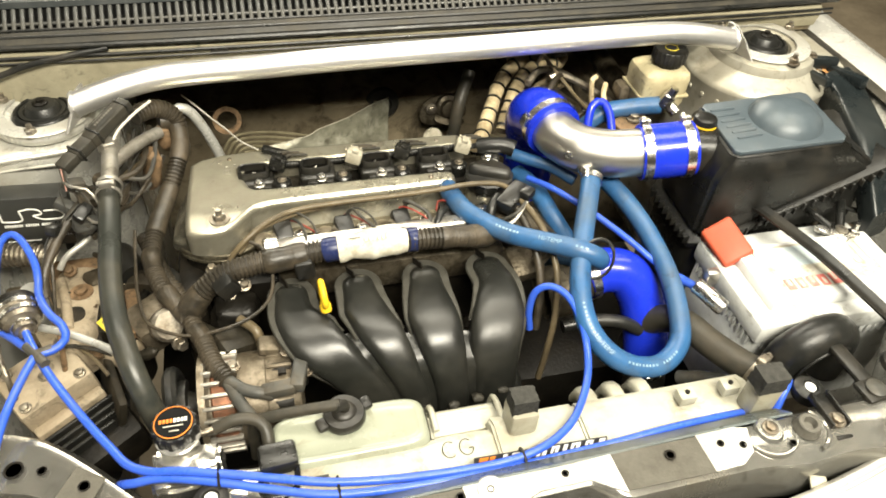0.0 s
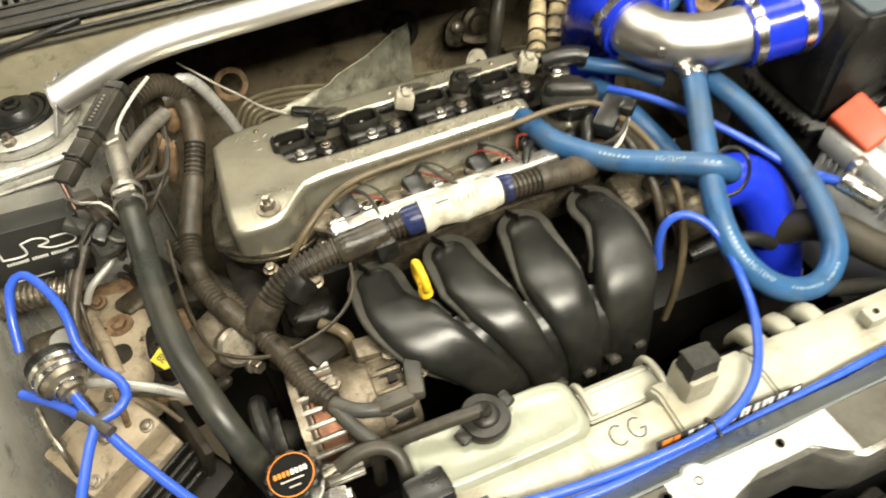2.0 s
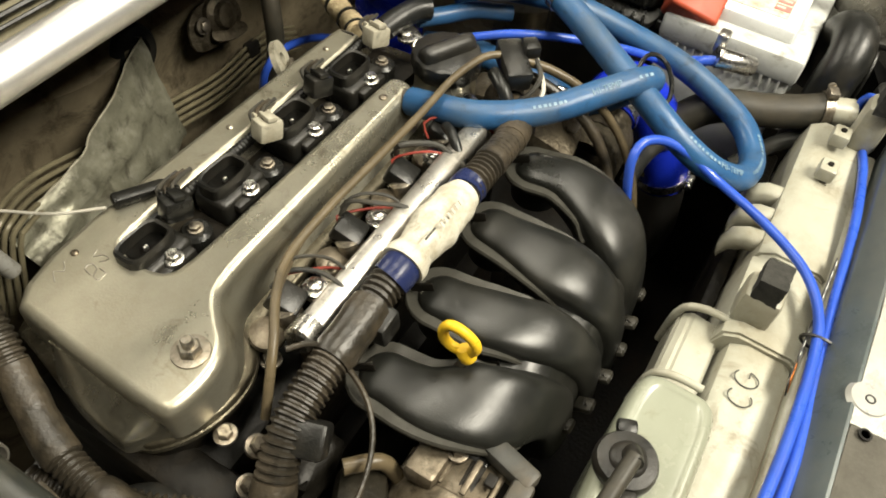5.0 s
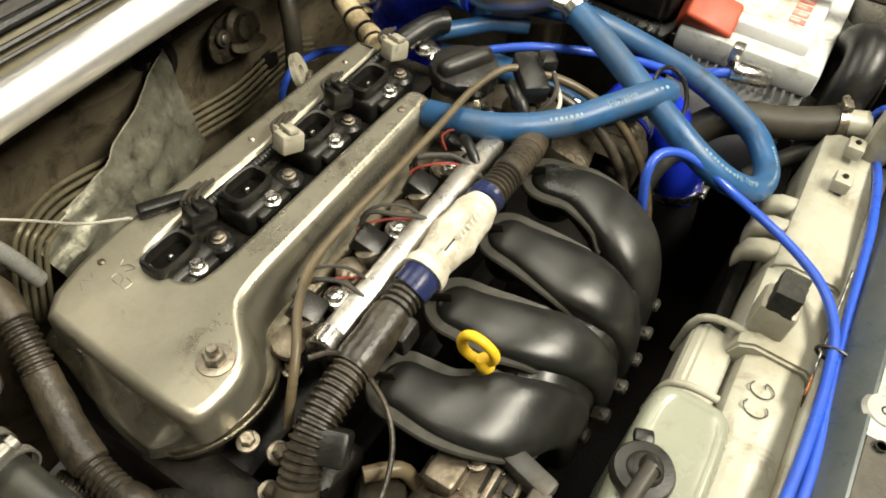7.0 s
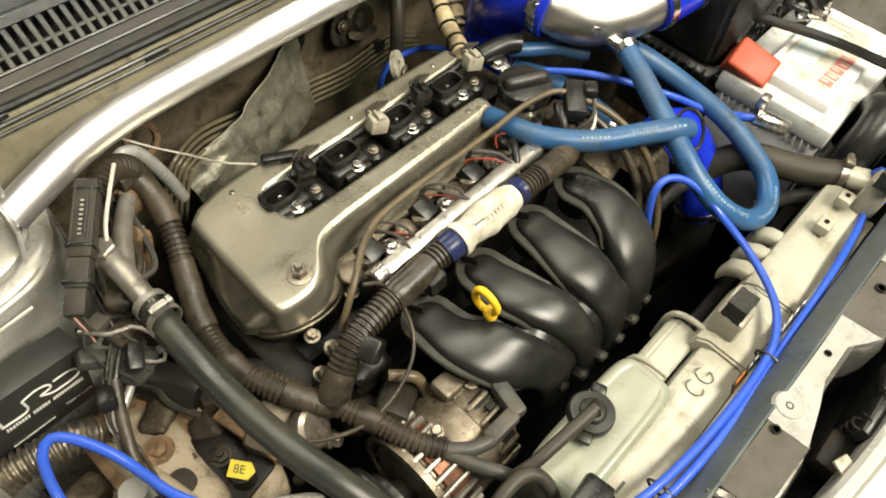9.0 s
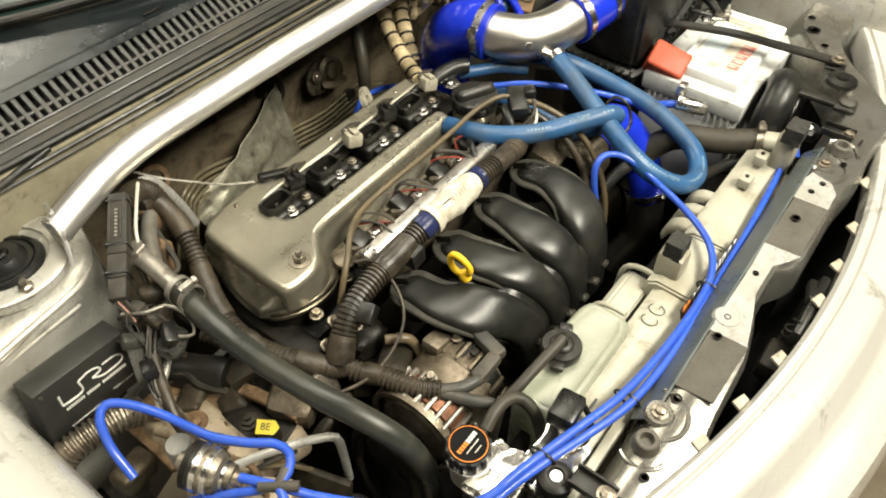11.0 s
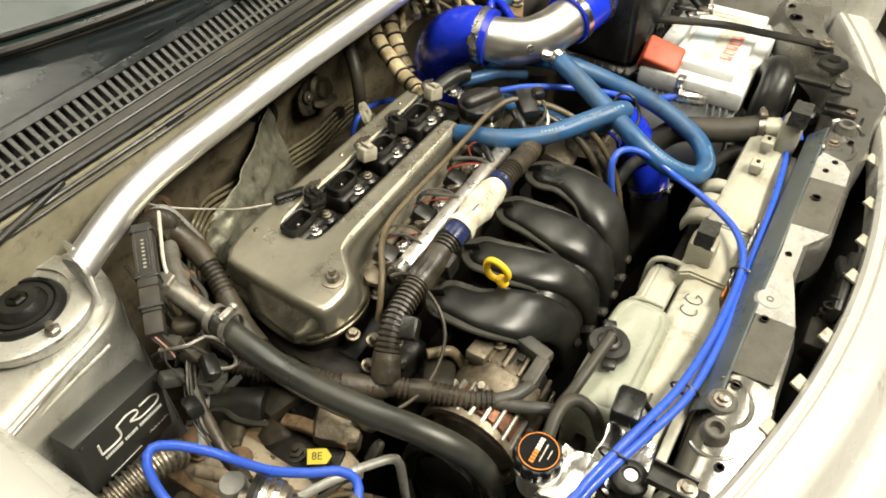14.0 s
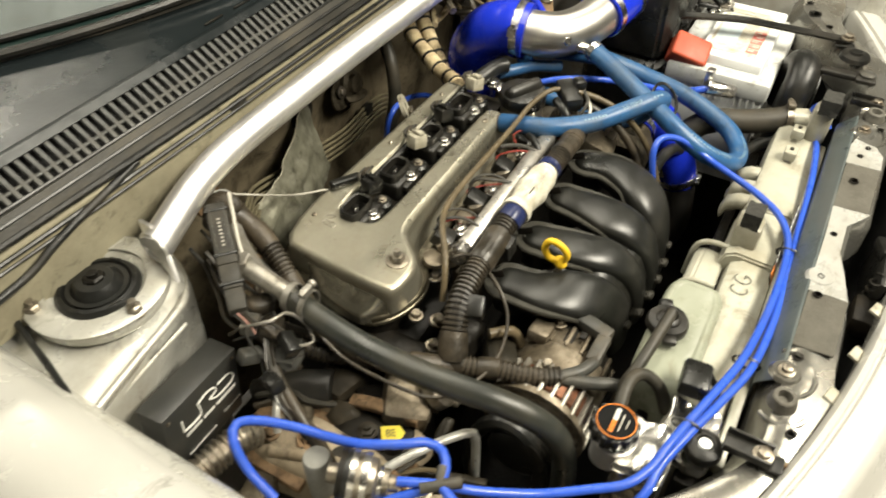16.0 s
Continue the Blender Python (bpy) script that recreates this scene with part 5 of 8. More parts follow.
            part("letter_gap", loft([[at(x, y, 0.0005) for x, y in notch], [at(x, y, 0.0009) for x, y in notch]]), M_BLACKINK, r)
    for x, y, z in ((0.336, -0.419, 0.793), (0.392, -0.419, 0.797)):
        part("lug", box((x, y, z), (0.022, 0.018, 0.016), 0.003), M_TANK, r)
        part("lug_pin", lathe([(0.003, 0.0), (0.003, 0.002), (0, 0.002)], (x, y, z + 0.008), (0, 0, 1), 10), M_DARK, r)
    for x, y, z, s in ((0.132, -0.404, 0.821, 0.028), (0.412, -0.446, 0.845, 0.032)):
        bm = bmesh.new()
        bmesh.ops.create_cube(bm, size=2)
        bmesh.ops.subdivide_edges(bm, edges=bm.edges[:], cuts=5, use_grid_fill=True)
        for v in bm.verts:
            p = v.co * (1 + 0.10 * noise.noise(v.co * 2.2 + Vector((x * 40, 0, 0))) + 0.07 * noise.noise(v.co * 7))
            v.co = Vector((x + p.x * s * 0.52, y + p.y * s * 0.40, z + p.z * 0.012))
        part("foam_block", bm, M_FOAM, r, "black crumbly foam block")
    part("right_column", box((0.418, -0.442, 0.806), (0.035, 0.03, 0.06), 0.008), M_TANK, r)
    part("foam_pedestal", box((0.133, -0.404, 0.792), (0.034, 0.034, 0.040), 0.006), M_TANK, r)
    pen = lambda cx, pts: part("pen_letter", tube([(cx + a, -0.420 + b, 0.7728) for a, b in pts], 0.0006, 5), M_CONN, r)
    arc = [(0.008 * math.cos(t), 0.010 * math.sin(t)) for t in np.linspace(0.9, 5.4, 14)]
    pen(0.046, arc)
    pen(0.066, arc + [(0.008, -0.002), (0.002, -0.002)])
    bars((-0.135, -0.425, 0.7722), (1, 0, 0), (0, 1, 0), [(0, 0.006, 0), (0.010, 0.016, 0.002), (0.03, 0.045, 0.0)], M_CONN, "pen_marks", r, 0.003)
    # filler neck with cap seat
    part("end_tank", crumpled((-0.235, -0.392, 0.735), (0.070, 0.050, 0.11), 3, 0.004), M_FOIL, r, "bare dented aluminium radiator end tank")
    part("end_plate", crumpled((-0.186, -0.425, 0.768), (0.075, 0.055, 0.012), 7, 0.005), M_FOIL, r, "bent bare aluminium plate")
    part("filler_neck", lathe([(0.019, 0.76), (0.019, 0.795), (0.024, 0.797), (0.024, 0.802), (0, 0.802)], (-0.243, -0.358, 0), (0, 0, 1), 28), M_ALU, r)
    radiator_cap(r)
    part("overflow_nipple", tube([(-0.225, -0.356, 0.79), (-0.205, -0.352, 0.79)], 0.004, 10), M_STEEL, r)


radiator()


def reservoir():
    t = thing("coolant_reservoir", (-0.06, -0.375, 0.60), "translucent off-white coolant reservoir with black cap", "reservoir")
    rings = [((-0.059, -0.376), 0.0895, 0.0360, 0.60), ((-0.059, -0.376), 0.0895, 0.0360, 0.762), ((-0.059, -0.376), 0.0885, 0.0350, 0.770), ((-0.059, -0.376), 0.0850, 0.0318, 0.7765), ((-0.059, -0.376), 0.0790, 0.0265, 0.7795), ((-0.059, -0.376), 0.0770, 0.0245, 0.7785), ((-0.059, -0.376), 0.0740, 0.0215, 0.7775), ((-0.059, -0.376), 0.040, 0.010, 0.7785)]
    part("tank", loft([ring_pts((*c0, z), (1, 0, 0), (0, 1, 0), a, b, 5.5, 48) for c0, a, b, z in rings]), M_RESV, t, "", 60)
    c = (-0.064, -0.360)
    lobes = lambda r, k: 0.95 * r * (1 + 0.02 * math.cos(3 * 2 * math.pi * k / 48 + 0.8))
    cap = part("cap", loft([[(c[0] + lobes(r, k) * math.cos(2 * math.pi * k / 48), c[1] + lobes(r, k) * math.sin(2 * math.pi * k / 48), h) for k in range(48)] for r, h in ((0.023, 0.779), (0.0255, 0.783), (0.0255, 0.790), (0.0235, 0.7935), (0.0150, 0.7945), (0.0140, 0.7965), (0.009, 0.799))]), M_BLACK, t, "black plastic cap with lobed edge")
    for a in (20, 200):
        part("lug", box((c[0] + 0.028 * math.cos(radians(a)), c[1] + 0.029 * math.sin(radians(a)), 0.788), (0.012, 0.016, 0.009), 0.003, (0, 0, a)), M_BLACK, cap)
    part("spout", tube([(c[0], c[1], 0.797), (c[0], c[1], 0.806), (c[0] - 0.01, c[1] - 0.004, 0.811)], 0.0065, 12), M_BLACK, cap)
    part("overflow_hose", tube([(c[0] - 0.004, c[1] - 0.002, 0.811), (-0.10, -0.358, 0.806), (-0.145, -0.352, 0.795), (-0.165, -0.345, 0.775), (-0.17, -0.34, 0.70)], 0.0066, 12), M_DUSTYHOSE, t, "dull black overflow hose")


reservoir()


def foam_on_tank():
    f = thing("plastic_clip", (-0.140, -0.412, 0.772), "black plastic retaining clip over the shroud's end", "clip")
    part("cap_block", box((-0.140, -0.410, 0.803), (0.040, 0.030, 0.022), 0.005, (0, 4, 6)), M_BLACK, f)
    part("bail", tube([(-0.158, -0.424, 0.80), (-0.160, -0.436, 0.785), (-0.142, -0.440, 0.776), (-0.124, -0.434, 0.782), (-0.122, -0.42, 0.80)], 0.0035, 8), M_BLACK, f)
    solo("neck_hose", tube([(-0.205, -0.352, 0.79), (-0.185, -0.350, 0.797), (-0.165, -0.352, 0.797), (-0.152, -0.362, 0.792), (-0.150, -0.380, 0.778), (-0.155, -0.395, 0.75)], 0.0072, 12), M_DUSTYHOSE, "short black overflow hose from the filler neck", "hose")


foam_on_tank()


# ---- blue hoses ----
def hose_prints(ob, path, r, texts, spans, up=(-0.2, -0.45, 0.87)):
    """Worn white bars along a hose, where its unreadable brand print runs."""
    pts = spline(path, 0.002)
    d = [0.0]
    for a, b in zip(pts, pts[1:]):
        d.append(d[-1] + (b - a).length)
    def at(s, ang, lift):
        i = min(range(len(d)), key=lambda k: abs(d[k] - s))
        i = max(1, min(len(pts) - 2, i))
        t = (pts[i + 1] - pts[i - 1]).normalized()
        w = (Vector(up) - t * t.dot(Vector(up))).normalized()
        return pts[i] + t * (s - d[i]) + (w * math.cos(ang) - t.cross(w) * math.sin(ang)) * (r + lift)
    for s0, s1 in spans:
        bm = bmesh.new()
        g = [[bm.verts.new(at(s0 + (s1 - s0) * q, a, 0.0005)) for a in (-0.11, 0, 0.11)] for q in (0, 0.5, 1)]
        for p0, p1 in zip(g, g[1:]):
            for k in range(2):
                bm.faces.new((p0[k], p0[k + 1], p1[k + 1], p1[k]))
        part("worn_print", bm, M_FADEDINK, ob)
    for s0, text in texts:
        o = words(text, 0.0086, Matrix.Identity(4), M_FADEDINK, ob, "worn_lettering")
        for v in o.data.vertices:
            v.co = at(s0 + v.co.x, v.co.y / r, 0.0004 + max(0.0, v.co.z))


def letters(s0, n):
    """Short bars of letter width, one word long."""
    return [(s0 + k * 0.0052, s0 + k * 0.0052 + 0.0024 + 0.0012 * ((k * 7) % 3) / 2) for k in range(n)]


HOSE_A = [(0.133, -0.044, 0.838), (0.133, -0.070, 0.844), (0.146, -0.112, 0.846), (0.186, -0.158, 0.846), (0.235, -0.196, 0.853), (0.266, -0.219, 0.857), (0.287, -0.228, 0.850), (0.298, -0.220, 0.833), (0.292, -0.198, 0.812), (0.280, -0.170, 0.79), (0.27, -0.14, 0.76)]
HOSE_B = [(0.327, -0.100, 0.876), (0.306, -0.143, 0.868), (0.283, -0.190, 0.856), (0.263, -0.237, 0.842), (0.252, -0.278, 0.824), (0.256, -0.314, 0.804), (0.278, -0.341, 0.785), (0.312, -0.352, 0.769), (0.350, -0.349, 0.763), (0.383, -0.326, 0.770), (0.398, -0.285, 0.784), (0.404, -0.235, 0.800), (0.404, -0.175, 0.812), (0.394, -0.125, 0.826), (0.378, -0.085, 0.838), (0.36, -0.03, 0.84)]
a = solo("push_on_hose", tube(HOSE_A, 0.0138, 18), M_BLUEHOSE, "blue rubber breather hose from cover to tie, worn white print", "hose", "blue rubber hoses")
hose_prints(a, HOSE_A, 0.0138, [(0.195, "HI-TEMP")], letters(0.118, 7) + letters(0.228, 3))
b = solo("push_on_hose", tube(HOSE_B, 0.0138, 18), M_BLUEHOSE, "blue rubber hose looping down past the battery, worn white print", "hose", "blue rubber hoses")
hose_prints(b, HOSE_B, 0.0138, [(0.262, "HI-TEMP")], letters(0.205, 8) + letters(0.298, 9) + letters(0.352, 6))
solo("push_on_hose", tube([(0.265, 0.02, 0.80), (0.278, -0.03, 0.805), (0.285, -0.09, 0.80), (0.296, -0.13, 0.785), (0.305, -0.150, 0.760), (0.31, -0.16, 0.70)], 0.0138, 16), M_BLUEHOSE, "blue rubber hose running under the silicone elbow", "hose", "blue rubber hoses")
solo("push_on_hose", tube([(0.36, 0.02, 0.80), (0.375, 0.05, 0.845), (0.41, 0.055, 0.875), (0.45, 0.05, 0.885), (0.50, 0.045, 0.888)], 0.0138, 16), M_BLUEHOSE, "blue rubber hose lying behind the intake pipe", "hose", "blue rubber hoses")
solo("cable_tie", tube([(0.287 + 0.021 * math.cos(t), -0.232 + 0.019 * math.sin(t), 0.850 + 0.018 * math.sin(t + 0.6)) for t in np.linspace(0, 6.283, 22)], 0.0024, 6, smooth=False), M_BLACK, "black plastic cable tie round the blue hoses", "cable tie")

VAC_R = 0.0047
solo("vacuum_hose", tube([(0.196, -0.262, 0.765), (0.193, -0.256, 0.795), (0.199, -0.250, 0.822), (0.216, -0.252, 0.833), (0.234, -0.268, 0.830), (0.243, -0.295, 0.818), (0.243, -0.328, 0.803), (0.230, -0.368, 0.797), (0.206, -0.406, 0.797), (0.178, -0.434, 0.798), (0.14, -0.452, 0.797), (0.09, -0.4585, 0.794), (0.0, -0.4565, 0.796), (-0.085, -0.4475, 0.800), (-0.155, -0.430, 0.805), (-0.20, -0.418, 0.808), (-0.240, -0.408, 0.810), (-0.264, -0.402, 0.806), (-0.290, -0.387, 0.803), (-0.311, -0.360, 0.802), (-0.340, -0.320, 0.803), (-0.371, -0.275, 0.816), (-0.390, -0.243, 0.830)], VAC_R, 12), M_BLUEVAC, "bright blue vacuum hose from manifold along the panel to the tee", "hose", "blue vacuum hoses")
solo("vacuum_hose", tube([(0.40, -0.448, 0.782), (0.36, -0.452, 0.790), (0.29, -0.457, 0.795), (0.23, -0.460, 0.7925), (0.16, -0.462, 0.790), (0.09, -0.465, 0.791), (0.0, -0.466, 0.7945), (-0.088, -0.459, 0.7965), (-0.155, -0.440, 0.800), (-0.205, -0.424, 0.804), (-0.255, -0.409, 0.803), (-0.284, -0.406, 0.798), (-0.303, -0.396, 0.782), (-0.312, -0.385, 0.75), (-0.315, -0.38, 0.70)], VAC_R, 12), M_BLUEVAC, "bright blue vacuum hose along the front panel", "hose", "blue vacuum hoses")
for x, y, z in ((0.119, -0.459, 0.791), (-0.082, -0.4525, 0.793), (-0.20, -0.418, 0.803)):
    solo("cable_tie", tube([(x, y + 0.0145 * math.cos(t), z + 0.0085 * math.sin(t)) for t in np.linspace(0, 6.283, 18)], 0.0016, 6, smooth=False), M_BLACK, "black cable tie round two blue vacuum hoses", "cable tie", "cable ties on vacuum hoses")


# ---- intake pipe, silicone and airbox ----
def intake_pipe():
    p = thing("intake_pipe", (0.32, 0.02, 0.70), "brushed steel intake pipe with blue silicone elbow and coupler", "intake pipe")
    mid = [(0.302, 0.018, 0.892), (0.306, -0.012, 0.890), (0.326, -0.044, 0.888), (0.362, -0.066, 0.890), (0.402, -0.078, 0.895), (0.43, -0.084, 0.899)]
    part("steel_pipe", tube(mid, 0.0345, 32), M_BRUSHED, p, "brushed steel bend", 60)
    el = [(0.304, 0.000, 0.891), (0.300, 0.030, 0.892), (0.298, 0.062, 0.878), (0.304, 0.086, 0.848), (0.314, 0.100, 0.815), (0.318, 0.104, 0.76), (0.318, 0.10, 0.70)]
    part("silicone_elbow", tube(el, 0.0425, 32), M_BLUESIL, p, "glossy blue silicone elbow", 60)
    cp = [(0.405, -0.079, 0.8955), (0.44, -0.087, 0.901), (0.478, -0.094, 0.907)]
    part("silicone_coupler", tube(cp, 0.0398, 32), M_BLUESIL, p, "glossy blue silicone coupler", 60)
    clamp_on(p, (0.303, 0.012, 0.8918), (0.1, -1, 0), 0.0427, 0.012, turn=160)
    clamp_on(p, (0.413, -0.081, 0.8968), (0.97, -0.22, 0.15), 0.0400, 0.012, turn=70)
    clamp_on(p, (0.468, -0.0925, 0.9055), (0.97, -0.2, 0.15), 0.0400, 0.012, turn=70)
    part("barb", tube([(0.322, -0.062, 0.878), (0.322, -0.085, 0.878), (0.325, -0.104, 0.875)], 0.0085, 12), M_CHROME, p)
    part("barb_clamp", lathe([(0.0145, -0.005), (0.0155, -0.005), (0.0155, 0.005), (0.0145, 0.005)], (0.326, -0.103, 0.8755), (-0.35, -0.8, -0.2), 20), M_CHROME, p)
    part("plug", join(lathe([(0.0075, 0), (0.0075, 0.006), (0.006, 0.008), (0, 0.008)], (0.305, -0.062, 0.892), (-0.5, -0.8, 0.3), 6)), M_CHROME, p)


intake_pipe()


def airbox():
    b = thing("airbox", (0.60, -0.10, 0.66), "black plastic airbox with grey-blue lid and round dome", "airbox")
    lid = [(0.514, -0.042), (0.682, -0.033), (0.690, -0.040), (0.679, -0.150), (0.672, -0.157), (0.505, -0.162), (0.498, -0.156), (0.507, -0.049)]
    low = [(0.500, -0.030), (0.70, -0.020), (0.745, -0.045), (0.752, -0.15), (0.735, -0.175), (0.50, -0.180), (0.478, -0.165), (0.482, -0.045)]
    bm = loft([[(x, y, 0.800) for x, y in low], [(x * 0.985 + 0.009, y * 0.96 - 0.004, 0.90) for x, y in low], [(0.6 + (x - 0.6) * 1.06, -0.095 + (y + 0.095) * 1.1, 0.936) for x, y in lid], [(x, y, 0.942) for x, y in lid]])
    bmesh.ops.bevel(bm, geom=bm.edges[:], offset=0.006, segments=2, affect="EDGES")
    part("body", bm, M_BLACK, b, "", 50)
    top = part("lid_panel", slab(lid, 0.938, 0.9448, 0.002), M_AIRLID, b, "grey-blue painted lid panel")
    part("dome", moved(lathe([(0.0525, 0), (0.0515, 0.002), (0.0485, 0.009), (0.041, 0.0165), (0.030, 0.0225), (0.016, 0.0262), (0, 0.0274)], (0, 0, 0), (0, 0, 1), 48), pose(0.613, -0.099, 0.9442)), M_AIRLID, top, "round bulged dome")
    for k in range(6):
        part("rib", box((0.532 + 0.001 * k, -0.062 - k * 0.0135, 0.9450), (0.040, 0.0050, 0.004), 0.002, (0, 0, 4)), M_AIRLID, top)
    part("lower_case", slab([(x * 1.01 - 0.006, y * 1.02 - 0.002) for x, y in low], 0.66, 0.792, 0.006), M_BLACK, b)
    slope = Matrix(((1, 0, 0, 0), (0, 1, 0, 0), (0.42, 0, 1, -0.42 * 0.49), (0, 0, 0, 1)))
    part("flange", moved(slab([(0.6 + (x - 0.6) * 1.07, -0.1 + (y + 0.1) * 1.1) for x, y in low], 0.790, 0.800, 0.002), slope), M_BLACK, b, "dusty ribbed joint flange")
    for k in range(20):
        part("flange_rib", moved(box((0.48 + k * 0.0135, -0.183 - 0.002, 0.794), (0.003, 0.009, 0.011), 0.001), slope), M_BLACK, b)
    for k in range(9):
        part("flange_rib", box((0.469, -0.165 + k * 0.0135, 0.793), (0.010, 0.003, 0.013), 0.001), M_BLACK, b)
    neck = [ring_pts((x, y, z), (0.15, 1, 0), (0, 0, 1), a, c, 2.4, 24) for x, y, z, a, c in ((0.470, -0.093, 0.905, 0.034, 0.034), (0.50, -0.098, 0.905, 0.035, 0.035), (0.515, -0.10, 0.89, 0.05, 0.045), (0.54, -0.10, 0.87, 0.06, 0.06))]
    part("outlet_neck", loft(neck), M_BLACK, b, "", 60)
    part("sensor_cap", lathe([(0.017, 0.93), (0.017, 0.944), (0.0155, 0.951), (0.012, 0.953), (0, 0.953)], (0.492, -0.085, 0), (0, 0, 1), 28), M_BLACK, b, "small black screw cap with yellow rim")
    part("cap_rim", lathe([(0.0165, 0.9405), (0.0178, 0.9405), (0.0178, 0.943), (0.0165, 0.943)], (0.492, -0.085, 0), (0, 0, 1), 28), M_YELLOW, b)
    # duct towards the wing
    duct = [ring_pts((x, y, z), (1, 0.25, 0), (0, 0, 1), a, 0.026, 7, 24) for x, y, z, a in ((0.806, 0.036, 0.908, 0.031), (0.801, 0.003, 0.906, 0.032), (0.782, -0.06, 0.900, 0.032), (0.765, -0.12, 0.892, 0.031), (0.752, -0.17, 0.872, 0.029), (0.745, -0.22, 0.83, 0.027))]
    part("side_duct", loft(duct), M_COWL, b, "angular grey-black duct beside the wing", 40)
    part("duct_bracket", join(box((0.780, 0.056, 0.938), (0.062, 0.014, 0.018), 0.003, (0, 0, -14)), box((0.806, 0.018, 0.932), (0.016, 0.080, 0.018), 0.003, (-12, 0, 6)), box((0.758, 0.022, 0.930), (0.013, 0.066, 0.014), 0.003, (-14, 0, -6))), M_COWL, b, "grey-black duct bracket with an open window")
    part("duct_bolt", bolt_bm((0.766, 0.060, 0.947), 0.006, 0.006), M_STEEL, b)


airbox()


# ---- battery ----
def battery():
    b = thing("battery", (0.595, -0.272, 0.60), "grey-white car battery with red terminal cover and hand-marked label", "battery")
    part("case", box((0.596, -0.272, 0.695), (0.240, 0.160, 0.170), 0.006), M_GREYBAT, b, "light grey ribbed case")
    lid = part("lid", box((0.596, -0.272, 0.796), (0.250, 0.170, 0.034), 0.006), M_GREYBAT, b, "light grey lid")
    part("lid_step", box((0.606, -0.280, 0.819), (0.215, 0.106, 0.020), 0.004), M_WHITE, b, "white raised lid")
    part("label", box((0.603, -0.276, 0.8296), (0.17, 0.082, 0.0012), 0.0004), M_PAPER, b, "white paper label")
    for k in range(5):
        bars((0.612, -0.297, 0.8302), (-1, 0, 0), (0, -1, 0), [(k * 0.0172, 0.0118 + k * 0.0172, 0)], M_REDINK, "red_print", b, 0.019)
        bars((0.612, -0.2985, 0.8306), (-1, 0, 0), (0, -1, 0), [(k * 0.0172 + 0.0038, 0.0080 + k * 0.0172, 0.0045 * (k % 2))], M_PAPER, "print_gap", b, 0.0105)
    part("label_picture", box((0.603, -0.258, 0.8304), (0.12, 0.036, 0.0006), 0.0002), mat("pale_blue_print", (0.36, 0.46, 0.50), (0.55, 0.58, 0.57), 0.45, 0, 40, 0), b, "faded pale blue print")
    for a, e, o in ((0, 0.045, 0), (0, 0.034, -0.012), (0.004, 0.04, -0.024)):
        bars((0.66, -0.285, 0.8302), (0, 1, 0), (-1, 0, 0), [(a, e, o)], M_WIREGREY, "small_print", b, 0.004)
    for k in range(14):
        part("case_rib", box((0.4745, -0.34 + k * 0.0105, 0.772), (0.004, 0.0035, 0.018), 0.0008), M_GREYBAT, b)
    for k in range(18):
        part("case_rib", box((0.49 + k * 0.0125, -0.3535, 0.772), (0.0035, 0.004, 0.018), 0.0008), M_GREYBAT, b)
    ex = Vector((0.039, 0.002, 0.023)).normalized()
    ey = Vector((-0.012, 0.058, 0.019))
    ey = (ey - ex * ey.dot(ex)).normalized()
    tilt = Matrix.Translation((0.490, -0.2195, 0.8375)) @ Matrix((ex, ey, ex.cross(ey))).transposed().to_4x4()
    bm = moved(box((0, 0, -0.019), (0.046, 0.062, 0.038), 0.005, (0, 0, 0), 3), tilt)
    part("terminal_cover", bm, M_RED, b, "red plastic terminal cover")
    part("post", lathe([(0.009, 0.81), (0.0085, 0.835), (0, 0.836)], (0.675, -0.225, 0), (0, 0, 1), 20), M_STEEL, b)
    part("post_clamp", box((0.675, -0.225, 0.826), (0.03, 0.036, 0.012), 0.003, (0, 0, 20)), M_CHROME, b)


battery()
stay_path = spline([(0.552, -0.150, 0.846), (0.562, -0.185, 0.852), (0.572, -0.235, 0.857), (0.585, -0.285, 0.858), (0.600, -0.335, 0.853), (0.610, -0.380, 0.850), (0.622, -0.435, 0.8465)], 0.012)
solo("battery_stay", sheet([[p + Vector((w, 0.2 * w, 0.003 if abs(w) > 0.009 else 0)) for w in (-0.0105, -0.0098, -0.004, 0.004, 0.0098, 0.0105)] for p in stay_path], 0.003), M_BLACK, "black pressed steel battery stay across the lid", "battery stay")


def terminal_lead():
    t = thing("cable_clamp", (0.44, -0.28, 0.79), "plated cable clamp beside the battery case", "clamp")
    part("barrel", lathe([(0.0105, -0.024), (0.0118, -0.022), (0.0118, 0.022), (0.0105, 0.024), (0, 0.024)], (0.438, -0.286, 0.805), (0.45, -0.8, -0.2), 20), M_CHROME, t)
    part("lug", box((0.447, -0.264, 0.819), (0.018, 0.013, 0.024), 0.003), M_BRUSHED, t)
    part("lead", tube([(0.428, -0.27, 0.806), (0.42, -0.25, 0.80), (0.41, -0.24, 0.78)], 0.006, 10), M_BLUEVAC, t)


terminal_lead()
solo("lower_radiator_hose", tube([(0.455, -0.400, 0.780), (0.44, -0.372, 0.774), (0.424, -0.335, 0.769), (0.412, -0.300, 0.766), (0.40, -0.272, 0.752), (0.385, -0.25, 0.72), (0.38, -0.24, 0.66)], 0.0195, 20), M_DUSTYHOSE, "dusty black radiator hose bending under the blue loop", "hose")
lrh = thing("hose_clip", (0.458, -0.406, 0.76), "spring clamp and outlet of the radiator hose", "hose clamp")
clamp_on(lrh, (0.4525, -0.396, 0.779), (0.35, -0.9, 0), 0.0198, 0.010, M_STEEL, 90)
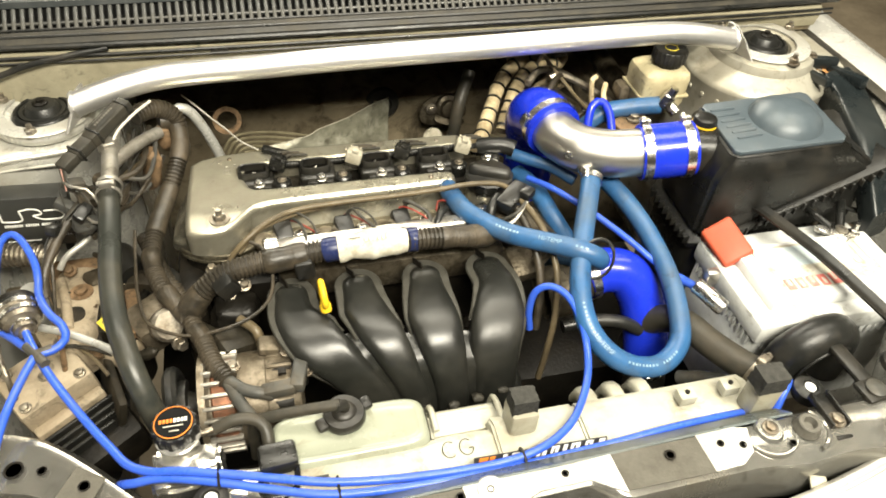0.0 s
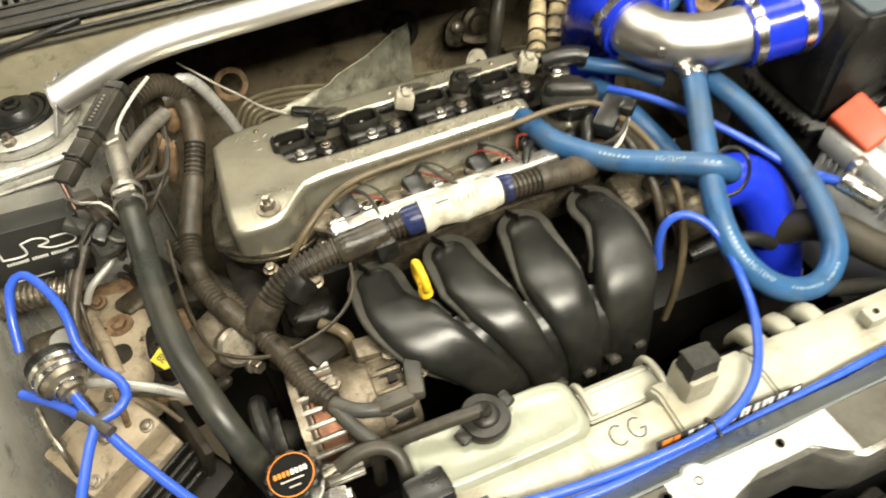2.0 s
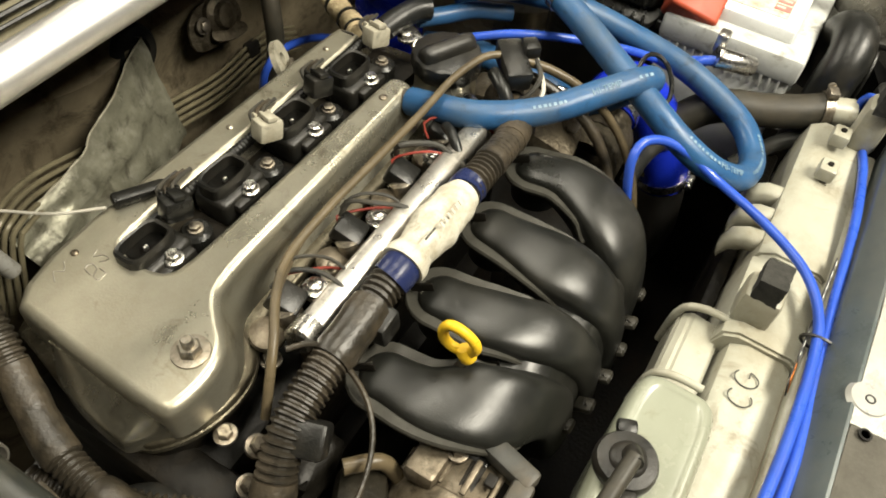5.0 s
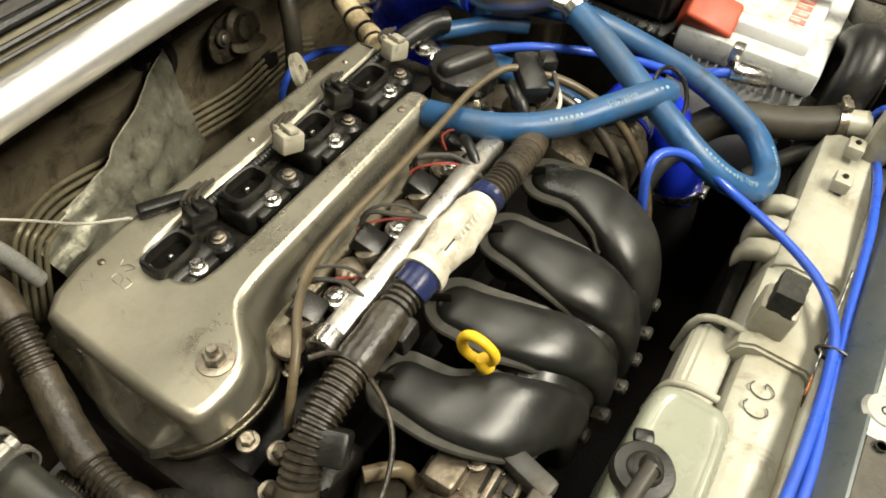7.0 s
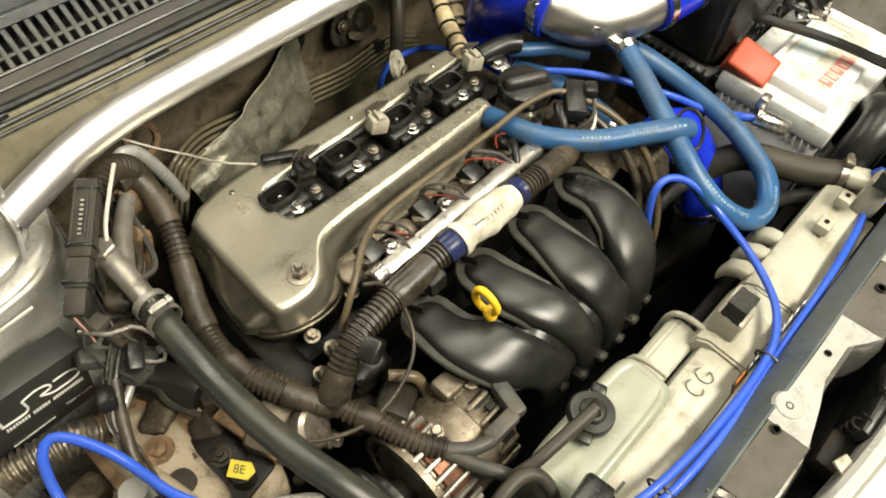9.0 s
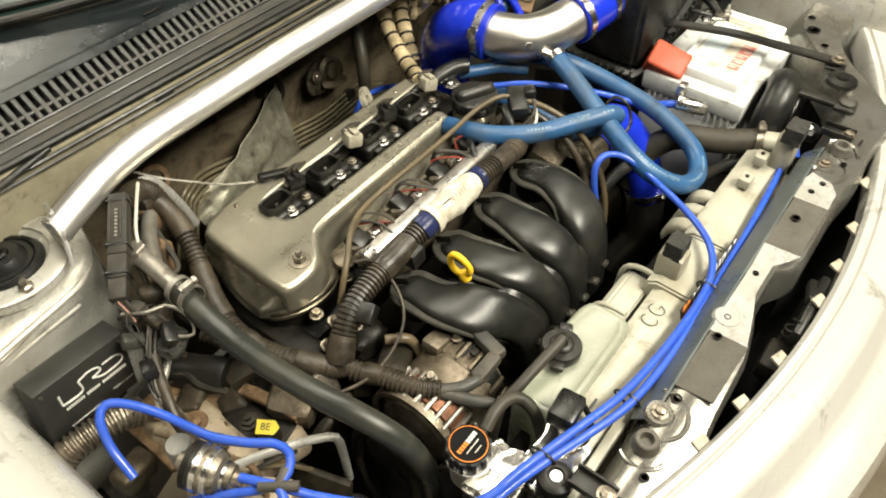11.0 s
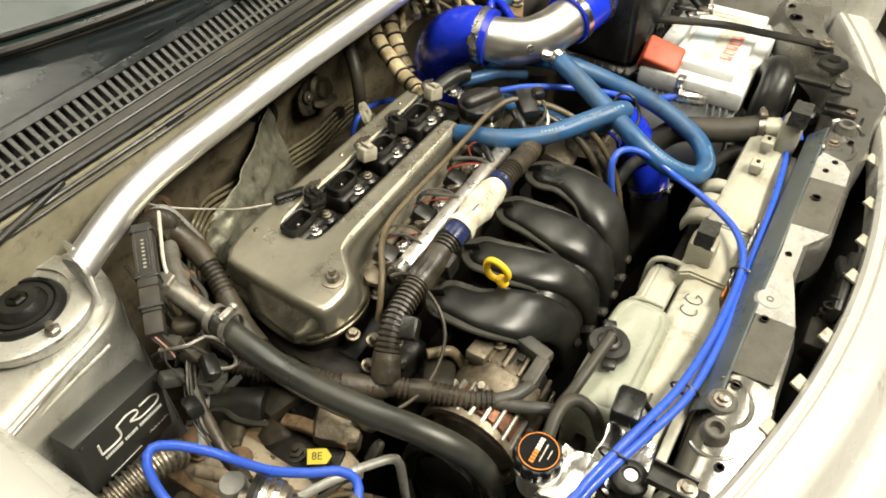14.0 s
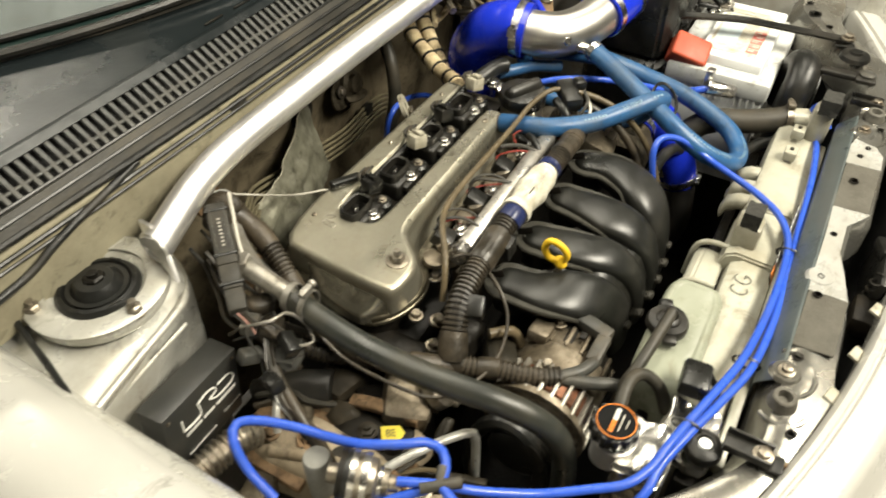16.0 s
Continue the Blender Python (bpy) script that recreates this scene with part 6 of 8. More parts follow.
part("outlet", tube([(0.452, -0.395, 0.779), (0.465, -0.425, 0.780)], 0.0165, 18), M_TANK, lrh)


def silicone_lower():
    p = thing("charge_pipe", (0.36, -0.25, 0.60), "blue silicone elbow with steel clamps by the throttle", "silicone elbow")
    el = [(0.300, -0.193, 0.772), (0.328, -0.190, 0.779), (0.360, -0.198, 0.775), (0.380, -0.217, 0.750), (0.389, -0.241, 0.712), (0.392, -0.258, 0.675), (0.396, -0.266, 0.640)]
    part("elbow", tube(el, 0.0325, 28), M_BLUESIL, p, "", 60)
    clamp_on(p, (0.307, -0.192, 0.774), (1, 0.10, 0.2), 0.0330, 0.012, turn=40)
    part("stub", tube([(0.272, -0.196, 0.765), (0.309, -0.192, 0.774)], 0.0300, 24), M_CASTALU, p)
    clamp_on(p, (0.395, -0.264, 0.650), (-0.1, 0.22, 1), 0.0332, 0.012, turn=60)
    part("steel_pipe", tube([(0.395, -0.264, 0.652), (0.402, -0.272, 0.60), (0.40, -0.275, 0.54), (0.37, -0.25, 0.47)], 0.0315, 28), M_BRUSHED, p, "bright steel pipe below", 60)


silicone_lower()


# ---- brake reservoir ----
def brake_reservoir():
    r = thing("brake_fluid_reservoir", (0.52, 0.09, 0.86), "yellowed plastic brake fluid reservoir with black screw cap", "reservoir")
    bm = loft([ring_pts((0.512, 0.088, z), (1, 0, 0), (0, 1, 0), a, b, 8, 28) for z, a, b in ((0.862, 0.034, 0.028), (0.88, 0.040, 0.033), (0.922, 0.041, 0.035), (0.932, 0.039, 0.033), (0.938, 0.027, 0.026))])
    part("body", bm, M_CREAM, r, "", 40)
    part("side_chamber", box((0.470, 0.110, 0.880), (0.030, 0.034, 0.026), 0.008), M_ALTCAST, r, "dirty neck of the reservoir")
    part("belt", box((0.512, 0.088, 0.895), (0.085, 0.073, 0.005), 0.002), M_CREAM, r)
    cap = []
    for h, b in ((0.938, 0.022), (0.9455, 0.0225), (0.946, 0.0275), (0.962, 0.0275), (0.965, 0.0255)):
        cap.append([(0.520 + (b - (0.0012 if k % 2 else 0)) * math.cos(2 * math.pi * k / 48), 0.086 + (b - (0.0012 if k % 2 else 0)) * math.sin(2 * math.pi * k / 48), h) for k in range(48)])
    part("cap", loft(cap), M_BLACK, r, "black ribbed screw cap")
    part("cap_symbol", lathe([(0.0105, 0.965), (0.0105, 0.9658), (0.0092, 0.9658), (0.0092, 0.965), (0.0105, 0.965)], (0.520, 0.086, 0), (0, 0, 1), 24), M_TAG, r)
    part("master_cylinder", tube([(0.50, 0.09, 0.845), (0.50, 0.30, 0.85)], 0.018, 18), M_CASTALU, r)


brake_reservoir()


# ---- left side of the bay: pipe, hoses, looms, box, module ----
def coolant_pipe():
    p = thing("coolant_hose", (-0.30, -0.2, 0.70), "thick black coolant hose clamped to a grey metal pipe", "coolant hose")
    part("metal_pipe", tube([(-0.317, 0.036, 0.902), (-0.316, 0.012, 0.900), (-0.316, -0.040, 0.885)], 0.0105, 16), M_DULLALU, p)
    part("branch", tube([(-0.316, 0.006, 0.896), (-0.303, 0.032, 0.893), (-0.285, 0.065, 0.888), (-0.262, 0.098, 0.880)], 0.0088, 14), M_DULLALU, p)
    part("hex_plug", join(lathe([(0.0135, 0), (0.0135, 0.014), (0.012, 0.0155), (0, 0.0155)], (-0.3175, 0.034, 0.900), (-0.05, 0.15, 1), 6)), M_DULLALU, p)
    part("hose", tube([(-0.3165, -0.022, 0.887), (-0.3170, -0.042, 0.8825), (-0.3165, -0.072, 0.872), (-0.3155, -0.11, 0.863), (-0.312, -0.165, 0.8575), (-0.305, -0.215, 0.853), (-0.295, -0.255, 0.845), (-0.284, -0.290, 0.827), (-0.274, -0.312, 0.795), (-0.266, -0.322, 0.745), (-0.262, -0.325, 0.66)], 0.0132, 22), M_HOSE, p, "", 60)
    clamp_on(p, (-0.3158, -0.028, 0.889), (0.03, -1, 0), 0.0145, 0.007, M_DULLALU, 0, False)
    clamp_on(p, (-0.3152, -0.048, 0.8888), (0.03, -1, 0), 0.0145, 0.006, M_DULLALU, 90)


coolant_pipe()
solo("grey_cable", tube([(-0.262, 0.092, 0.936), (-0.283, 0.068, 0.932), (-0.304, 0.045, 0.922), (-0.315, 0.030, 0.905)], 0.0020, 8), M_WIREGREY, "pale grey cable hanging from the strut bar", "cable")
# pale paint tone stands in for the bare tube's bright sheen
solo("aluminium_tube", tube([(-0.262, 0.125, 0.868), (-0.243, 0.145, 0.884), (-0.226, 0.150, 0.882), (-0.212, 0.152, 0.860), (-0.196, 0.152, 0.815), (-0.186, 0.152, 0.775)], 0.0078, 14), M_CLEANPAINT, "aluminium tube by the firewall, bright sheen put into its colour", "tube")


def sensor_module():
    m = thing("sensor_controller", (-0.32, 0.06, 0.82), "dusty black sensor controller with plug and printed label", "controller")
    ax = Vector((-0.068, -0.080, -0.028)).normalized()
    f = Matrix.Translation((-0.314, 0.055, 0.932)) @ frame_of(ax) @ Matrix.Diagonal((0.72, 0.72, 0.88, 1))
    part("case", moved(box((0, 0, 0), (0.029, 0.024, 0.086), 0.004), f), M_MODULE, m, "dusty grey-black case")
    part("lower_case", moved(box((0, 0, 0.058), (0.027, 0.022, 0.032), 0.003), f), M_MODULE, m)
    part("latch", moved(box((0.0, -0.013, 0.05), (0.016, 0.005, 0.02), 0.001), f), M_BLACK, m)
    part("plug", moved(box((0, 0, 0.087), (0.025, 0.020, 0.028), 0.003), f), M_MODULE, m)
    for k in (-0.032, 0.03, 0.068):
        part("band", moved(box((0, 0, k), (0.0325, 0.0265, 0.004), 0.001), f), M_BLACK, m)
    u = f.to_3x3() @ Vector((0, 0, -1))
    best = max((f.to_3x3() @ Vector(v) for v in ((1, 0, 0), (-1, 0, 0), (0, 1, 0), (0, -1, 0))), key=lambda v: v.z)
    top = f.translation + best.normalized() * (0.0116 if abs(best.normalized().dot((f.to_3x3() @ Vector((0, 1, 0))).normalized())) > 0.5 else 0.0175)
    side = best.cross(u)
    bars(top - u * 0.026, u, side, [(0.004 + k * 0.0045, 0.0058 + k * 0.0045, -0.002) for k in range(8)], M_DULLALU, "label_print", m, 0.0030)
    bars(top - u * 0.026, u, side, [(0, 0.05, -0.008), (0, 0.05, 0.006), (0.006, 0.04, -0.0055)], M_CONN, "label_frame", m, 0.0009)
    for k, col in enumerate((M_WIREBLACK, M_WIREPINK, M_TAPE, M_WIREBLACK)):
        c = f @ Vector((-0.008 + k * 0.005, 0, 0.100))
        part("wire", tube([c, c + Vector((0.002, -0.012, -0.014)), c + Vector((0.006 * k - 0.004, -0.016, -0.024))] + ([] if k == 1 else [c + Vector((0.01 * k, -0.03, -0.06))]), 0.0009 if k < 2 else 0.0016, 6), col, m)


sensor_module()


def control_box():
    b = thing("control_box", (-0.455, 0.0, 0.78), "matt black metal control box with worn white print", "control box")
    f = pose(-0.4371, 0.0107, 0.822, 1.3, 6.8, 5.3)
    part("case", moved(box((0, 0, -0.001), (0.1043, 0.030, 0.084), 0.002), f), M_CBOX, b)
    part("lid", moved(box((0, 0.0, 0.042), (0.1050, 0.0306, 0.002), 0.0008), f), M_CBOX, b, "greyer dusty top")
    for x in (-0.040, 0.040):
        part("foot", moved(box((x, 0.008, -0.056), (0.012, 0.012, 0.030), 0.002), f), M_BLACK, b)
        part("screw", moved(bolt_bm((x * 1.15, -0.015, 0.035), 0.0022, 0.0016, 1.2, (0, -1, 0)), f), M_STEEL, b)
    r = f.to_3x3()
    u, v, n = r @ Vector((1, 0, 0)), r @ Vector((0, 0, 1)), r @ Vector((0, -1, 0))
    o = f.translation + n * 0.0150

    def stroke(pts, w):
        part("white_mark", tube([o + u * a + v * c for a, c in pts], w, 6, 0.0012), M_INK, b)
    stroke([(-0.0309, 0.0212), (-0.0300, 0.0075), (-0.0278, 0.0052), (-0.0074, 0.0056), (-0.0079, 0.0222)], 0.0013)
    stroke([(-0.0079, 0.0222), (0.0046, 0.0248), (0.0145, 0.0219), (0.0173, 0.0155), (0.0069, 0.0128)], 0.0012)
    stroke([(0.0069, 0.0128), (0.0173, 0.0064), (0.0300, 0.0054), (0.0411, 0.0069), (0.0440, 0.0135), (0.0363, 0.0202), (0.0207, 0.0208)], 0.0012)
    bars(o - v * 0.0045 - u * 0.0285, u, v, [(k * 0.00273, k * 0.00273 + 0.0020, 0) for k in range(27) if k not in (8, 15)], M_INK, "white_print", b, 0.0036)
    bars(o - v * 0.0310 - u * 0.030, u, v, [(k * 0.0027, k * 0.0027 + 0.0022, 0) for k in range(15)], M_INK, "small_print", b, 0.0014)
    m = Matrix.Translation(o + u * 0.0365 - v * 0.0240 + n * 0.0005) @ Matrix((u, v, n)).transposed().to_4x4()
    words("Made in U.S.A.", 0.0046, m, M_INK, b, "small_lettering")


control_box()


def loom(name, pts, r, label, mats=(M_LOOM,), bands=()):
    t = thing(name, pts[len(pts) // 2], label, "wiring loom")
    part("conduit", tube(pts, r, 14, ribs=r * 0.17, pitch=0.0056), mats[0], t, "", 25)
    sp = spline(pts, 0.004)
    for a, b in bands:
        seg = sp[int(a * (len(sp) - 1)):max(int(a * (len(sp) - 1)) + 3, int(b * (len(sp) - 1)))]
        part("tape", tube(seg, lambda f: r * (1.03 + 0.045 * ((f * len(seg) * 0.26 + 0.3 * math.sin(f * 9)) % 1.0)), 14, wob=0.12, smooth=False), M_TAPE, t, "wound black cloth tape")
    return t


main = loom("engine_loom", [(-0.236, -0.170, 0.786), (-0.215, -0.160, 0.808), (-0.188, -0.152, 0.826), (-0.150, -0.148, 0.834), (-0.105, -0.147, 0.838), (-0.06, -0.146, 0.842), (0.0, -0.148, 0.846), (0.06, -0.149, 0.845), (0.12, -0.148, 0.840), (0.150, -0.146, 0.834)], 0.0150, "dusty corrugated engine loom across the runners, white label", bands=((0.0, 0.10), (0.30, 0.44), (0.87, 1.0)))
part("label_wrap", tube([(-0.040, -0.1468, 0.8435), (-0.02, -0.1475, 0.8448), (0.01, -0.1482, 0.8462), (0.034, -0.1486, 0.8462), (0.050, -0.1488, 0.8455)], lambda f: 0.0190 + 0.0012 * math.sin(f * 17) - 0.002 * (abs(f - 0.5) * 2) ** 4, 28, 0.0025, wob=0.28), M_PAPER, main, "crinkled white paper label")
for c0, c1 in (((-0.056, -0.1462, 0.8422), (-0.040, -0.1468, 0.8435)), ((0.050, -0.1488, 0.8455), (0.066, -0.1489, 0.8448))):
    part("blue_tape", tube([c0, ((c0[0] + c1[0]) / 2, -0.1475, 0.8445), c1], 0.0162, 16), mat("dark_blue_tape", (0.014, 0.02, 0.065), None, 0.32), main, "dark blue tape")
bars((-0.006, -0.1615, 0.8655), (1, 0, 0), (0, 0.75, 0.66), [(k * 0.0055, k * 0.0055 + 0.0024, 0) for k in range(6)], M_WIREGREY, "label_print", main, 0.005)
bars((-0.030, -0.1640, 0.8625), (1, 0, 0), (0, 0.75, 0.66), [(0.004, 0.018, 0.008)], M_CONN, "label_smudge", main, 0.0016)
part("end_boot", tube([(0.140, -0.147, 0.836), (0.165, -0.140, 0.832), (0.19, -0.125, 0.83), (0.205, -0.10, 0.826)], 0.0165, 14, wob=0.12), M_TAPE, main)
part("clip_holder", box((-0.085, -0.150, 0.828), (0.024, 0.036, 0.028), 0.004, (0, -8, 0)), M_BLACK, main)
part("clip_holder", box((-0.185, -0.165, 0.822), (0.026, 0.03, 0.026), 0.004, (0, -30, 20)), M_BLACK, main)
loom("side_loom", [(-0.262, 0.118, 0.885), (-0.242, 0.122, 0.880), (-0.236, 0.095, 0.860), (-0.245, 0.060, 0.842), (-0.262, 0.020, 0.818), (-0.278, -0.025, 0.801), (-0.282, -0.075, 0.795), (-0.270, -0.120, 0.790), (-0.250, -0.155, 0.784), (-0.234, -0.175, 0.778)], 0.0124, "thick dusty corrugated loom beside the chain cover", bands=((0.0, 0.25), (0.36, 0.58), (0.66, 0.76), (0.86, 1.0)))
loom("front_loom", [(-0.236, -0.165, 0.785), (-0.230, -0.190, 0.781), (-0.219, -0.215, 0.781), (-0.206, -0.256, 0.780), (-0.190, -0.282, 0.778)], 0.0120, "dusty corrugated loom leading to the alternator", bands=((0.0, 0.2), (0.28, 0.5)))
for pts in ([(-0.192, -0.280, 0.779), (-0.172, -0.298, 0.778), (-0.152, -0.305, 0.776), (-0.142, -0.305, 0.770)], [(-0.192, -0.282, 0.776), (-0.180, -0.310, 0.774), (-0.168, -0.332, 0.772), (-0.160, -0.345, 0.765)]):
    solo("cable_sleeve", tube(pts, 0.0075, 12), M_CONN, "smooth grey cable sleeve leaving the loom", "cable sleeve", "grey cable sleeves")
boot = thing("alternator_boot", (-0.13, -0.30, 0.76), "angular grey rubber boot on the alternator terminal", "boot")
part("sleeve", box((-0.134, -0.3035, 0.777), (0.040, 0.017, 0.016), 0.004, (0, -8, -2)), M_CONN, boot)
part("elbow", box((-0.108, -0.288, 0.780), (0.018, 0.046, 0.017), 0.004, (0, 0, -14)), M_CONN, boot)


def alternator():
    a = thing("alternator", (-0.17, -0.27, 0.62), "dirty cast alternator with slotted ends and copper windings", "alternator")
    c = (-0.165, -0.268, 0.720)
    prof = [(0.020, -0.062), (0.050, -0.060), (0.060, -0.050), (0.062, -0.018), (0.064, -0.016), (0.064, 0.016), (0.062, 0.018), (0.060, 0.045), (0.050, 0.056), (0.022, 0.060), (0, 0.060)]
    part("housing", lathe([(r * 0.90, h) for r, h in prof], c, (1, 0, 0), 40), M_ALTCAST, a)
    part("winding", lathe([(0.0555, -0.048), (0.0575, -0.046), (0.0575, -0.022), (0.0555, -0.020)], c, (1, 0, 0), 40), M_COPPER, a, "copper winding behind the slots")
    for k in range(26):
        ang = 2 * math.pi * k / 26
        f = Matrix.Translation(c) @ Matrix.Rotation(ang, 4, "X")
        part("fin", moved(box((-0.037, 0, 0.0590), (0.042, 0.0050, 0.0085), 0.0020), f), M_DULLALU, a)
    for k in range(18):
        ang = 2 * math.pi * k / 18
        f = Matrix.Translation(c) @ Matrix.Rotation(ang, 4, "X")
        part("fin", moved(box((0.034, 0, 0.0555), (0.030, 0.0050, 0.005), 0.0015), f), M_ALTCAST, a)
    for k in range(14):
        f = Matrix.Translation(c) @ Matrix.Rotation(2 * math.pi * k / 14, 4, "X")
        part("slot", moved(box((0.034, 0, 0.0520), (0.026, 0.012, 0.006), 0.001), f), M_DARK, a)
    part("end_ring", lathe([(0.056, -0.062), (0.0625, -0.062), (0.0625, -0.054), (0.056, -0.054)], c, (1, 0, 0), 40), M_ALTCAST, a)
    part("slot_dark", join(box((-0.128, -0.300, 0.7805), (0.010, 0.008, 0.006), 0.001), box((-0.128, -0.282, 0.7815), (0.010, 0.008, 0.006), 0.001)), M_DARK, a)
    part("mount_ear", box((-0.13, -0.235, 0.772), (0.05, 0.026, 0.018), 0.005, (0, 10, 0)), M_ALTCAST, a)
    for x, y, z in ((-0.185, -0.262, 0.777), (-0.12, -0.25, 0.776), (-0.10, -0.28, 0.770)):
        part("bolt", bolt_bm((x, y, z), 0.006, 0.010), M_STEEL, a)
    part("regulator", box((-0.108, -0.252, 0.752), (0.02, 0.045, 0.04), 0.004), M_BLACK, a)
    part("pulley", lathe([(0.03, -0.105), (0.034, -0.104), (0.031, -0.10), (0.034, -0.096), (0.031, -0.092), (0.034, -0.088), (0.034, -0.08), (0.02, -0.079), (0.012, -0.06)], c, (1, 0, 0), 40), M_BLACK, a, "black grooved pulley")


alternator()
solo("drive_belt", tube([(-0.262, -0.255 + 0.045 * math.cos(t), 0.66 + 0.10 * math.sin(t)) for t in np.linspace(0, 6.2832, 40)], 0.009, 8, smooth=False), M_RUBBER, "black ribbed drive belt at the engine's end", "belt")


def engine_mount():
    m = thing("engine_mount", (-0.335, -0.14, 0.55), "dusty engine mount with through bolt and yellow tag", "engine mount")
    part("dome", lathe([(0.038, 0.62), (0.040, 0.72), (0.037, 0.740), (0.028, 0.749), (0.016, 0.753), (0, 0.754)], (-0.347, -0.118, 0), (0, 0, 1), 36), M_DARK, m, "black oily rubber dome")
    part("bracket", slab([(-0.372, -0.170), (-0.350, -0.176), (-0.312, -0.168), (-0.290, -0.150), (-0.268, -0.12), (-0.285, -0.085), (-0.33, -0.070), (-0.36, -0.080), (-0.388, -0.12)], 0.728, 0.7445, 0.005, 3), M_DARK, m)
    part("rib", tube([(-0.300, -0.150, 0.7445), (-0.310, -0.110, 0.747), (-0.300, -0.085, 0.745)], 0.006, 8), M_DARK, m)
    part("lower_block", box((-0.338, -0.160, 0.727), (0.070, 0.050, 0.030), 0.010, (0, 0, -16), 3), M_BEIGE, m, "dusty tan casting below the bracket")
    part("bolt", join(bolt_bm((-0.342, -0.126, 0.753), 0.0085, 0.008, 1.35), lathe([(0.004, 0.760), (0.004, 0.766), (0, 0.767)], (-0.342, -0.126, 0), (0, 0, 1), 10)), M_MOUNT, m)
    part("arm", loft([ring_pts((x, y, z), (0.98, 0.18, 0), (0, 0, 1), 0.008, 0.006, 4, 14) for x, y, z in ((-0.318, -0.088, 0.752), (-0.314, -0.108, 0.757), (-0.308, -0.140, 0.757), (-0.302, -0.166, 0.752))]), M_RUST, m, "rusty tan mount arm")
    tag = pose(-0.338, -0.156, 0.769, 14, 8, -52) @ Matrix.Scale(0.66, 4)
    part("tag", moved(slab([(-0.018, -0.012), (0.012, -0.012), (0.020, 0.0), (0.012, 0.012), (-0.018, 0.012)], 0, 0.0012), tag), M_TAG, m, "yellow paper tag")
    words("8E", 0.017, tag @ pose(-0.003, 0, 0.0014), M_BLACKINK, m, "tag_lettering")
    part("tag_post", lathe([(0.012, 0.745), (0.012, 0.7665), (0, 0.7665)], (-0.338, -0.156, 0), (0, 0, 1), 16), M_DARK, m)


engine_mount()


def pump():
    p = thing("steering_pump", (-0.285, -0.14, 0.60), "dirty bare metal pump body under the coolant hose", "pump")
    part("body", moved(box((0, 0, 0), (0.075, 0.055, 0.06), 0.012), pose(-0.278, -0.135, 0.742, 10, -12, 25)), M_ALTCAST, p)
    part("cap", lathe([(0.022, 0), (0.022, 0.012), (0.018, 0.016), (0, 0.016)], (-0.268, -0.165, 0.762), (0.4, -0.6, 0.6), 24), M_STEEL, p)
    part("fitting", join(bolt_bm((-0.255, -0.182, 0.745), 0.008, 0.014, 1.3, (0.5, -0.8, 0.2))), M_STEEL, p)
    part("hose", tube([(-0.26, -0.13, 0.76), (-0.26, -0.08, 0.76), (-0.29, -0.05, 0.74), (-0.31, -0.05, 0.66)], 0.010, 12), M_RUBBER, p)


pump()


# ---- boost plumbing at the wing: valve, tee, blue lines ----
TEE = (-0.390, -0.243, 0.830)


def boost_valve():
    v = thing("boost_valve", (-0.415, -0.18, 0.77), "bare metal vacuum valve with banded ends", "valve")
    ax = (0.35, -0.85, -0.1)
    c = (-0.418, -0.178, 0.826)
    part("body", lathe([(0.009, -0.032), (0.010, -0.022), (0.021, -0.020), (0.023, -0.016), (0.023, 0.004), (0.021, 0.008), (0.020, 0.012), (0.013, 0.016), (0.0125, 0.024), (0.008, 0.025), (0.007, 0.034)], c, ax, 32), M_STEEL, v, "dirty bare metal valve body")
    for h, b in ((-0.0185, 0.0225), (-0.008, 0.0232), (0.003, 0.0230), (0.0155, 0.0135)):
        part("band", lathe([(b, h - 0.003), (b + 0.0012, h - 0.0028), (b + 0.0012, h + 0.0028), (b, h + 0.003)], c, ax, 32), M_CHROME if h > -0.01 else M_DARK, v)
    part("black_sleeve", lathe([(0.0236, -0.0155), (0.0240, -0.015), (0.0240, -0.0115), (0.0236, -0.011)], c, ax, 32), M_RUBBER, v)
    part("stem", lathe([(0.006, 0.70), (0.006, 0.81), (0, 0.81)], (c[0], c[1], 0), (0, 0, 1), 12), M_STEEL, v)
    part("plastic_tee", join(tube([(TEE[0] - 0.012, TEE[1] + 0.014, TEE[2]), (TEE[0] + 0.012, TEE[1] - 0.016, TEE[2])], 0.0055, 12, smooth=False), tube([TEE, (TEE[0] + 0.016, TEE[1] + 0.006, TEE[2])], 0.0052, 12, smooth=False)), M_CONN, v, "grey plastic tee")
    k = (-0.418, -0.124, 0)
    part("grey_knob", lathe([(0.0135, 0.755), (0.0135, 0.813), (0.012, 0.816), (0, 0.816)], k, (0, 0, 1), 24), M_KNOB, v, "pale grey rubber capped knob")


boost_valve()
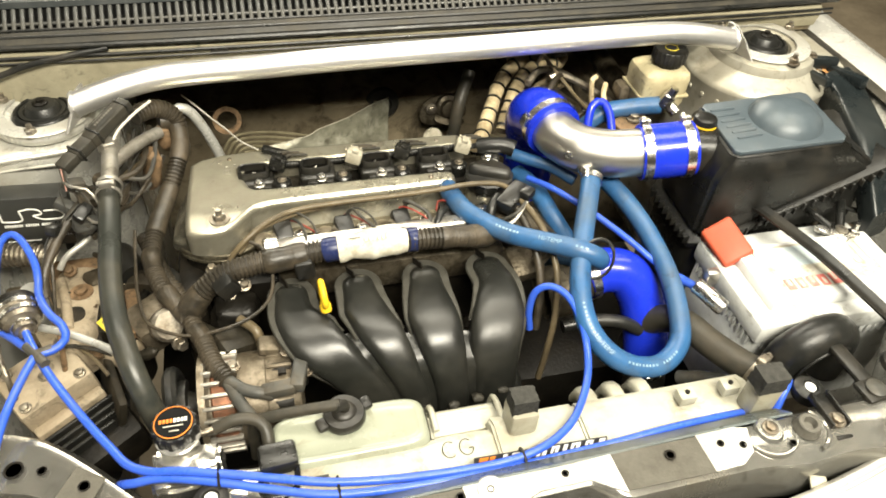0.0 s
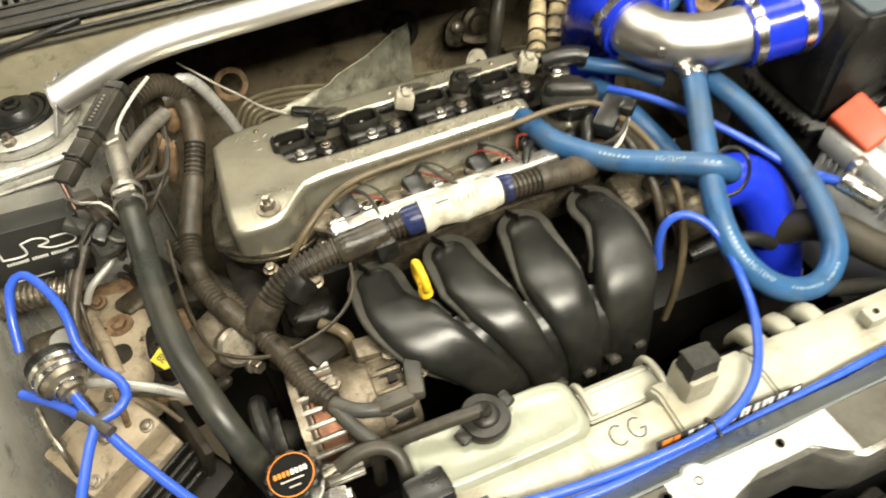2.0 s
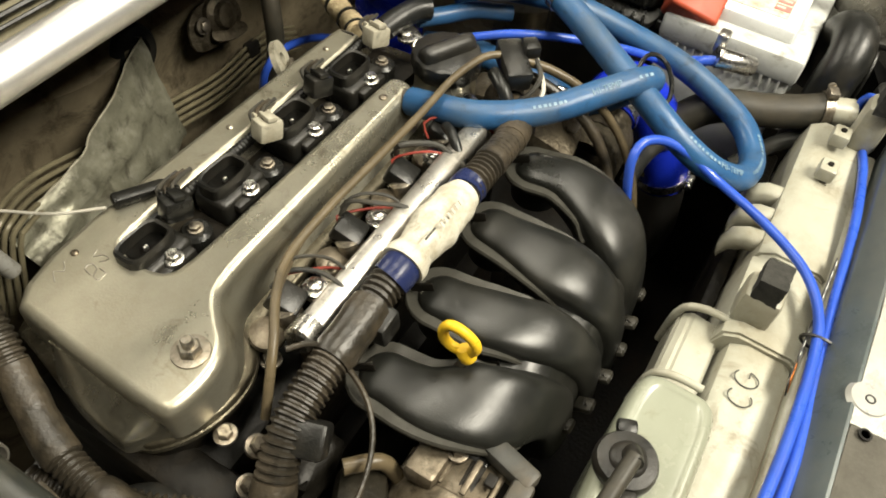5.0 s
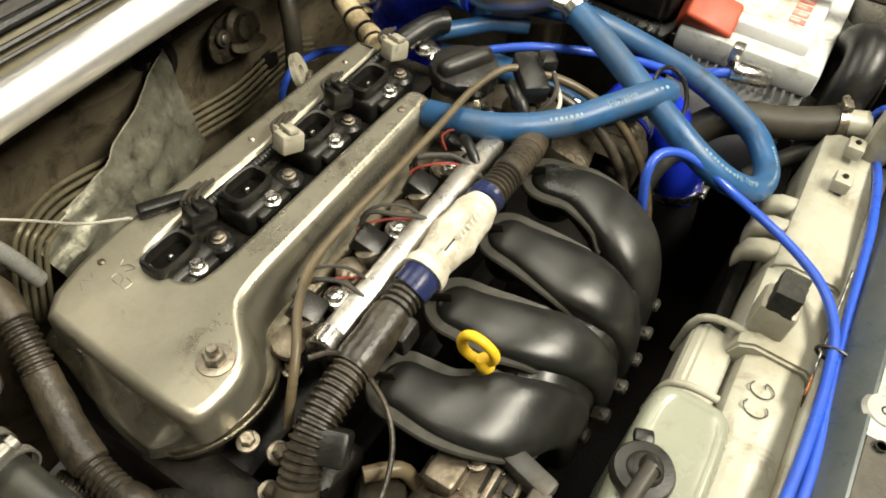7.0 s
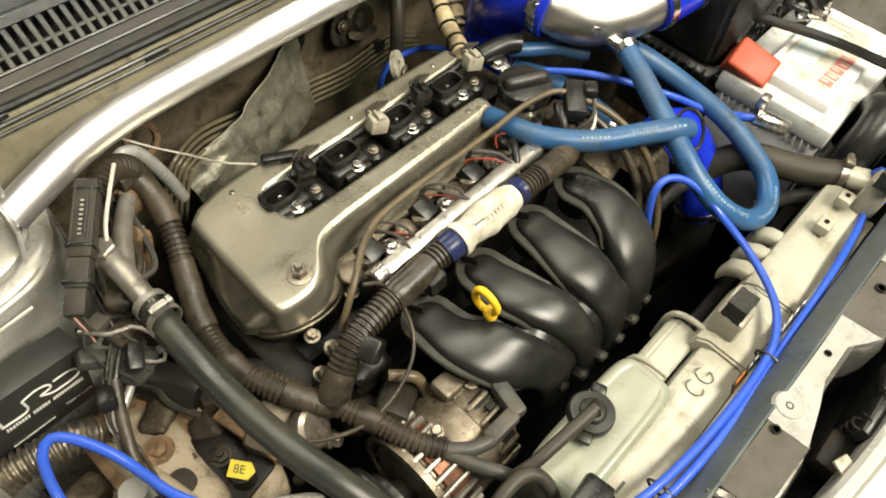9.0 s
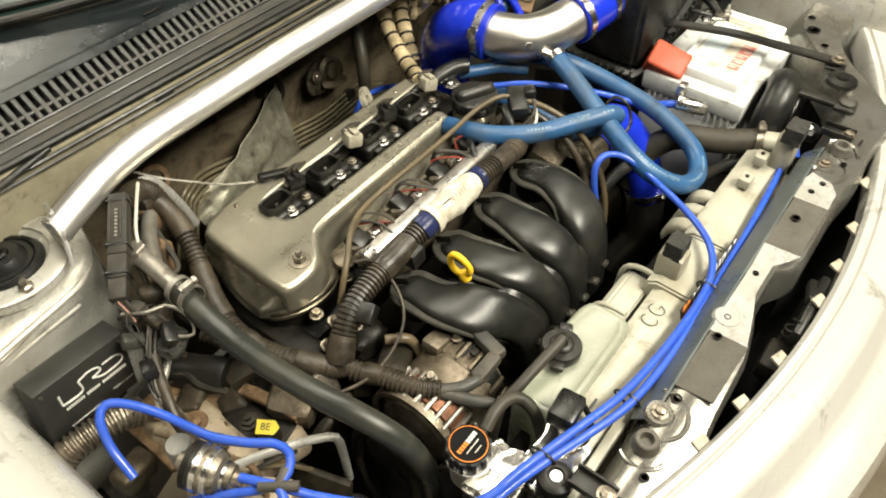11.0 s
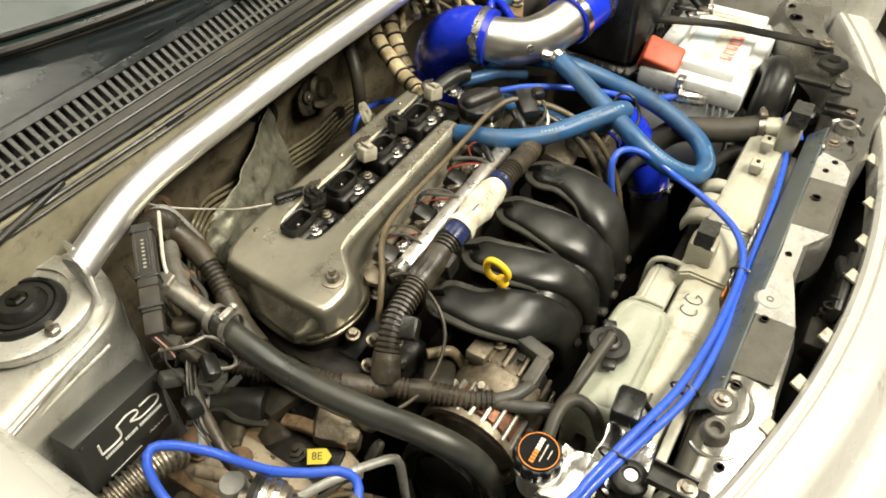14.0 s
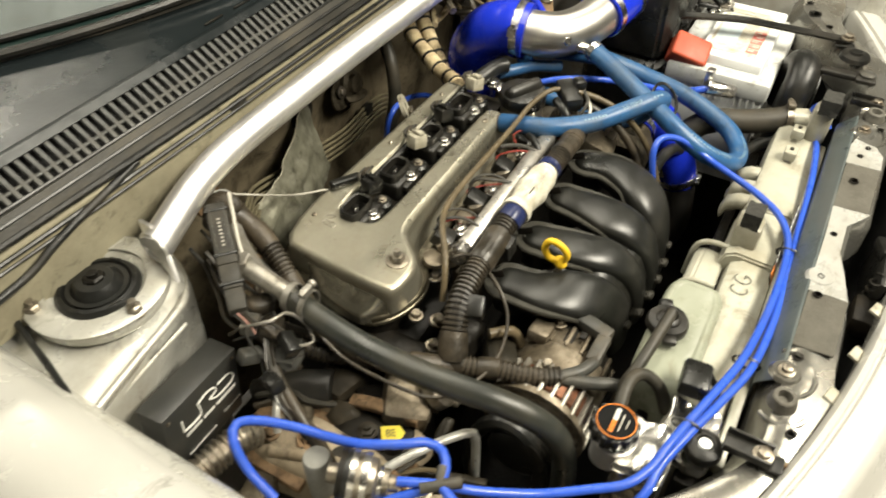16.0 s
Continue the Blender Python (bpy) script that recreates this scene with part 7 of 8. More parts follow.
for pts, lab in (([TEE, (-0.374, -0.240, 0.829), (-0.361, -0.229, 0.832), (-0.364, -0.213, 0.838), (-0.380, -0.194, 0.842), (-0.396, -0.160, 0.838), (-0.403, -0.128, 0.834), (-0.411, -0.098, 0.837), (-0.426, -0.068, 0.845), (-0.440, -0.054, 0.848), (-0.453, -0.060, 0.843), (-0.462, -0.080, 0.822), (-0.465, -0.11, 0.80)], "bright blue vacuum hose winding past the grey knob"),
                 ([TEE, (-0.402, -0.275, 0.826), (-0.415, -0.32, 0.818), (-0.425, -0.37, 0.80), (-0.43, -0.42, 0.78)], "bright blue vacuum hose dropping behind the corner bracket"),
                 ([(-0.406, -0.208, 0.829), (-0.398, -0.226, 0.830), TEE], "short blue vacuum hose between valve and tee"),
                 ([TEE, (-0.408, -0.222, 0.822), (-0.432, -0.195, 0.815), (-0.46, -0.17, 0.81)], "bright blue vacuum hose leading to the wing")):
    solo("vacuum_hose", tube(pts, VAC_R, 12), M_BLUEVAC, lab, "hose", "blue vacuum hoses")
solo("silver_brake_pipe", tube([(-0.43, -0.160, 0.790), (-0.40, -0.176, 0.798), (-0.375, -0.190, 0.801), (-0.340, -0.210, 0.798), (-0.320, -0.224, 0.796), (-0.311, -0.231, 0.793), (-0.307, -0.237, 0.782), (-0.306, -0.239, 0.70)], 0.0048, 12), M_CLEANPAINT, "pale bent metal pipe beside the engine mount", "pipe")
solo("ribbed_duct", tube([(-0.500, -0.020, 0.776), (-0.486, -0.021, 0.784), (-0.458, -0.0255, 0.787), (-0.430, -0.031, 0.786), (-0.412, -0.034, 0.776)], 0.0165, 18, ribs=0.0030, pitch=0.0066), M_STEEL, "grey ribbed steel duct under the control box", "duct")


def beige_unit():
    u = thing("hydraulic_unit", (-0.41, -0.21, 0.55), "dusty beige hydraulic block with bolts and a black ringed motor", "hydraulic unit")
    at = pose(-0.413, -0.203, 0.718, 4, -6, 33)
    part("block", moved(box((0, 0, 0), (0.092, 0.078, 0.06), 0.006), at), M_BEIGE, u, "dusty beige metal block")
    for x, y in ((-0.034, -0.028), (0.034, -0.030), (0.036, 0.026), (-0.030, 0.028), (0.002, -0.004)):
        part("bolt", moved(bolt_bm((x, y, 0.0302), 0.005, 0.006), at), M_STEEL, u)
    part("step", moved(box((0.0, -0.046, -0.012), (0.088, 0.016, 0.028), 0.004), at), M_BEIGE, u)
    for k in range(4):
        part("fin", moved(box((0, -0.058 - 0.011 * k, -0.030), (0.10 - 0.012 * k, 0.005, 0.05), 0.0015), at), M_BLACK, u)
    part("motor", moved(box((0, -0.08, -0.05), (0.11, 0.075, 0.06), 0.012), at), M_DARK, u, "black motor housing")
    for k, (w, z) in enumerate(((0.104, -0.040), (0.096, -0.052))):
        part("motor_band", moved(box((0.002, -0.070 - 0.020 * k, z), (w, 0.012, 0.050), 0.004), at), M_MOUNT, u)
    part("pipe", tube([(-0.388, -0.205, 0.745), (-0.384, -0.196, 0.775), (-0.385, -0.180, 0.792), (-0.40, -0.145, 0.785)], 0.0035, 10), M_RUST, u)
    part("pipe", tube([(-0.440, -0.235, 0.745), (-0.440, -0.225, 0.778), (-0.448, -0.205, 0.785), (-0.46, -0.17, 0.778)], 0.0035, 10), M_STEEL, u)
    part("bracket", box((-0.345, -0.215, 0.69), (0.010, 0.10, 0.09), 0.003, (0, 14, 18)), M_MOUNT, u, "dark dirt-caked bracket")


beige_unit()


def side_brackets_left():
    """Dusty beige brackets and castings low on the wing side."""
    b = thing("gearbox_bracket", (-0.37, -0.09, 0.60), "dusty brown metal bracket below the pipes", "bracket")
    part("plate", slab([(-0.43, -0.10), (-0.34, -0.095), (-0.335, -0.04), (-0.36, 0.0), (-0.43, 0.0)], 0.735, 0.745, 0.003), M_RUST, b)
    part("casting", box((-0.36, -0.055, 0.70), (0.09, 0.08, 0.05), 0.014, (0, 14, 20)), M_BEIGE, b, "beige dusty casting")
    part("round_boss", lathe([(0.028, 0.70), (0.028, 0.752), (0.022, 0.758), (0, 0.758)], (-0.41, -0.14, 0), (0, 0, 1), 28), M_BEIGE, b)
    part("dark_cylinder", lathe([(0.022, -0.035), (0.024, -0.03), (0.024, 0.03), (0.022, 0.035), (0, 0.035)], (-0.33, -0.03, 0.745), (0.4, -0.8, 0.1), 24), M_BLACK, b)
    part("bolt", bolt_bm((-0.36, -0.045, 0.745), 0.007, 0.008), M_STEEL, b)


side_brackets_left()


def rat_nest():
    """Loose wires and plugs between module and control box, each its own thing."""
    rnd = random.Random(4)
    anchor = [Vector((-0.368, 0.012, 0.862)), Vector((-0.345, -0.012, 0.870)), Vector((-0.372, -0.035, 0.858)), Vector((-0.392, -0.07, 0.845)), Vector((-0.402, -0.105, 0.815)), Vector((-0.408, -0.135, 0.765))]
    for k in range(4):
        off = [Vector((rnd.uniform(-0.009, 0.009), rnd.uniform(-0.007, 0.007), rnd.uniform(-0.010, 0.008))) for _ in anchor]
        n0, n1 = 0, 6
        pts = [a + o for a, o in zip(anchor, off)][n0:n1]
        solo("loose_wire", tube(pts, rnd.choice((0.0012, 0.0016, 0.0022)), 6), rnd.choice((M_WIREBLACK, M_WIREBLACK, M_TAPE, M_RUBBER)), "thin dark loose wire near the control box", "wire", "loose wires by the control box")
    solo("white_wire_loop", tube([(-0.374, -0.012, 0.893), (-0.3576, -0.0369, 0.900), (-0.341, -0.040, 0.897), (-0.331, -0.047, 0.884), (-0.328, -0.056, 0.868), (-0.334, -0.064, 0.860), (-0.345, -0.056, 0.860), (-0.352, -0.046, 0.862)], 0.0019, 8), M_DULLALU, "looped pale shielded wire on the hose clamp", "wire")
    for c, rot, m in (((-0.362, -0.012, 0.885), (10, 20, 30), M_CONN), ((-0.352, -0.048, 0.866), (30, -10, 60), M_BLACK), ((-0.378, -0.020, 0.858), (0, 30, -20), M_CONN), ((-0.388, -0.055, 0.850), (0, 20, 70), M_BLACK)):
        p = solo("wire_plug", box(c, (0.026, 0.015, 0.014), 0.003, rot), m, "small dusty wire plug among loose wires", "plug", "wire plugs by the control box")
    solo("taped_cable", tube([(-0.375, -0.045, 0.850), (-0.390, -0.075, 0.838), (-0.402, -0.105, 0.822), (-0.405, -0.125, 0.80)], 0.006, 10, wob=0.15), M_TAPE, "taped dark cable bundle dropping under the blue hose", "cable")
    solo("thin_pipe", tube([(-0.333, -0.012, 0.825), (-0.345, -0.020, 0.816), (-0.368, -0.036, 0.805), (-0.391, -0.050, 0.796), (-0.402, -0.058, 0.782)], 0.0042, 10), M_CLEANPAINT, "pale metal pipe beside the cable bundle", "pipe")


rat_nest()
solo("thin_grey_wire", tube([(-0.150, -0.122, 0.85), (-0.134, -0.134, 0.846), (-0.126, -0.152, 0.825), (-0.133, -0.178, 0.802), (-0.160, -0.200, 0.793), (-0.205, -0.212, 0.790), (-0.245, -0.205, 0.784), (-0.285, -0.176, 0.782), (-0.298, -0.130, 0.79), (-0.302, -0.075, 0.80), (-0.300, -0.04, 0.82)], 0.0022, 8), M_TAPE, "thin dark wire dangling past the loom", "wire")
solo("sensor_stub", tube([(-0.175, -0.185, 0.776), (-0.155, -0.205, 0.772), (-0.150, -0.22, 0.745)], 0.0065, 10), M_BROWNTUBE, "tan plastic sensor stub by the alternator", "sensor")
solo("bracket_lump", box((-0.185, -0.205, 0.752), (0.055, 0.04, 0.035), 0.01, (10, 20, 30)), M_MOUNT, "dusty brown bracket behind the alternator", "bracket")


# ---- between cover and loom: rail, injectors, wires ----
def fuel_rail():
    r = thing("fuel_rail", (0.02, -0.1, 0.79), "bright bare metal fuel rail with injectors", "fuel rail")
    part("rail", box((0.012, -0.1150, 0.829), (0.262, 0.021, 0.021), 0.005, (0, -1.0, 0.6), 3), M_RAIL, r)
    part("rail_end", lathe([(0.0125, 0), (0.0125, 0.016), (0.0105, 0.018), (0, 0.018)], (-0.117, -0.1165, 0.832), (-1, -0.1, 0.1), 20), M_CHROME, r)
    for x in (-0.085, 0.0, 0.09):
        part("bracket", box((x, -0.0995, 0.822), (0.020, 0.020, 0.008), 0.003), M_STEEL, r)
        part("bolt", bolt_bm((x, -0.096, 0.826), 0.0068, 0.008), M_CHROME, r)
    for x in (-0.112, -0.030, 0.050, 0.118):
        inj = part("injector", lathe([(0.009, 0), (0.009, 0.016), (0.0115, 0.017), (0.0115, 0.034), (0.008, 0.036), (0, 0.036)], (x, -0.100, 0.794), (0, 0.35, 0.9), 16), M_STEEL, r)
        part("plug", box((x + 0.006, -0.084, 0.826), (0.024, 0.026, 0.018), 0.003, (25, 0, 10)), M_BLACK, inj)
        part("seat", lathe([(0.012, 0.0), (0.014, 0.003), (0.014, 0.010), (0.010, 0.012), (0, 0.012)], (x - 0.020, -0.084, 0.806), (0, -0.2, 1), 18), M_ALTCAST, inj, "stained tan insulator")
    part("pipe", tube([(0.138, -0.112, 0.828), (0.155, -0.104, 0.832), (0.172, -0.088, 0.832), (0.18, -0.07, 0.824)], 0.0075, 12), M_CHROME, r)


fuel_rail()
rnd = random.Random(9)
for k, x in enumerate((-0.10, -0.025, 0.055, 0.112)):
    for j, m in enumerate((M_WIRERED, M_WIREBLACK)):
        a = Vector((x + 0.004 + rnd.uniform(-0.005, 0.005), -0.074 + rnd.uniform(-0.004, 0.004), 0.828))
        lift = rnd.uniform(0.006, 0.022)
        solo("injector_wire", tube([a + Vector((0.004 * j - 0.004, -0.004, 0)), a + Vector((0.004 * j, 0.004, lift * 0.7)), a + Vector((0.012 + 0.006 * j, -0.006, lift + 0.004 * j)), a + Vector((0.03 + 0.005 * j, -0.024, lift * 0.8)), a + Vector((0.036, -0.045, 0.006 - 0.004 * j)), a + Vector((0.030 + rnd.uniform(-0.008, 0.012), -0.056, -0.004))], (0.0012, 0.0015, 0.0019, 0.0011)[j], 7), m, "thin looped injector wire between cover and loom", "wire", "injector wires")
solo("black_conduit", tube([(0.118, -0.092, 0.842), (0.108, -0.104, 0.846), (0.098, -0.118, 0.836), (0.092, -0.128, 0.825)], 0.005, 10), M_RUBBER, "short black conduit over the fuel rail", "conduit")
solo("brown_hose", tube([(-0.186, -0.128, 0.812), (-0.170, -0.122, 0.835), (-0.148, -0.110, 0.850), (-0.120, -0.090, 0.855), (-0.085, -0.075, 0.855), (-0.03, -0.072, 0.857), (0.04, -0.074, 0.860), (0.10, -0.076, 0.864), (0.15, -0.078, 0.870), (0.19, -0.088, 0.874), (0.208, -0.102, 0.872)], 0.0037, 10), M_BROWNTUBE, "brown plastic tube along the valve cover", "tube")
solo("brown_hose", tube([(-0.165, -0.118, 0.828), (-0.140, -0.102, 0.846), (-0.105, -0.082, 0.847), (-0.05, -0.068, 0.848), (0.02, -0.066, 0.850), (0.08, -0.068, 0.853)], 0.0022, 8), M_BROWNTUBE, "thin brown wire beside the tube", "wire")
solo("brown_hose", tube([(0.214, -0.120, 0.870), (0.228, -0.150, 0.860), (0.240, -0.185, 0.840), (0.243, -0.220, 0.810), (0.236, -0.25, 0.77), (0.226, -0.268, 0.72), (0.222, -0.27, 0.66)], 0.0046, 10), M_BROWNTUBE, "brown plastic tube dropping beside the manifold", "tube")
solo("brown_hose", tube([(0.205, -0.118, 0.862), (0.215, -0.150, 0.850), (0.222, -0.19, 0.825), (0.222, -0.22, 0.79), (0.214, -0.245, 0.74)], 0.0058, 10), M_TAPE, "taped black wire dropping beside the manifold", "wire")


def vacuum_switch():
    s = thing("vacuum_switch", (0.204, -0.112, 0.84), "black plastic vacuum valve with plugs at the cover's end", "vacuum valve")
    part("body", box((0.207, -0.112, 0.866), (0.052, 0.026, 0.022), 0.004, (0, -6, 42)), M_BLACK, s)
    part("plug", box((0.224, -0.120, 0.878), (0.02, 0.016, 0.014), 0.003, (0, 0, 42)), M_BLACK, s)
    part("bracket", box((0.20, -0.115, 0.83), (0.012, 0.03, 0.06), 0.003, (0, 0, 42)), M_STEEL, s)
    part("wire", tube([(0.224, -0.125, 0.872), (0.205, -0.142, 0.866), (0.188, -0.138, 0.852), (0.182, -0.12, 0.835)], 0.0026, 8), M_WIREBLACK, s)
    part("wire", tube([(0.222, -0.128, 0.872), (0.198, -0.150, 0.858), (0.17, -0.150, 0.845)], 0.0022, 8), M_WIREGREY, s)
    part("hose", tube([(0.19, -0.10, 0.862), (0.176, -0.118, 0.86), (0.172, -0.13, 0.845), (0.18, -0.14, 0.83)], 0.0065, 10), M_RUBBER, s)


vacuum_switch()


def water_outlet():
    w = thing("water_outlet", (0.24, -0.1, 0.70), "dirty cast water outlet and sensors at the head's end", "water outlet")
    part("casting", box((0.245, -0.10, 0.775), (0.06, 0.09, 0.06), 0.014, (0, 8, 12)), M_CASTALU, w)
    part("flange", box((0.215, -0.165, 0.79), (0.05, 0.05, 0.03), 0.008, (20, 0, 10)), M_CASTALU, w)
    part("sensor", lathe([(0.010, 0), (0.010, 0.022), (0.007, 0.026), (0.007, 0.036), (0, 0.036)], (0.232, -0.175, 0.80), (0.3, -0.2, 0.9), 6), M_STEEL, w)
    part("sensor", lathe([(0.009, 0), (0.009, 0.016), (0.006, 0.02), (0, 0.02)], (0.252, -0.15, 0.803), (0.5, 0.1, 0.9), 6), M_CHROME, w)
    part("hose", tube([(0.255, -0.245, 0.735), (0.30, -0.245, 0.738), (0.34, -0.252, 0.735), (0.37, -0.26, 0.72)], 0.0095, 12), M_RUBBER, w)
    part("throttle_body", lathe([(0.036, -0.03), (0.038, -0.025), (0.038, 0.025), (0.036, 0.03)], (0.268, -0.195, 0.755), (1, 0.05, 0.10), 28), M_CASTALU, w)


water_outlet()


# ---- coil plugs ----
def coil_plug(x, y, z, m, rz, name_label):
    p = thing("coil_plug", (x, y, z - 0.012), name_label, "plug", "coil plugs")
    f = pose(x, y, z, -8, 14, rz)
    part("shell", moved(box((0, 0, 0), (0.023, 0.018, 0.019), 0.003), f), m, p)
    part("latch", moved(box((0.0, -0.002, 0.012), (0.010, 0.014, 0.005), 0.0015), f), m, p)
    for k in range(3):
        part("rib", moved(box((-0.007 + 0.007 * k, 0.009, 0.004), (0.003, 0.006, 0.016), 0.001), f), m, p)
    for k, w in enumerate((M_WIREBLACK, M_TAPE, M_WIREBLACK)):
        a = f @ Vector((-0.006 + 0.006 * k, 0.010, 0))
        part("wire", tube([a, a + Vector((0.006, 0.010, 0.002)), a + Vector((0.02, 0.018, -0.004)), a + Vector((0.035, 0.021, -0.008))], 0.002, 6), w, p)


for x, m, l in ((-0.092, M_BLACK, "dark coil plug pulled off beside its coil"), (0.0165, M_WCONN, "pale dusty coil plug lying beside its coil"), (0.088, M_BLACK, "dark coil plug lying beside its coil"), (0.181, M_WCONN, "pale dusty coil plug at the end of the row")):
    coil_plug(x - 0.010, 0.022, 0.862, m, -18, l)
solo("coil_loom", tube([(-0.125, 0.043, 0.842), (-0.05, 0.0455, 0.838), (0.05, 0.0455, 0.838), (0.15, 0.0455, 0.840), (0.19, 0.040, 0.846), (0.225, 0.034, 0.853)], 0.0045, 8), M_RUBBER, "black wire loom along the coil well", "wiring loom")
solo("loom_boot", tube([(0.198, 0.030, 0.852), (0.215, 0.024, 0.857), (0.236, 0.018, 0.858), (0.250, 0.010, 0.856)], 0.0125, 14), M_RUBBER, "black rubber loom boot at the head's corner", "boot")
PLUG = (-0.102, 0.063, 0.852)
solo("black_plug", box(PLUG, (0.044, 0.012, 0.010), 0.003, (0, 8, -22)), M_BLACK, "black plastic plug on the end of the white wire", "plug")
solo("white_wire", tube([(-0.232, 0.186, 0.885), (-0.214, 0.180, 0.868), (-0.195, 0.165, 0.855), (-0.172, 0.140, 0.847), (-0.152, 0.104, 0.848), (-0.128, 0.072, 0.853)], 0.0013, 8), M_WIREGREY, "thin white wire sagging onto the valve cover", "wire")

# ---- firewall side ----
sheet_rows = []
TL, TIP, BR, BL = Vector((-0.158, 0.206, 0.750)), Vector((0.111, 0.306, 0.766)), Vector((0.102, 0.262, 0.660)), Vector((-0.15, 0.170, 0.685))
for i in range(33):
    f = i / 32
    row = []
    for j in range(19):
        g = j / 18
        p = TL.lerp(TIP, f).lerp(BL.lerp(BR, f), g)
        p += Vector((0, -0.012 * math.sin(f * 3.1), 0.014 * math.sin(f * 2.4 + g) - 0.02 * f * (1 - f) * 2)) + Vector((0, 1, 0)) * 0.009 * noise.noise(Vector((f * 4, g * 4, 0))) + Vector((0, 1, 0.3)) * 0.003 * noise.noise(Vector((f * 13, g * 9, 5)))
        row.append(p)
    sheet_rows.append(row)
scrap = solo("scrap_sheet", sheet(sheet_rows, 0.0012), M_SHEET, "bent cloudy dirty metal sheet against the firewall", "metal sheet")
part("bright_edge", tube([r[0] for r in sheet_rows], 0.0011, 6, smooth=False), M_WCONN, scrap, "bright cut edge")
for k in range(5):
    d = 0.0085 * k
    solo("brake_line", tube([(-0.215 + d, 0.180, 0.700), (-0.185 + d * 0.8, 0.186, 0.775 - d * 0.5), (-0.160 + d * 0.5, 0.190, 0.800 - d), (-0.10, 0.236 - d * 0.3, 0.768 - d), (0.0, 0.272 - d * 0.3, 0.720 - d), (0.116, 0.290 - d * 0.3, 0.687 - d), (0.20, 0.296 - d * 0.3, 0.672 - d), (0.296, 0.299 - d * 0.3, 0.678 - d), (0.36, 0.299 - d * 0.3, 0.655 - d)], 0.0027, 8), M_LINE, "thin painted metal brake line clipped along the firewall", "pipe", "brake lines on the firewall")
solo("line_clip", box((0.27, 0.298, 0.658), (0.022, 0.014, 0.045), 0.003), M_BLACK, "black plastic clip holding the brake lines", "clip")
solo("line_clip", box((-0.145, 0.290, 0.648), (0.045, 0.014, 0.014), 0.003, (0, -50, 0)), M_MODULE, "dusty clip holding the brake lines", "clip")


def firewall_bracket():
    b = thing("firewall_bracket", (0.20, 0.31, 0.74), "dusty pressed metal bracket bolted to the firewall", "bracket")
    part("plate", moved(slab(rounded([(-0.050, -0.036), (0.040, -0.030), (0.048, 0.0), (0.020, 0.026), (-0.040, 0.020)], 2), 0, 0.005, 0.002), pose(0.215, 0.302, 0.748, 75, 0, 0)), M_CASTALU, b)
    part("boss", lathe([(0.026, 0.0), (0.024, 0.010), (0.017, 0.014), (0.015, 0.022), (0.009, 0.024), (0, 0.024)], (0.222, 0.303, 0.748), (0.1, -1, 0.25), 28), M_CASTALU, b)
    part("tab", moved(slab(rounded([(-0.030, -0.010), (0.030, -0.012), (0.034, 0.008), (-0.026, 0.012)], 2), 0, 0.004, 0.001), pose(0.222, 0.286, 0.728, 40, 12, 0)), M_CASTALU, b)
    part("bolt", bolt_bm((0.19, 0.292, 0.752), 0.007, 0.008, 1.5, (0, -1, 0.3)), M_STEEL, b)
    part("grommet", lathe([(0.03, 0), (0.032, 0.004), (0.028, 0.01), (0.018, 0.012), (0.016, 0.006), (0, 0.006)], (0.10, 0.316, 0.76), (0, -1, 0.15), 28), M_RUBBER, b)


firewall_bracket()
solo("lifting_eye", lathe([(0.0075, -0.003), (0.021, -0.003), (0.021, 0.003), (0.0075, 0.003), (0.0075, -0.003)], (0.155, 0.138, 0.792), (0.5, -0.75, 0.35), 28), M_WCONN, "pale metal lifting eye behind the cover", "lifting eye")
part("stem", box((0.158, 0.132, 0.765), (0.02, 0.006, 0.05), 0.002, (10, 0, 30)), M_STEEL, bpy.data.objects["lifting_eye"])
solo("vacuum_hose", tube([(0.160, 0.182, 0.69), (0.164, 0.181, 0.725), (0.174, 0.180, 0.748), (0.198, 0.180, 0.758), (0.24, 0.18, 0.750), (0.28, 0.178, 0.733), (0.31, 0.17, 0.715)], VAC_R, 12), M_BLUEVAC, "bright blue vacuum hose behind the valve cover", "hose", "blue vacuum hoses")
solo("vacuum_hose", tube([(0.376, -0.005, 0.82), (0.374, 0.026, 0.866), (0.384, 0.046, 0.897), (0.401, 0.048, 0.901), (0.411, 0.033, 0.884), (0.411, 0.005, 0.85)], 0.0065, 12), M_BLUESIL, "dark blue vacuum loop over the steel pipe", "hose", "blue vacuum hoses")
solo("vacuum_hose", tube([(0.262, -0.030, 0.83), (0.29, -0.075, 0.838), (0.33, -0.125, 0.83), (0.37, -0.175, 0.815), (0.40, -0.215, 0.80), (0.425, -0.25, 0.80)], VAC_R, 12), M_BLUEVAC, "bright blue vacuum hose crossing under the pipe", "hose", "blue vacuum hoses")
solo("push_on_hose", tube([(0.245, 0.02, 0.842), (0.27, 0.0, 0.842), (0.30, -0.02, 0.84), (0.33, -0.05, 0.832)], 0.0095, 12), M_BLUEHOSE, "thin blue rubber hose from the loom boot", "hose", "blue rubber hoses")


solo("rear_pipe", tube([(0.20, 0.20, 0.70), (0.205, 0.19, 0.76), (0.215, 0.20, 0.82), (0.24, 0.235, 0.86)], 0.011, 12), M_DUSTYHOSE, "dusty rubber pipe rising by the firewall", "pipe")


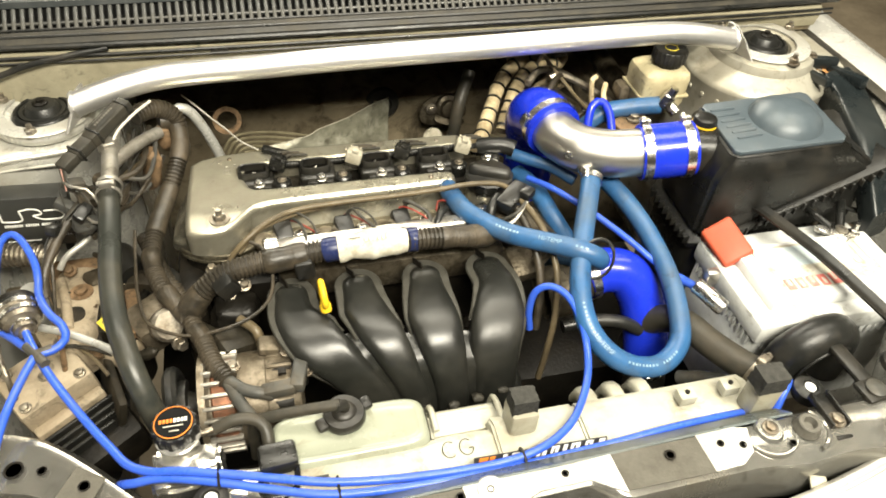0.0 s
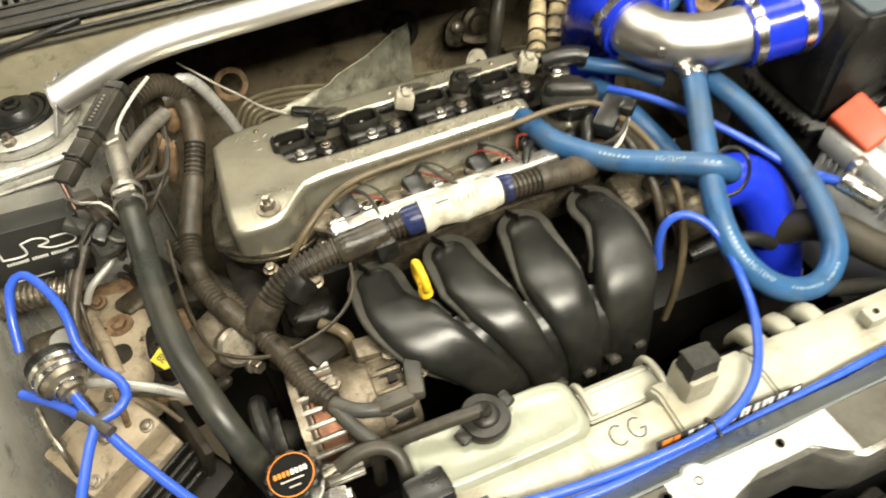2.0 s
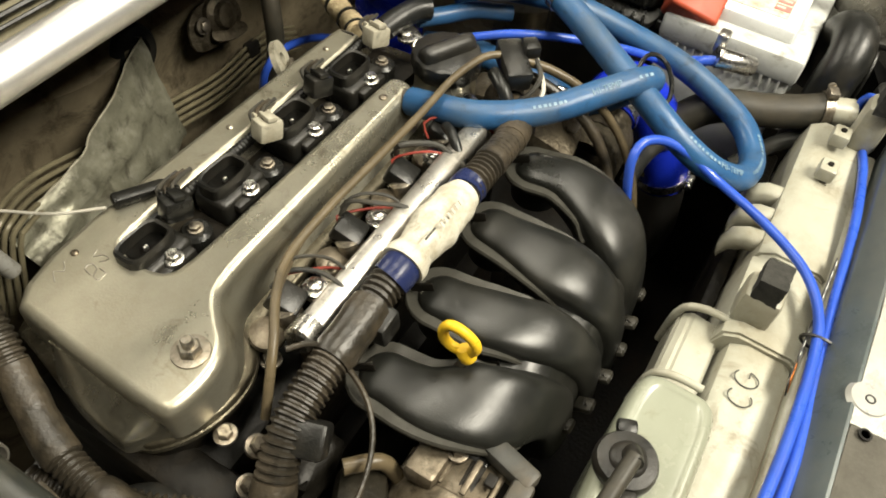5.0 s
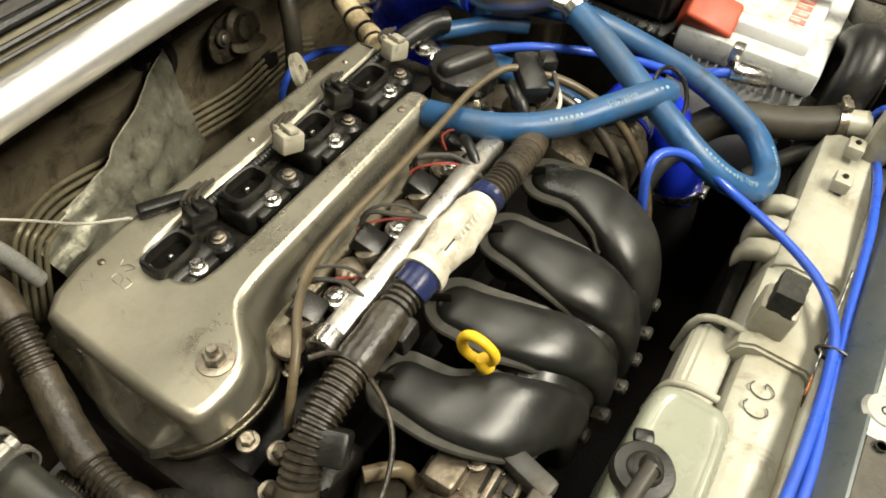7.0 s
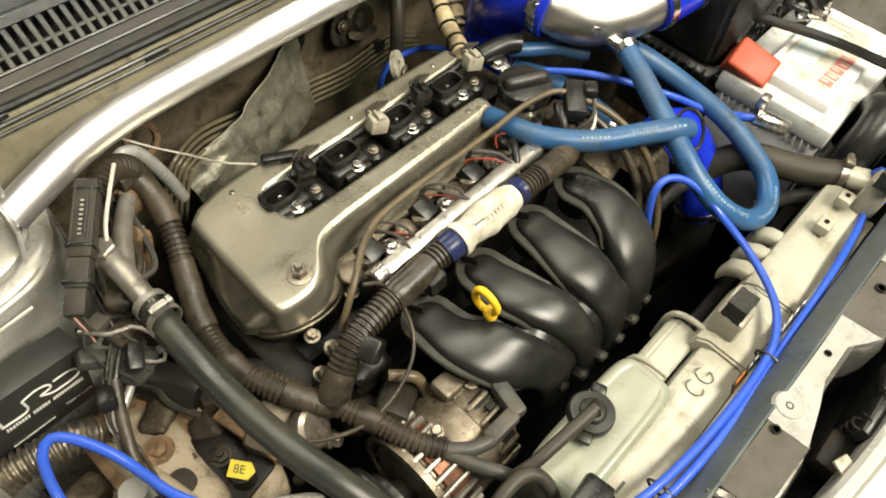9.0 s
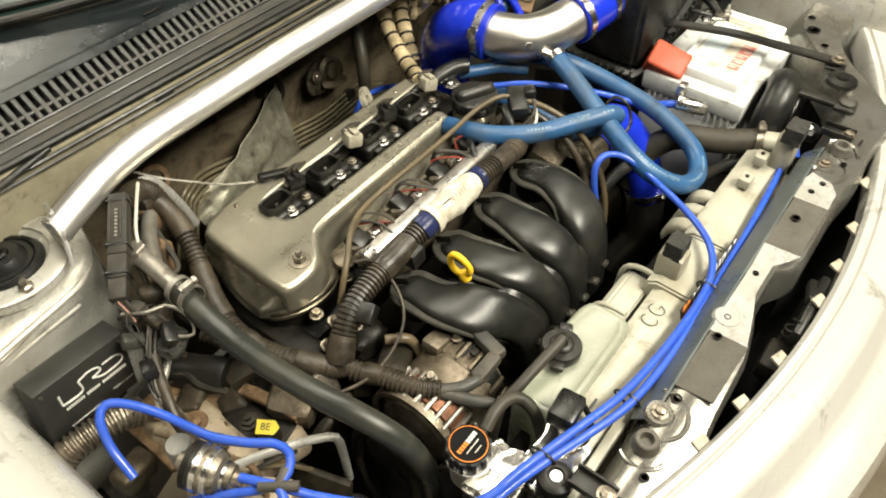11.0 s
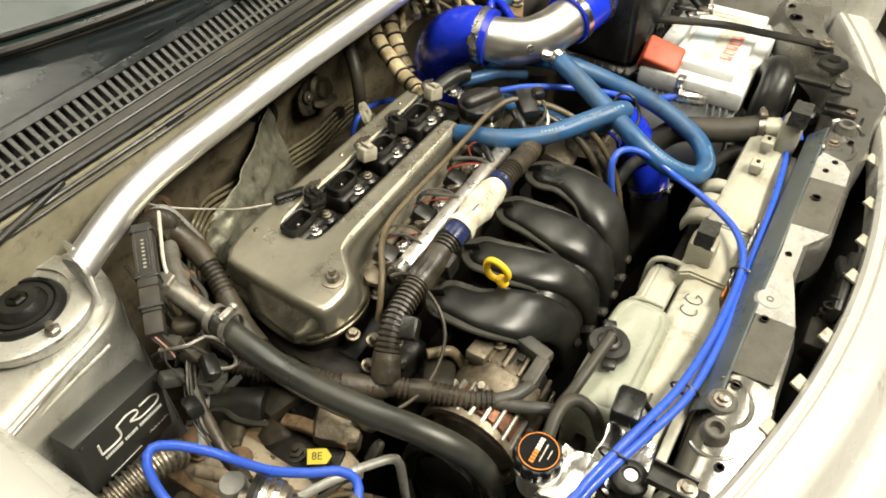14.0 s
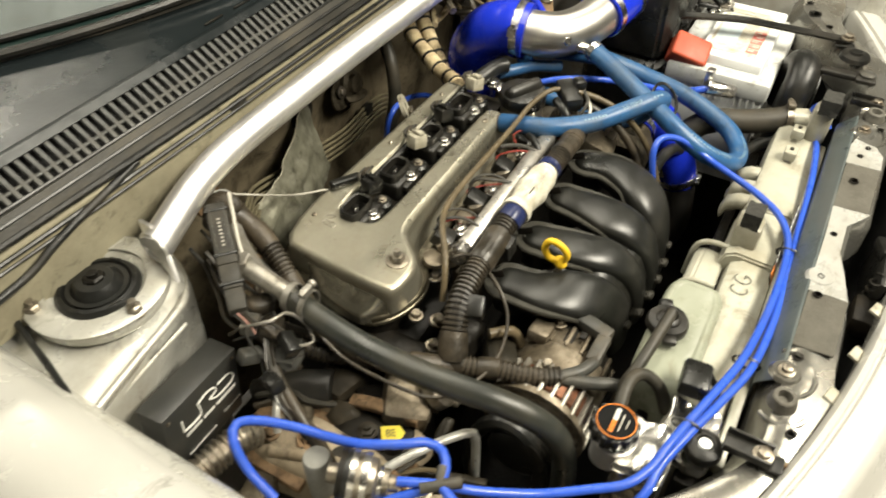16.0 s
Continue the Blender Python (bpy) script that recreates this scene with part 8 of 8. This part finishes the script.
def wrapped_hose(pts, r, label):
    w = thing("wrapped_hose", pts[0], label, "hose", "cream wrapped hoses")
    part("wrap", tube(pts, r, 16, wob=0.14), M_CREAMWRAP, w)
    sp = spline(pts, 0.004)
    n = max(4, len(sp) // 6)
    for i in range(2, len(sp) - 2, max(3, len(sp) // 9)):
        t = (sp[i + 1] - sp[i - 1]).normalized()
        part("tie", lathe([(r * 1.02, -0.002), (r * 1.12, -0.002), (r * 1.12, 0.002), (r * 1.02, 0.002)], sp[i], t, 18), M_BLACK, w)


wrapped_hose([(0.205, 0.068, 0.826), (0.222, 0.090, 0.822), (0.238, 0.120, 0.822), (0.262, 0.165, 0.832), (0.285, 0.205, 0.845), (0.315, 0.235, 0.86), (0.35, 0.255, 0.865), (0.38, 0.27, 0.85)], 0.0125, "cream cloth-wrapped hose with black ties behind the elbow")
wrapped_hose([(0.275, 0.135, 0.80), (0.300, 0.175, 0.83), (0.325, 0.205, 0.855), (0.36, 0.225, 0.868), (0.40, 0.235, 0.86)], 0.0120, "second cream cloth-wrapped hose with black ties")


def back_clutter():
    """Cables and pipes between wrapped hoses and brake reservoir."""
    rr = random.Random(21)
    for k in range(16):
        a = Vector((rr.uniform(0.36, 0.46), rr.uniform(0.10, 0.26), rr.uniform(0.80, 0.88)))
        d = Vector((rr.uniform(-0.06, 0.06), rr.uniform(-0.08, 0.05), rr.uniform(-0.06, 0.03)))
        e = Vector((rr.uniform(-0.02, 0.02), rr.uniform(-0.02, 0.02), rr.uniform(0.0, 0.03)))
        solo("rear_cable", tube([a - d, a - d * 0.3 + e, a + d * 0.4 + e, a + d], rr.choice((0.003, 0.0045, 0.006)), 8), rr.choice((M_BROWNTUBE, M_TAPE, M_DUSTYHOSE, M_STEEL, M_CREAMWRAP)), "dusty cable among the lines behind the pipe", "cable", "dusty cables behind the pipe")
    c = thing("cable_linkage", (0.42, 0.03, 0.80), "rusty shift-cable bracket behind the intake pipe", "bracket")
    part("plate", box((0.450, 0.035, 0.868), (0.06, 0.03, 0.006), 0.002, (15, 0, 25)), M_RUST, c)
    part("pin", bolt_bm((0.455, 0.035, 0.872), 0.008, 0.01), M_STEEL, c)
    part("stand", box((0.44, 0.045, 0.83), (0.012, 0.03, 0.08), 0.003), M_RUST, c)
    g = thing("hose_fitting", (0.505, 0.04, 0.86), "bright plated fittings on the rear blue hose", "fitting")
    part("nut", lathe([(0.011, 0), (0.011, 0.02), (0.008, 0.022), (0.008, 0.034), (0, 0.034)], (0.502, 0.038, 0.892), (0.3, -0.1, 1), 6), M_CHROME, g)
    part("elbow", tube([(0.495, 0.045, 0.888), (0.515, 0.045, 0.888), (0.525, 0.03, 0.88)], 0.0095, 12), M_CHROME, g)


back_clutter()


# ---- front right corner ----
def snorkel():
    s = thing("air_snorkel", (0.53, -0.43, 0.66), "black plastic air snorkel bolted behind the front panel", "air snorkel")
    part("duct", tube([(0.486, -0.392, 0.70), (0.486, -0.392, 0.76), (0.489, -0.393, 0.80), (0.498, -0.395, 0.818), (0.515, -0.394, 0.829), (0.538, -0.390, 0.829), (0.562, -0.383, 0.816), (0.578, -0.378, 0.79), (0.585, -0.375, 0.73)], 0.0245, 24), M_RUBBER, s, "", 60)
    part("seam", tube([(0.486, -0.4195, 0.76), (0.490, -0.4205, 0.80), (0.499, -0.4205, 0.818), (0.516, -0.419, 0.829), (0.539, -0.415, 0.829), (0.563, -0.408, 0.816)], 0.0022, 8), M_BLACK, s)
    part("arm", join(box((0.528, -0.444, 0.836), (0.020, 0.062, 0.009), 0.004, (2, 0, 6)), box((0.528, -0.481, 0.838), (0.034, 0.030, 0.008), 0.004, (0, 0, 6))), M_BLACK, s)
    part("bolt", lathe([(0.012, 0.0), (0.012, 0.004), (0.008, 0.0065), (0, 0.007)], (0.529, -0.482, 0.8415), (0, 0, 1), 20), M_CONN, s)


snorkel()


def bump_stop(c, label):
    b = thing("bonnet_buffer", c, label, "rubber buffer", "rubber buffers on the front panel")
    part("cushion", lathe([(0.017, 0), (0.019, 0.004), (0.018, 0.014), (0.012, 0.018), (0.009, 0.018), (0.0085, 0.014), (0, 0.014)], c, (0, 0, 1), 28), M_RUBBER, b)
    part("pin", lathe([(0.0065, 0.014), (0.0065, 0.017), (0, 0.0185)], c, (0, 0, 1), 16), M_WHITE, b)


bump_stop((0.474, -0.452, 0.803), "round black rubber buffer with bright pin")
bump_stop((-0.209, -0.440, 0.785), "round black rubber buffer with bright pin beside the radiator")


def catch_arm(cx, s):
    k = thing("radiator_bracket", (cx, -0.50, 0.81), "black pressed steel radiator bracket bolted down", "bracket", "radiator brackets")
    dy, dz = (0.016, -0.020) if s < 0 else (0, 0)
    part("channel", join(box((cx, -0.492 + dy, 0.832 + dz), (0.022, 0.044, 0.004), 0.0015), box((cx - 0.0105, -0.492 + dy, 0.836 + dz), (0.003, 0.044, 0.010), 0.001), box((cx + 0.0105, -0.492 + dy, 0.836 + dz), (0.003, 0.044, 0.010), 0.001)), M_BLACK, k)
    part("foot", box((cx, -0.517 + dy, 0.827 + dz), (0.020, 0.020, 0.004), 0.0015, (-15, 0, 0)), M_BLACK, k)
    part("bolt", bolt_bm((cx, -0.506 + dy, 0.834 + dz), 0.0068, 0.008), M_STEEL, k)
    part("stud", tube([(cx + 0.004, -0.525 + dy, 0.827 + dz), (cx + 0.007, -0.536 + dy, 0.824 + dz)], 0.0025, 8), M_RUST, k)


catch_arm(0.463, 1)
catch_arm(-0.203, -1)


def battery_stay():
    b = thing("battery_bracket", (0.63, -0.43, 0.838), "black battery stay foot bolted to the panel", "bracket")
    part("stay_foot", box((0.622, -0.436, 0.842), (0.034, 0.03, 0.004), 0.002, (0, 0, 10)), M_BLACK, b)
    part("bolt", bolt_bm((0.622, -0.438, 0.850), 0.008, 0.009), M_STEEL, b)
    part("dark_cup", lathe([(0.024, 0), (0.022, 0.006), (0.010, 0.008), (0.009, 0.012), (0, 0.012)], (0.586, -0.457, 0.838), (0, 0, 1), 28), M_BLACK, b)


battery_stay()
solo("vacuum_hose", tube([(0.462, -0.425, 0.770), (0.466, -0.428, 0.800), (0.458, -0.436, 0.812), (0.445, -0.448, 0.805), (0.435, -0.458, 0.79)], VAC_R, 12), M_BLUEVAC, "short blue vacuum hose at the shroud's corner", "hose", "blue vacuum hoses")
solo("lower_pipe", tube([(0.40, -0.335, 0.70), (0.425, -0.37, 0.735), (0.44, -0.40, 0.75)], 0.010, 12), M_CONN, "grey plastic pipe below the radiator hose", "pipe")


# ---- leaves ----
def leaf(c, length, rot, label):
    rows = []
    for i in range(9):
        f = i / 8
        w = length * 0.16 * math.sin(math.pi * min(1, f * 0.95 + 0.05)) * (1 + 0.25 * math.sin(i * 2.3))
        rows.append([(length * (f - 0.5), w * g, 0.006 * math.sin(f * 4) + abs(g) * 0.004) for g in (-1, -0.4, 0.1, 0.6, 1)])
    bm = sheet(rows, 0.0005)
    return solo("dry_leaf", moved(bm, pose(*c, *rot)), M_LEAF, label, "leaf", "dry leaves")


leaf((0.050, 0.215, 1.026), 0.075, (12, 0, 8), "dry orange leaf caught on the cowl grille")
leaf((0.80, 0.035, 0.918), 0.07, (0, 6, -50), "dry orange leaf on the wing's gutter")


# ---- more of the left side: mount arm, wire cluster, dirt-caked pieces ----
def lump(name, c, size, material, label, category, seed, rot=(0, 0, 0)):
    """An irregular dirty piece: a dented, rounded block."""
    bm = bmesh.new()
    bmesh.ops.create_icosphere(bm, subdivisions=3, radius=1)
    for v in bm.verts:
        p = v.co.copy()
        m = max(abs(p.x), abs(p.y), abs(p.z))
        p = p * (0.55 + 0.45 / max(m, 0.5))
        p *= 1 + 0.22 * noise.noise(p * 1.7 + Vector((seed, 0, 0))) + 0.08 * noise.noise(p * 5 + Vector((0, seed, 0)))
        v.co = Vector((p.x * size[0], p.y * size[1], p.z * size[2])) * 0.8
    return solo(name, moved(bm, pose(*c, *rot)), material, label, category)


def mount_arm():
    """The pale dusty arm between engine mount and wing, with a rusty bolt."""
    m = thing("mount_arm", (-0.375, -0.11, 0.70), "dusty brown mount arm with a rusty bolt", "bracket")
    outline = rounded([(-0.428, -0.016), (-0.372, -0.012), (-0.346, -0.045), (-0.350, -0.105), (-0.356, -0.168), (-0.380, -0.184), (-0.408, -0.170), (-0.418, -0.10)], 2)
    bm = loft([[(x, y, z - 0.10 * (y + 0.05)) for x, y in inset(outline, d)] for d, z in ((0.0, 0.690), (0.0, 0.734), (0.002, 0.742), (0.006, 0.748), (0.011, 0.751), (0.014, 0.7515))])
    part("arm", bm, M_BEIGE, m, "dusty tan cast arm")
    part("raised_rib", tube([(-0.410, -0.050, 0.752), (-0.396, -0.100, 0.757), (-0.386, -0.150, 0.761)], 0.007, 10), M_BEIGE, m)
    # dark slab painted as a hollow's shade; the arm has no recess here
    part("hollow", slab(rounded([(-0.402, -0.112), (-0.372, -0.108), (-0.368, -0.135), (-0.396, -0.140)], 2), 0.750, 0.7605), M_MOUNT, m, "dark oily patch, painted as a shaded hollow")
    part("bolt", join(bolt_bm((-0.380, -0.080, 0.7540), 0.009, 0.009, 1.7)), M_RUST, m, "rusty bolt")
    part("wall", box((-0.335, -0.075, 0.70), (0.02, 0.07, 0.10), 0.006, (0, 8, 12)), M_BEIGE, m)


mount_arm()
lump("bracket", (-0.280, 0.076, 0.835), (0.016, 0.022, 0.040), M_RUST, "rusty dirt-caked bracket beside the loom", "bracket", 3, (0, 10, 20))
lump("bracket", (-0.258, 0.110, 0.862), (0.013, 0.012, 0.024), M_RUST, "brown dirt-caked bracket at the firewall corner", "bracket", 8)
lump("wire_knot", (-0.345, -0.020, 0.865), (0.020, 0.016, 0.012), M_TAPE, "knot of taped dark wires by the hose clamp", "wire knot", 5, (0, 20, 30))
lump("wire_knot", (-0.330, 0.005, 0.872), (0.014, 0.018, 0.012), M_TAPE, "knot of taped dark wires under the metal pipe", "wire knot", 11, (10, 0, 60))
lump("dusty_fitting", (-0.352, -0.045, 0.845), (0.024, 0.018, 0.012), M_CONN, "dusty grey fitting under the wires", "fitting", 15, (0, 0, 20))
lump("cast_lug", (-0.262, -0.155, 0.752), (0.03, 0.026, 0.024), M_CASTALU, "dirty cast lug under the loom junction", "bracket", 21, (0, 0, 20))
lump("cast_lug", (-0.215, -0.185, 0.742), (0.03, 0.022, 0.024), M_MOUNT, "dusty tan cast lug behind the alternator", "bracket", 25, (0, 20, -20))
lump("cast_lug", (-0.30, -0.06, 0.735), (0.035, 0.03, 0.03), M_MOUNT, "brown dirt-caked casting beside the mount", "bracket", 29)
solo("corrugated_hose", tube([(-0.30, -0.005, 0.775), (-0.287, -0.04, 0.768), (-0.268, -0.085, 0.765), (-0.245, -0.125, 0.76), (-0.225, -0.15, 0.752)], 0.011, 14, ribs=0.002, pitch=0.006), M_LOOM, "dusty corrugated wire sleeve under the coolant hose", "wire sleeve")

# Cables and sleeves at the back left, under the bar.
rnd = random.Random(33)
for k in range(12):
    a = Vector((-0.285 + rnd.uniform(-0.02, 0.03), 0.10 + rnd.uniform(-0.02, 0.04), 0.865 + rnd.uniform(-0.02, 0.02)))
    b = Vector((-0.335 + rnd.uniform(-0.03, 0.02), -0.02 + rnd.uniform(-0.04, 0.03), 0.845 + rnd.uniform(-0.03, 0.02)))
    c = a.lerp(b, 0.5) + Vector((rnd.uniform(-0.02, 0.025), rnd.uniform(-0.02, 0.02), rnd.uniform(-0.035, 0.005)))
    solo("corner_wire", tube([a, a.lerp(c, 0.5) + Vector((rnd.uniform(-0.012, 0.012), 0, -0.006)), c, c.lerp(b, 0.5) + Vector((0, rnd.uniform(-0.012, 0.012), 0.004)), b], rnd.choice((0.0018, 0.0024, 0.0032, 0.0045)), 7), rnd.choice((M_TAPE, M_TAPE, M_WIREBLACK, M_LOOM, M_BROWNTUBE)), "dusty dark wire between loom and controller", "wire", "dark wires in the corner")
solo("module_loom", tube([(-0.288, 0.094, 0.912), (-0.272, 0.108, 0.912), (-0.254, 0.118, 0.905), (-0.240, 0.122, 0.888), (-0.236, 0.115, 0.870)], 0.0135, 14, ribs=0.002, pitch=0.0055), M_LOOM, "dusty corrugated loom entering the sensor controller", "wiring loom")
solo("rear_clip_ring", lathe([(0.016, -0.003), (0.024, -0.003), (0.024, 0.003), (0.016, 0.003), (0.016, -0.003)], (-0.176, 0.245, 0.795), (0.1, -1, 0.3), 28), M_RUST, "brown ring bracket on the firewall", "bracket")


# Bonnet cable and dark rubber along the cowl's left end.
solo("bonnet_cable", tube([(-0.56, 0.150, 0.948), (-0.50, 0.150, 0.952), (-0.455, 0.150, 0.956), (-0.425, 0.150, 0.966), (-0.39, 0.151, 0.974), (-0.35, 0.153, 0.980), (-0.31, 0.158, 0.984)], 0.0042, 10), M_RUBBER, "black rubber cable waving along the cowl's end", "cable")
solo("gutter_cable", tube([(-0.455, 0.260, 0.905), (-0.464, 0.215, 0.906), (-0.482, 0.165, 0.906), (-0.497, 0.110, 0.903), (-0.514, 0.052, 0.898), (-0.528, 0.010, 0.893)], 0.0034, 8), M_RUBBER, "thin black release cable lying in the wing's gutter", "cable")
solo("cowl_clip", box((-0.163, 0.158, 0.970), (0.026, 0.006, 0.011), 0.002, (0, 0, 0)), M_SEAL, "black plastic clip on the cowl flange", "clip")
solo("cowl_seal_strip", tube([(-0.52, 0.160, 0.992), (-0.2, 0.1555, 0.990), (0.16, 0.1545, 0.990), (0.5, 0.1555, 0.990), (0.84, 0.160, 0.992)], 0.0042, 8, 0.02), M_RUBBER, "thin black rubber lip under the bonnet seal", "seal")

# Gutter strip and pressed bracket by the far wing.
solo("gutter_seal", sheet([[(0.842 + w, y, 0.926 - 0.03 * max(0, -y) + 0.004 * (1 - abs(w) / 0.012)) for w in (-0.012, 0, 0.012)] for y in np.linspace(-0.28, 0.42, 16)], 0.003), M_SEAL, "black rubber gutter strip along the wing", "seal")

# Injector side: taped wires crossing the rail and earth lugs.
for k, (x, dx) in enumerate(((-0.108, 0.03), (-0.018, 0.034), (0.066, 0.026))):
    a = Vector((x, -0.072, 0.834))
    solo("taped_wire", tube([a, a + Vector((dx * (0.5 - 0.3 * (k % 3)), -0.004, 0.008 + 0.005 * (k % 3))), a + Vector((dx * (0.9 - 0.4 * (k % 2)), -0.024, 0.010 + 0.004 * (k % 2))), a + Vector((dx, -0.042, 0.004)), a + Vector((dx * 0.9, -0.062, -0.004))], 0.0020 + 0.0004 * (k % 3), 8, wob=0.25), M_WIREBLACK, "taped black injector wire over the rail", "wire", "taped injector wires")
for x in (-0.062, 0.104):
    solo("lug_nut", join(bolt_bm((x, -0.094, 0.816), 0.0060, 0.009, 1.5), lathe([(0.0035, 0.008), (0.0035, 0.015), (0, 0.016)], (x, -0.094, 0.816), (0, 0, 1), 10)), M_STEEL, "bright nut on a stud beside the fuel rail", "nut", "nuts beside the fuel rail")
for x, y, z in ((-0.20, -0.128, 0.790), (-0.185, -0.148, 0.785), (-0.165, -0.140, 0.79), (-0.222, -0.135, 0.772)):
    solo("flange_bolt", bolt_bm((x, y, z), 0.0065, 0.012, 1.4, (0.1, -0.4, 0.9)), M_STEEL, "oily bolt at the cover's corner", "bolt", "bolts at the cover's corner")
lump("oily_casting", (-0.180, -0.150, 0.755), (0.04, 0.03, 0.025), M_DARK, "oily cast corner of the cylinder head", "casting", 40)

# Coil side: sleeves along the well and a metal stay by the filler cap.
solo("well_conduit", tube([(-0.10, 0.039, 0.846), (-0.03, 0.041, 0.843), (0.04, 0.040, 0.844), (0.12, 0.040, 0.846), (0.185, 0.036, 0.852)], 0.0055, 10, ribs=0.0008, pitch=0.004), M_BLACK, "black wire sleeve lying along the coil well", "wire sleeve")
solo("engine_stay", box((0.212, -0.005, 0.838), (0.018, 0.05, 0.006), 0.002, (15, 0, -20)), M_CHROME, "bright metal stay beside the filler cap", "bracket")
for x, y in ((0.208, 0.010), (0.218, -0.018)):
    solo("stay_bolt", bolt_bm((x, y, 0.843), 0.0065, 0.008), M_CHROME, "bright bolt in the stay by the filler cap", "bolt", "stay bolts")


# Negative terminal and leads behind the battery lid.
def earth_lead():
    e = thing("earth_lead", (0.675, -0.20, 0.82), "black earth lead with plated bolts on the battery's post", "cable")
    part("lead", tube([(0.672, -0.222, 0.836), (0.690, -0.195, 0.842), (0.715, -0.165, 0.835), (0.735, -0.14, 0.81), (0.745, -0.12, 0.77)], 0.0065, 10), M_RUBBER, e)
    part("lead", tube([(0.662, -0.215, 0.834), (0.650, -0.190, 0.838), (0.655, -0.165, 0.828), (0.675, -0.15, 0.80)], 0.0045, 10), M_RUBBER, e)
    part("bolt", join(bolt_bm((0.690, -0.232, 0.831), 0.006, 0.008), lathe([(0.003, 0.008), (0.003, 0.018), (0, 0.018)], (0.690, -0.232, 0.831), (0, 0, 1), 8)), M_CHROME, e)
    part("lug", box((0.655, -0.212, 0.829), (0.024, 0.018, 0.007), 0.002, (0, 0, 35)), M_CHROME, e)


earth_lead()
rnd = random.Random(51)
for k in range(10):
    a = Vector((rnd.uniform(0.66, 0.75), rnd.uniform(-0.19, -0.15), rnd.uniform(0.78, 0.82)))
    d = Vector((rnd.uniform(0.02, 0.05), rnd.uniform(-0.05, 0.03), rnd.uniform(-0.015, 0.02)))
    solo("battery_wire", tube([a - d, a - d * 0.3 + Vector((0, 0, 0.012)), a + d * 0.4 + Vector((0, 0, 0.008)), a + d], rnd.choice((0.002, 0.003, 0.0045)), 7), rnd.choice((M_TAPE, M_RUBBER, M_BROWNTUBE, M_DUSTYHOSE)), "dusty wire between battery and airbox", "wire", "wires behind the battery")


# Dirt-caked castings, lugs and stubs low in the bay's corners.
rnd = random.Random(77)
for k in range(16):
    zone = ((-0.35, -0.30, -0.10, 0.02, 0.725, 0.755), (-0.30, -0.20, -0.26, -0.12, 0.72, 0.75), (0.22, 0.30, -0.22, -0.05, 0.74, 0.79))[0 if k < 7 else (1 if k < 11 else 2)]
    c = (rnd.uniform(zone[0], zone[1]), rnd.uniform(zone[2], zone[3]), rnd.uniform(zone[4], zone[5]))
    size = [rnd.uniform(0.008, 0.022) for _ in range(3)]
    lump("dirty_casting", c, size, rnd.choice((M_MOUNT, M_DARK, M_MOUNT, M_DARK)), "dirt-caked cast lug deep in the bay", "casting", rnd.uniform(0, 90), (rnd.uniform(-30, 30), rnd.uniform(-30, 30), rnd.uniform(0, 180)))
for k in range(14):
    c = Vector((rnd.uniform(-0.43, -0.30), rnd.uniform(-0.20, 0.0), rnd.uniform(0.742, 0.760)))
    if k > 9:
        continue
    if k < 5:
        d = Vector((rnd.uniform(-0.05, 0.05), rnd.uniform(-0.05, 0.05), rnd.uniform(-0.01, 0.01)))
        solo("low_wire", tube([c - d, c - d * 0.3 + Vector((0.006, -0.004, 0.01)), c + d * 0.4 + Vector((-0.005, 0.004, 0.006)), c + d], rnd.choice((0.0018, 0.0026, 0.004)), 7), rnd.choice((M_TAPE, M_WIREBLACK, M_BROWNTUBE, M_DUSTYHOSE)), "dusty wire low beside the engine mount", "wire", "low wires by the mount")
    else:
        solo("low_bolt", bolt_bm(c, 0.006, 0.009, 1.5, (rnd.uniform(-0.4, 0.4), rnd.uniform(-0.4, 0.4), 1)), rnd.choice((M_STEEL, M_RUST)), "dirty bolt low beside the engine mount", "bolt", "low bolts by the mount")

for (x, y), (sx, sy, sz), rot in (((-0.358, -0.046), (0.050, 0.030, 0.030), (6, 10, 35)), ((-0.393, -0.124), (0.052, 0.036, 0.030), (4, 6, -15)), ((-0.455, -0.066), (0.045, 0.030, 0.030), (0, 8, 10))):
    solo("dusty_block", box((x, y, 0.742), (sx, sy, sz), 0.007, rot, 3), M_CASTALU, "dusty stained cast block low in the bay", "casting", "dusty cast blocks")
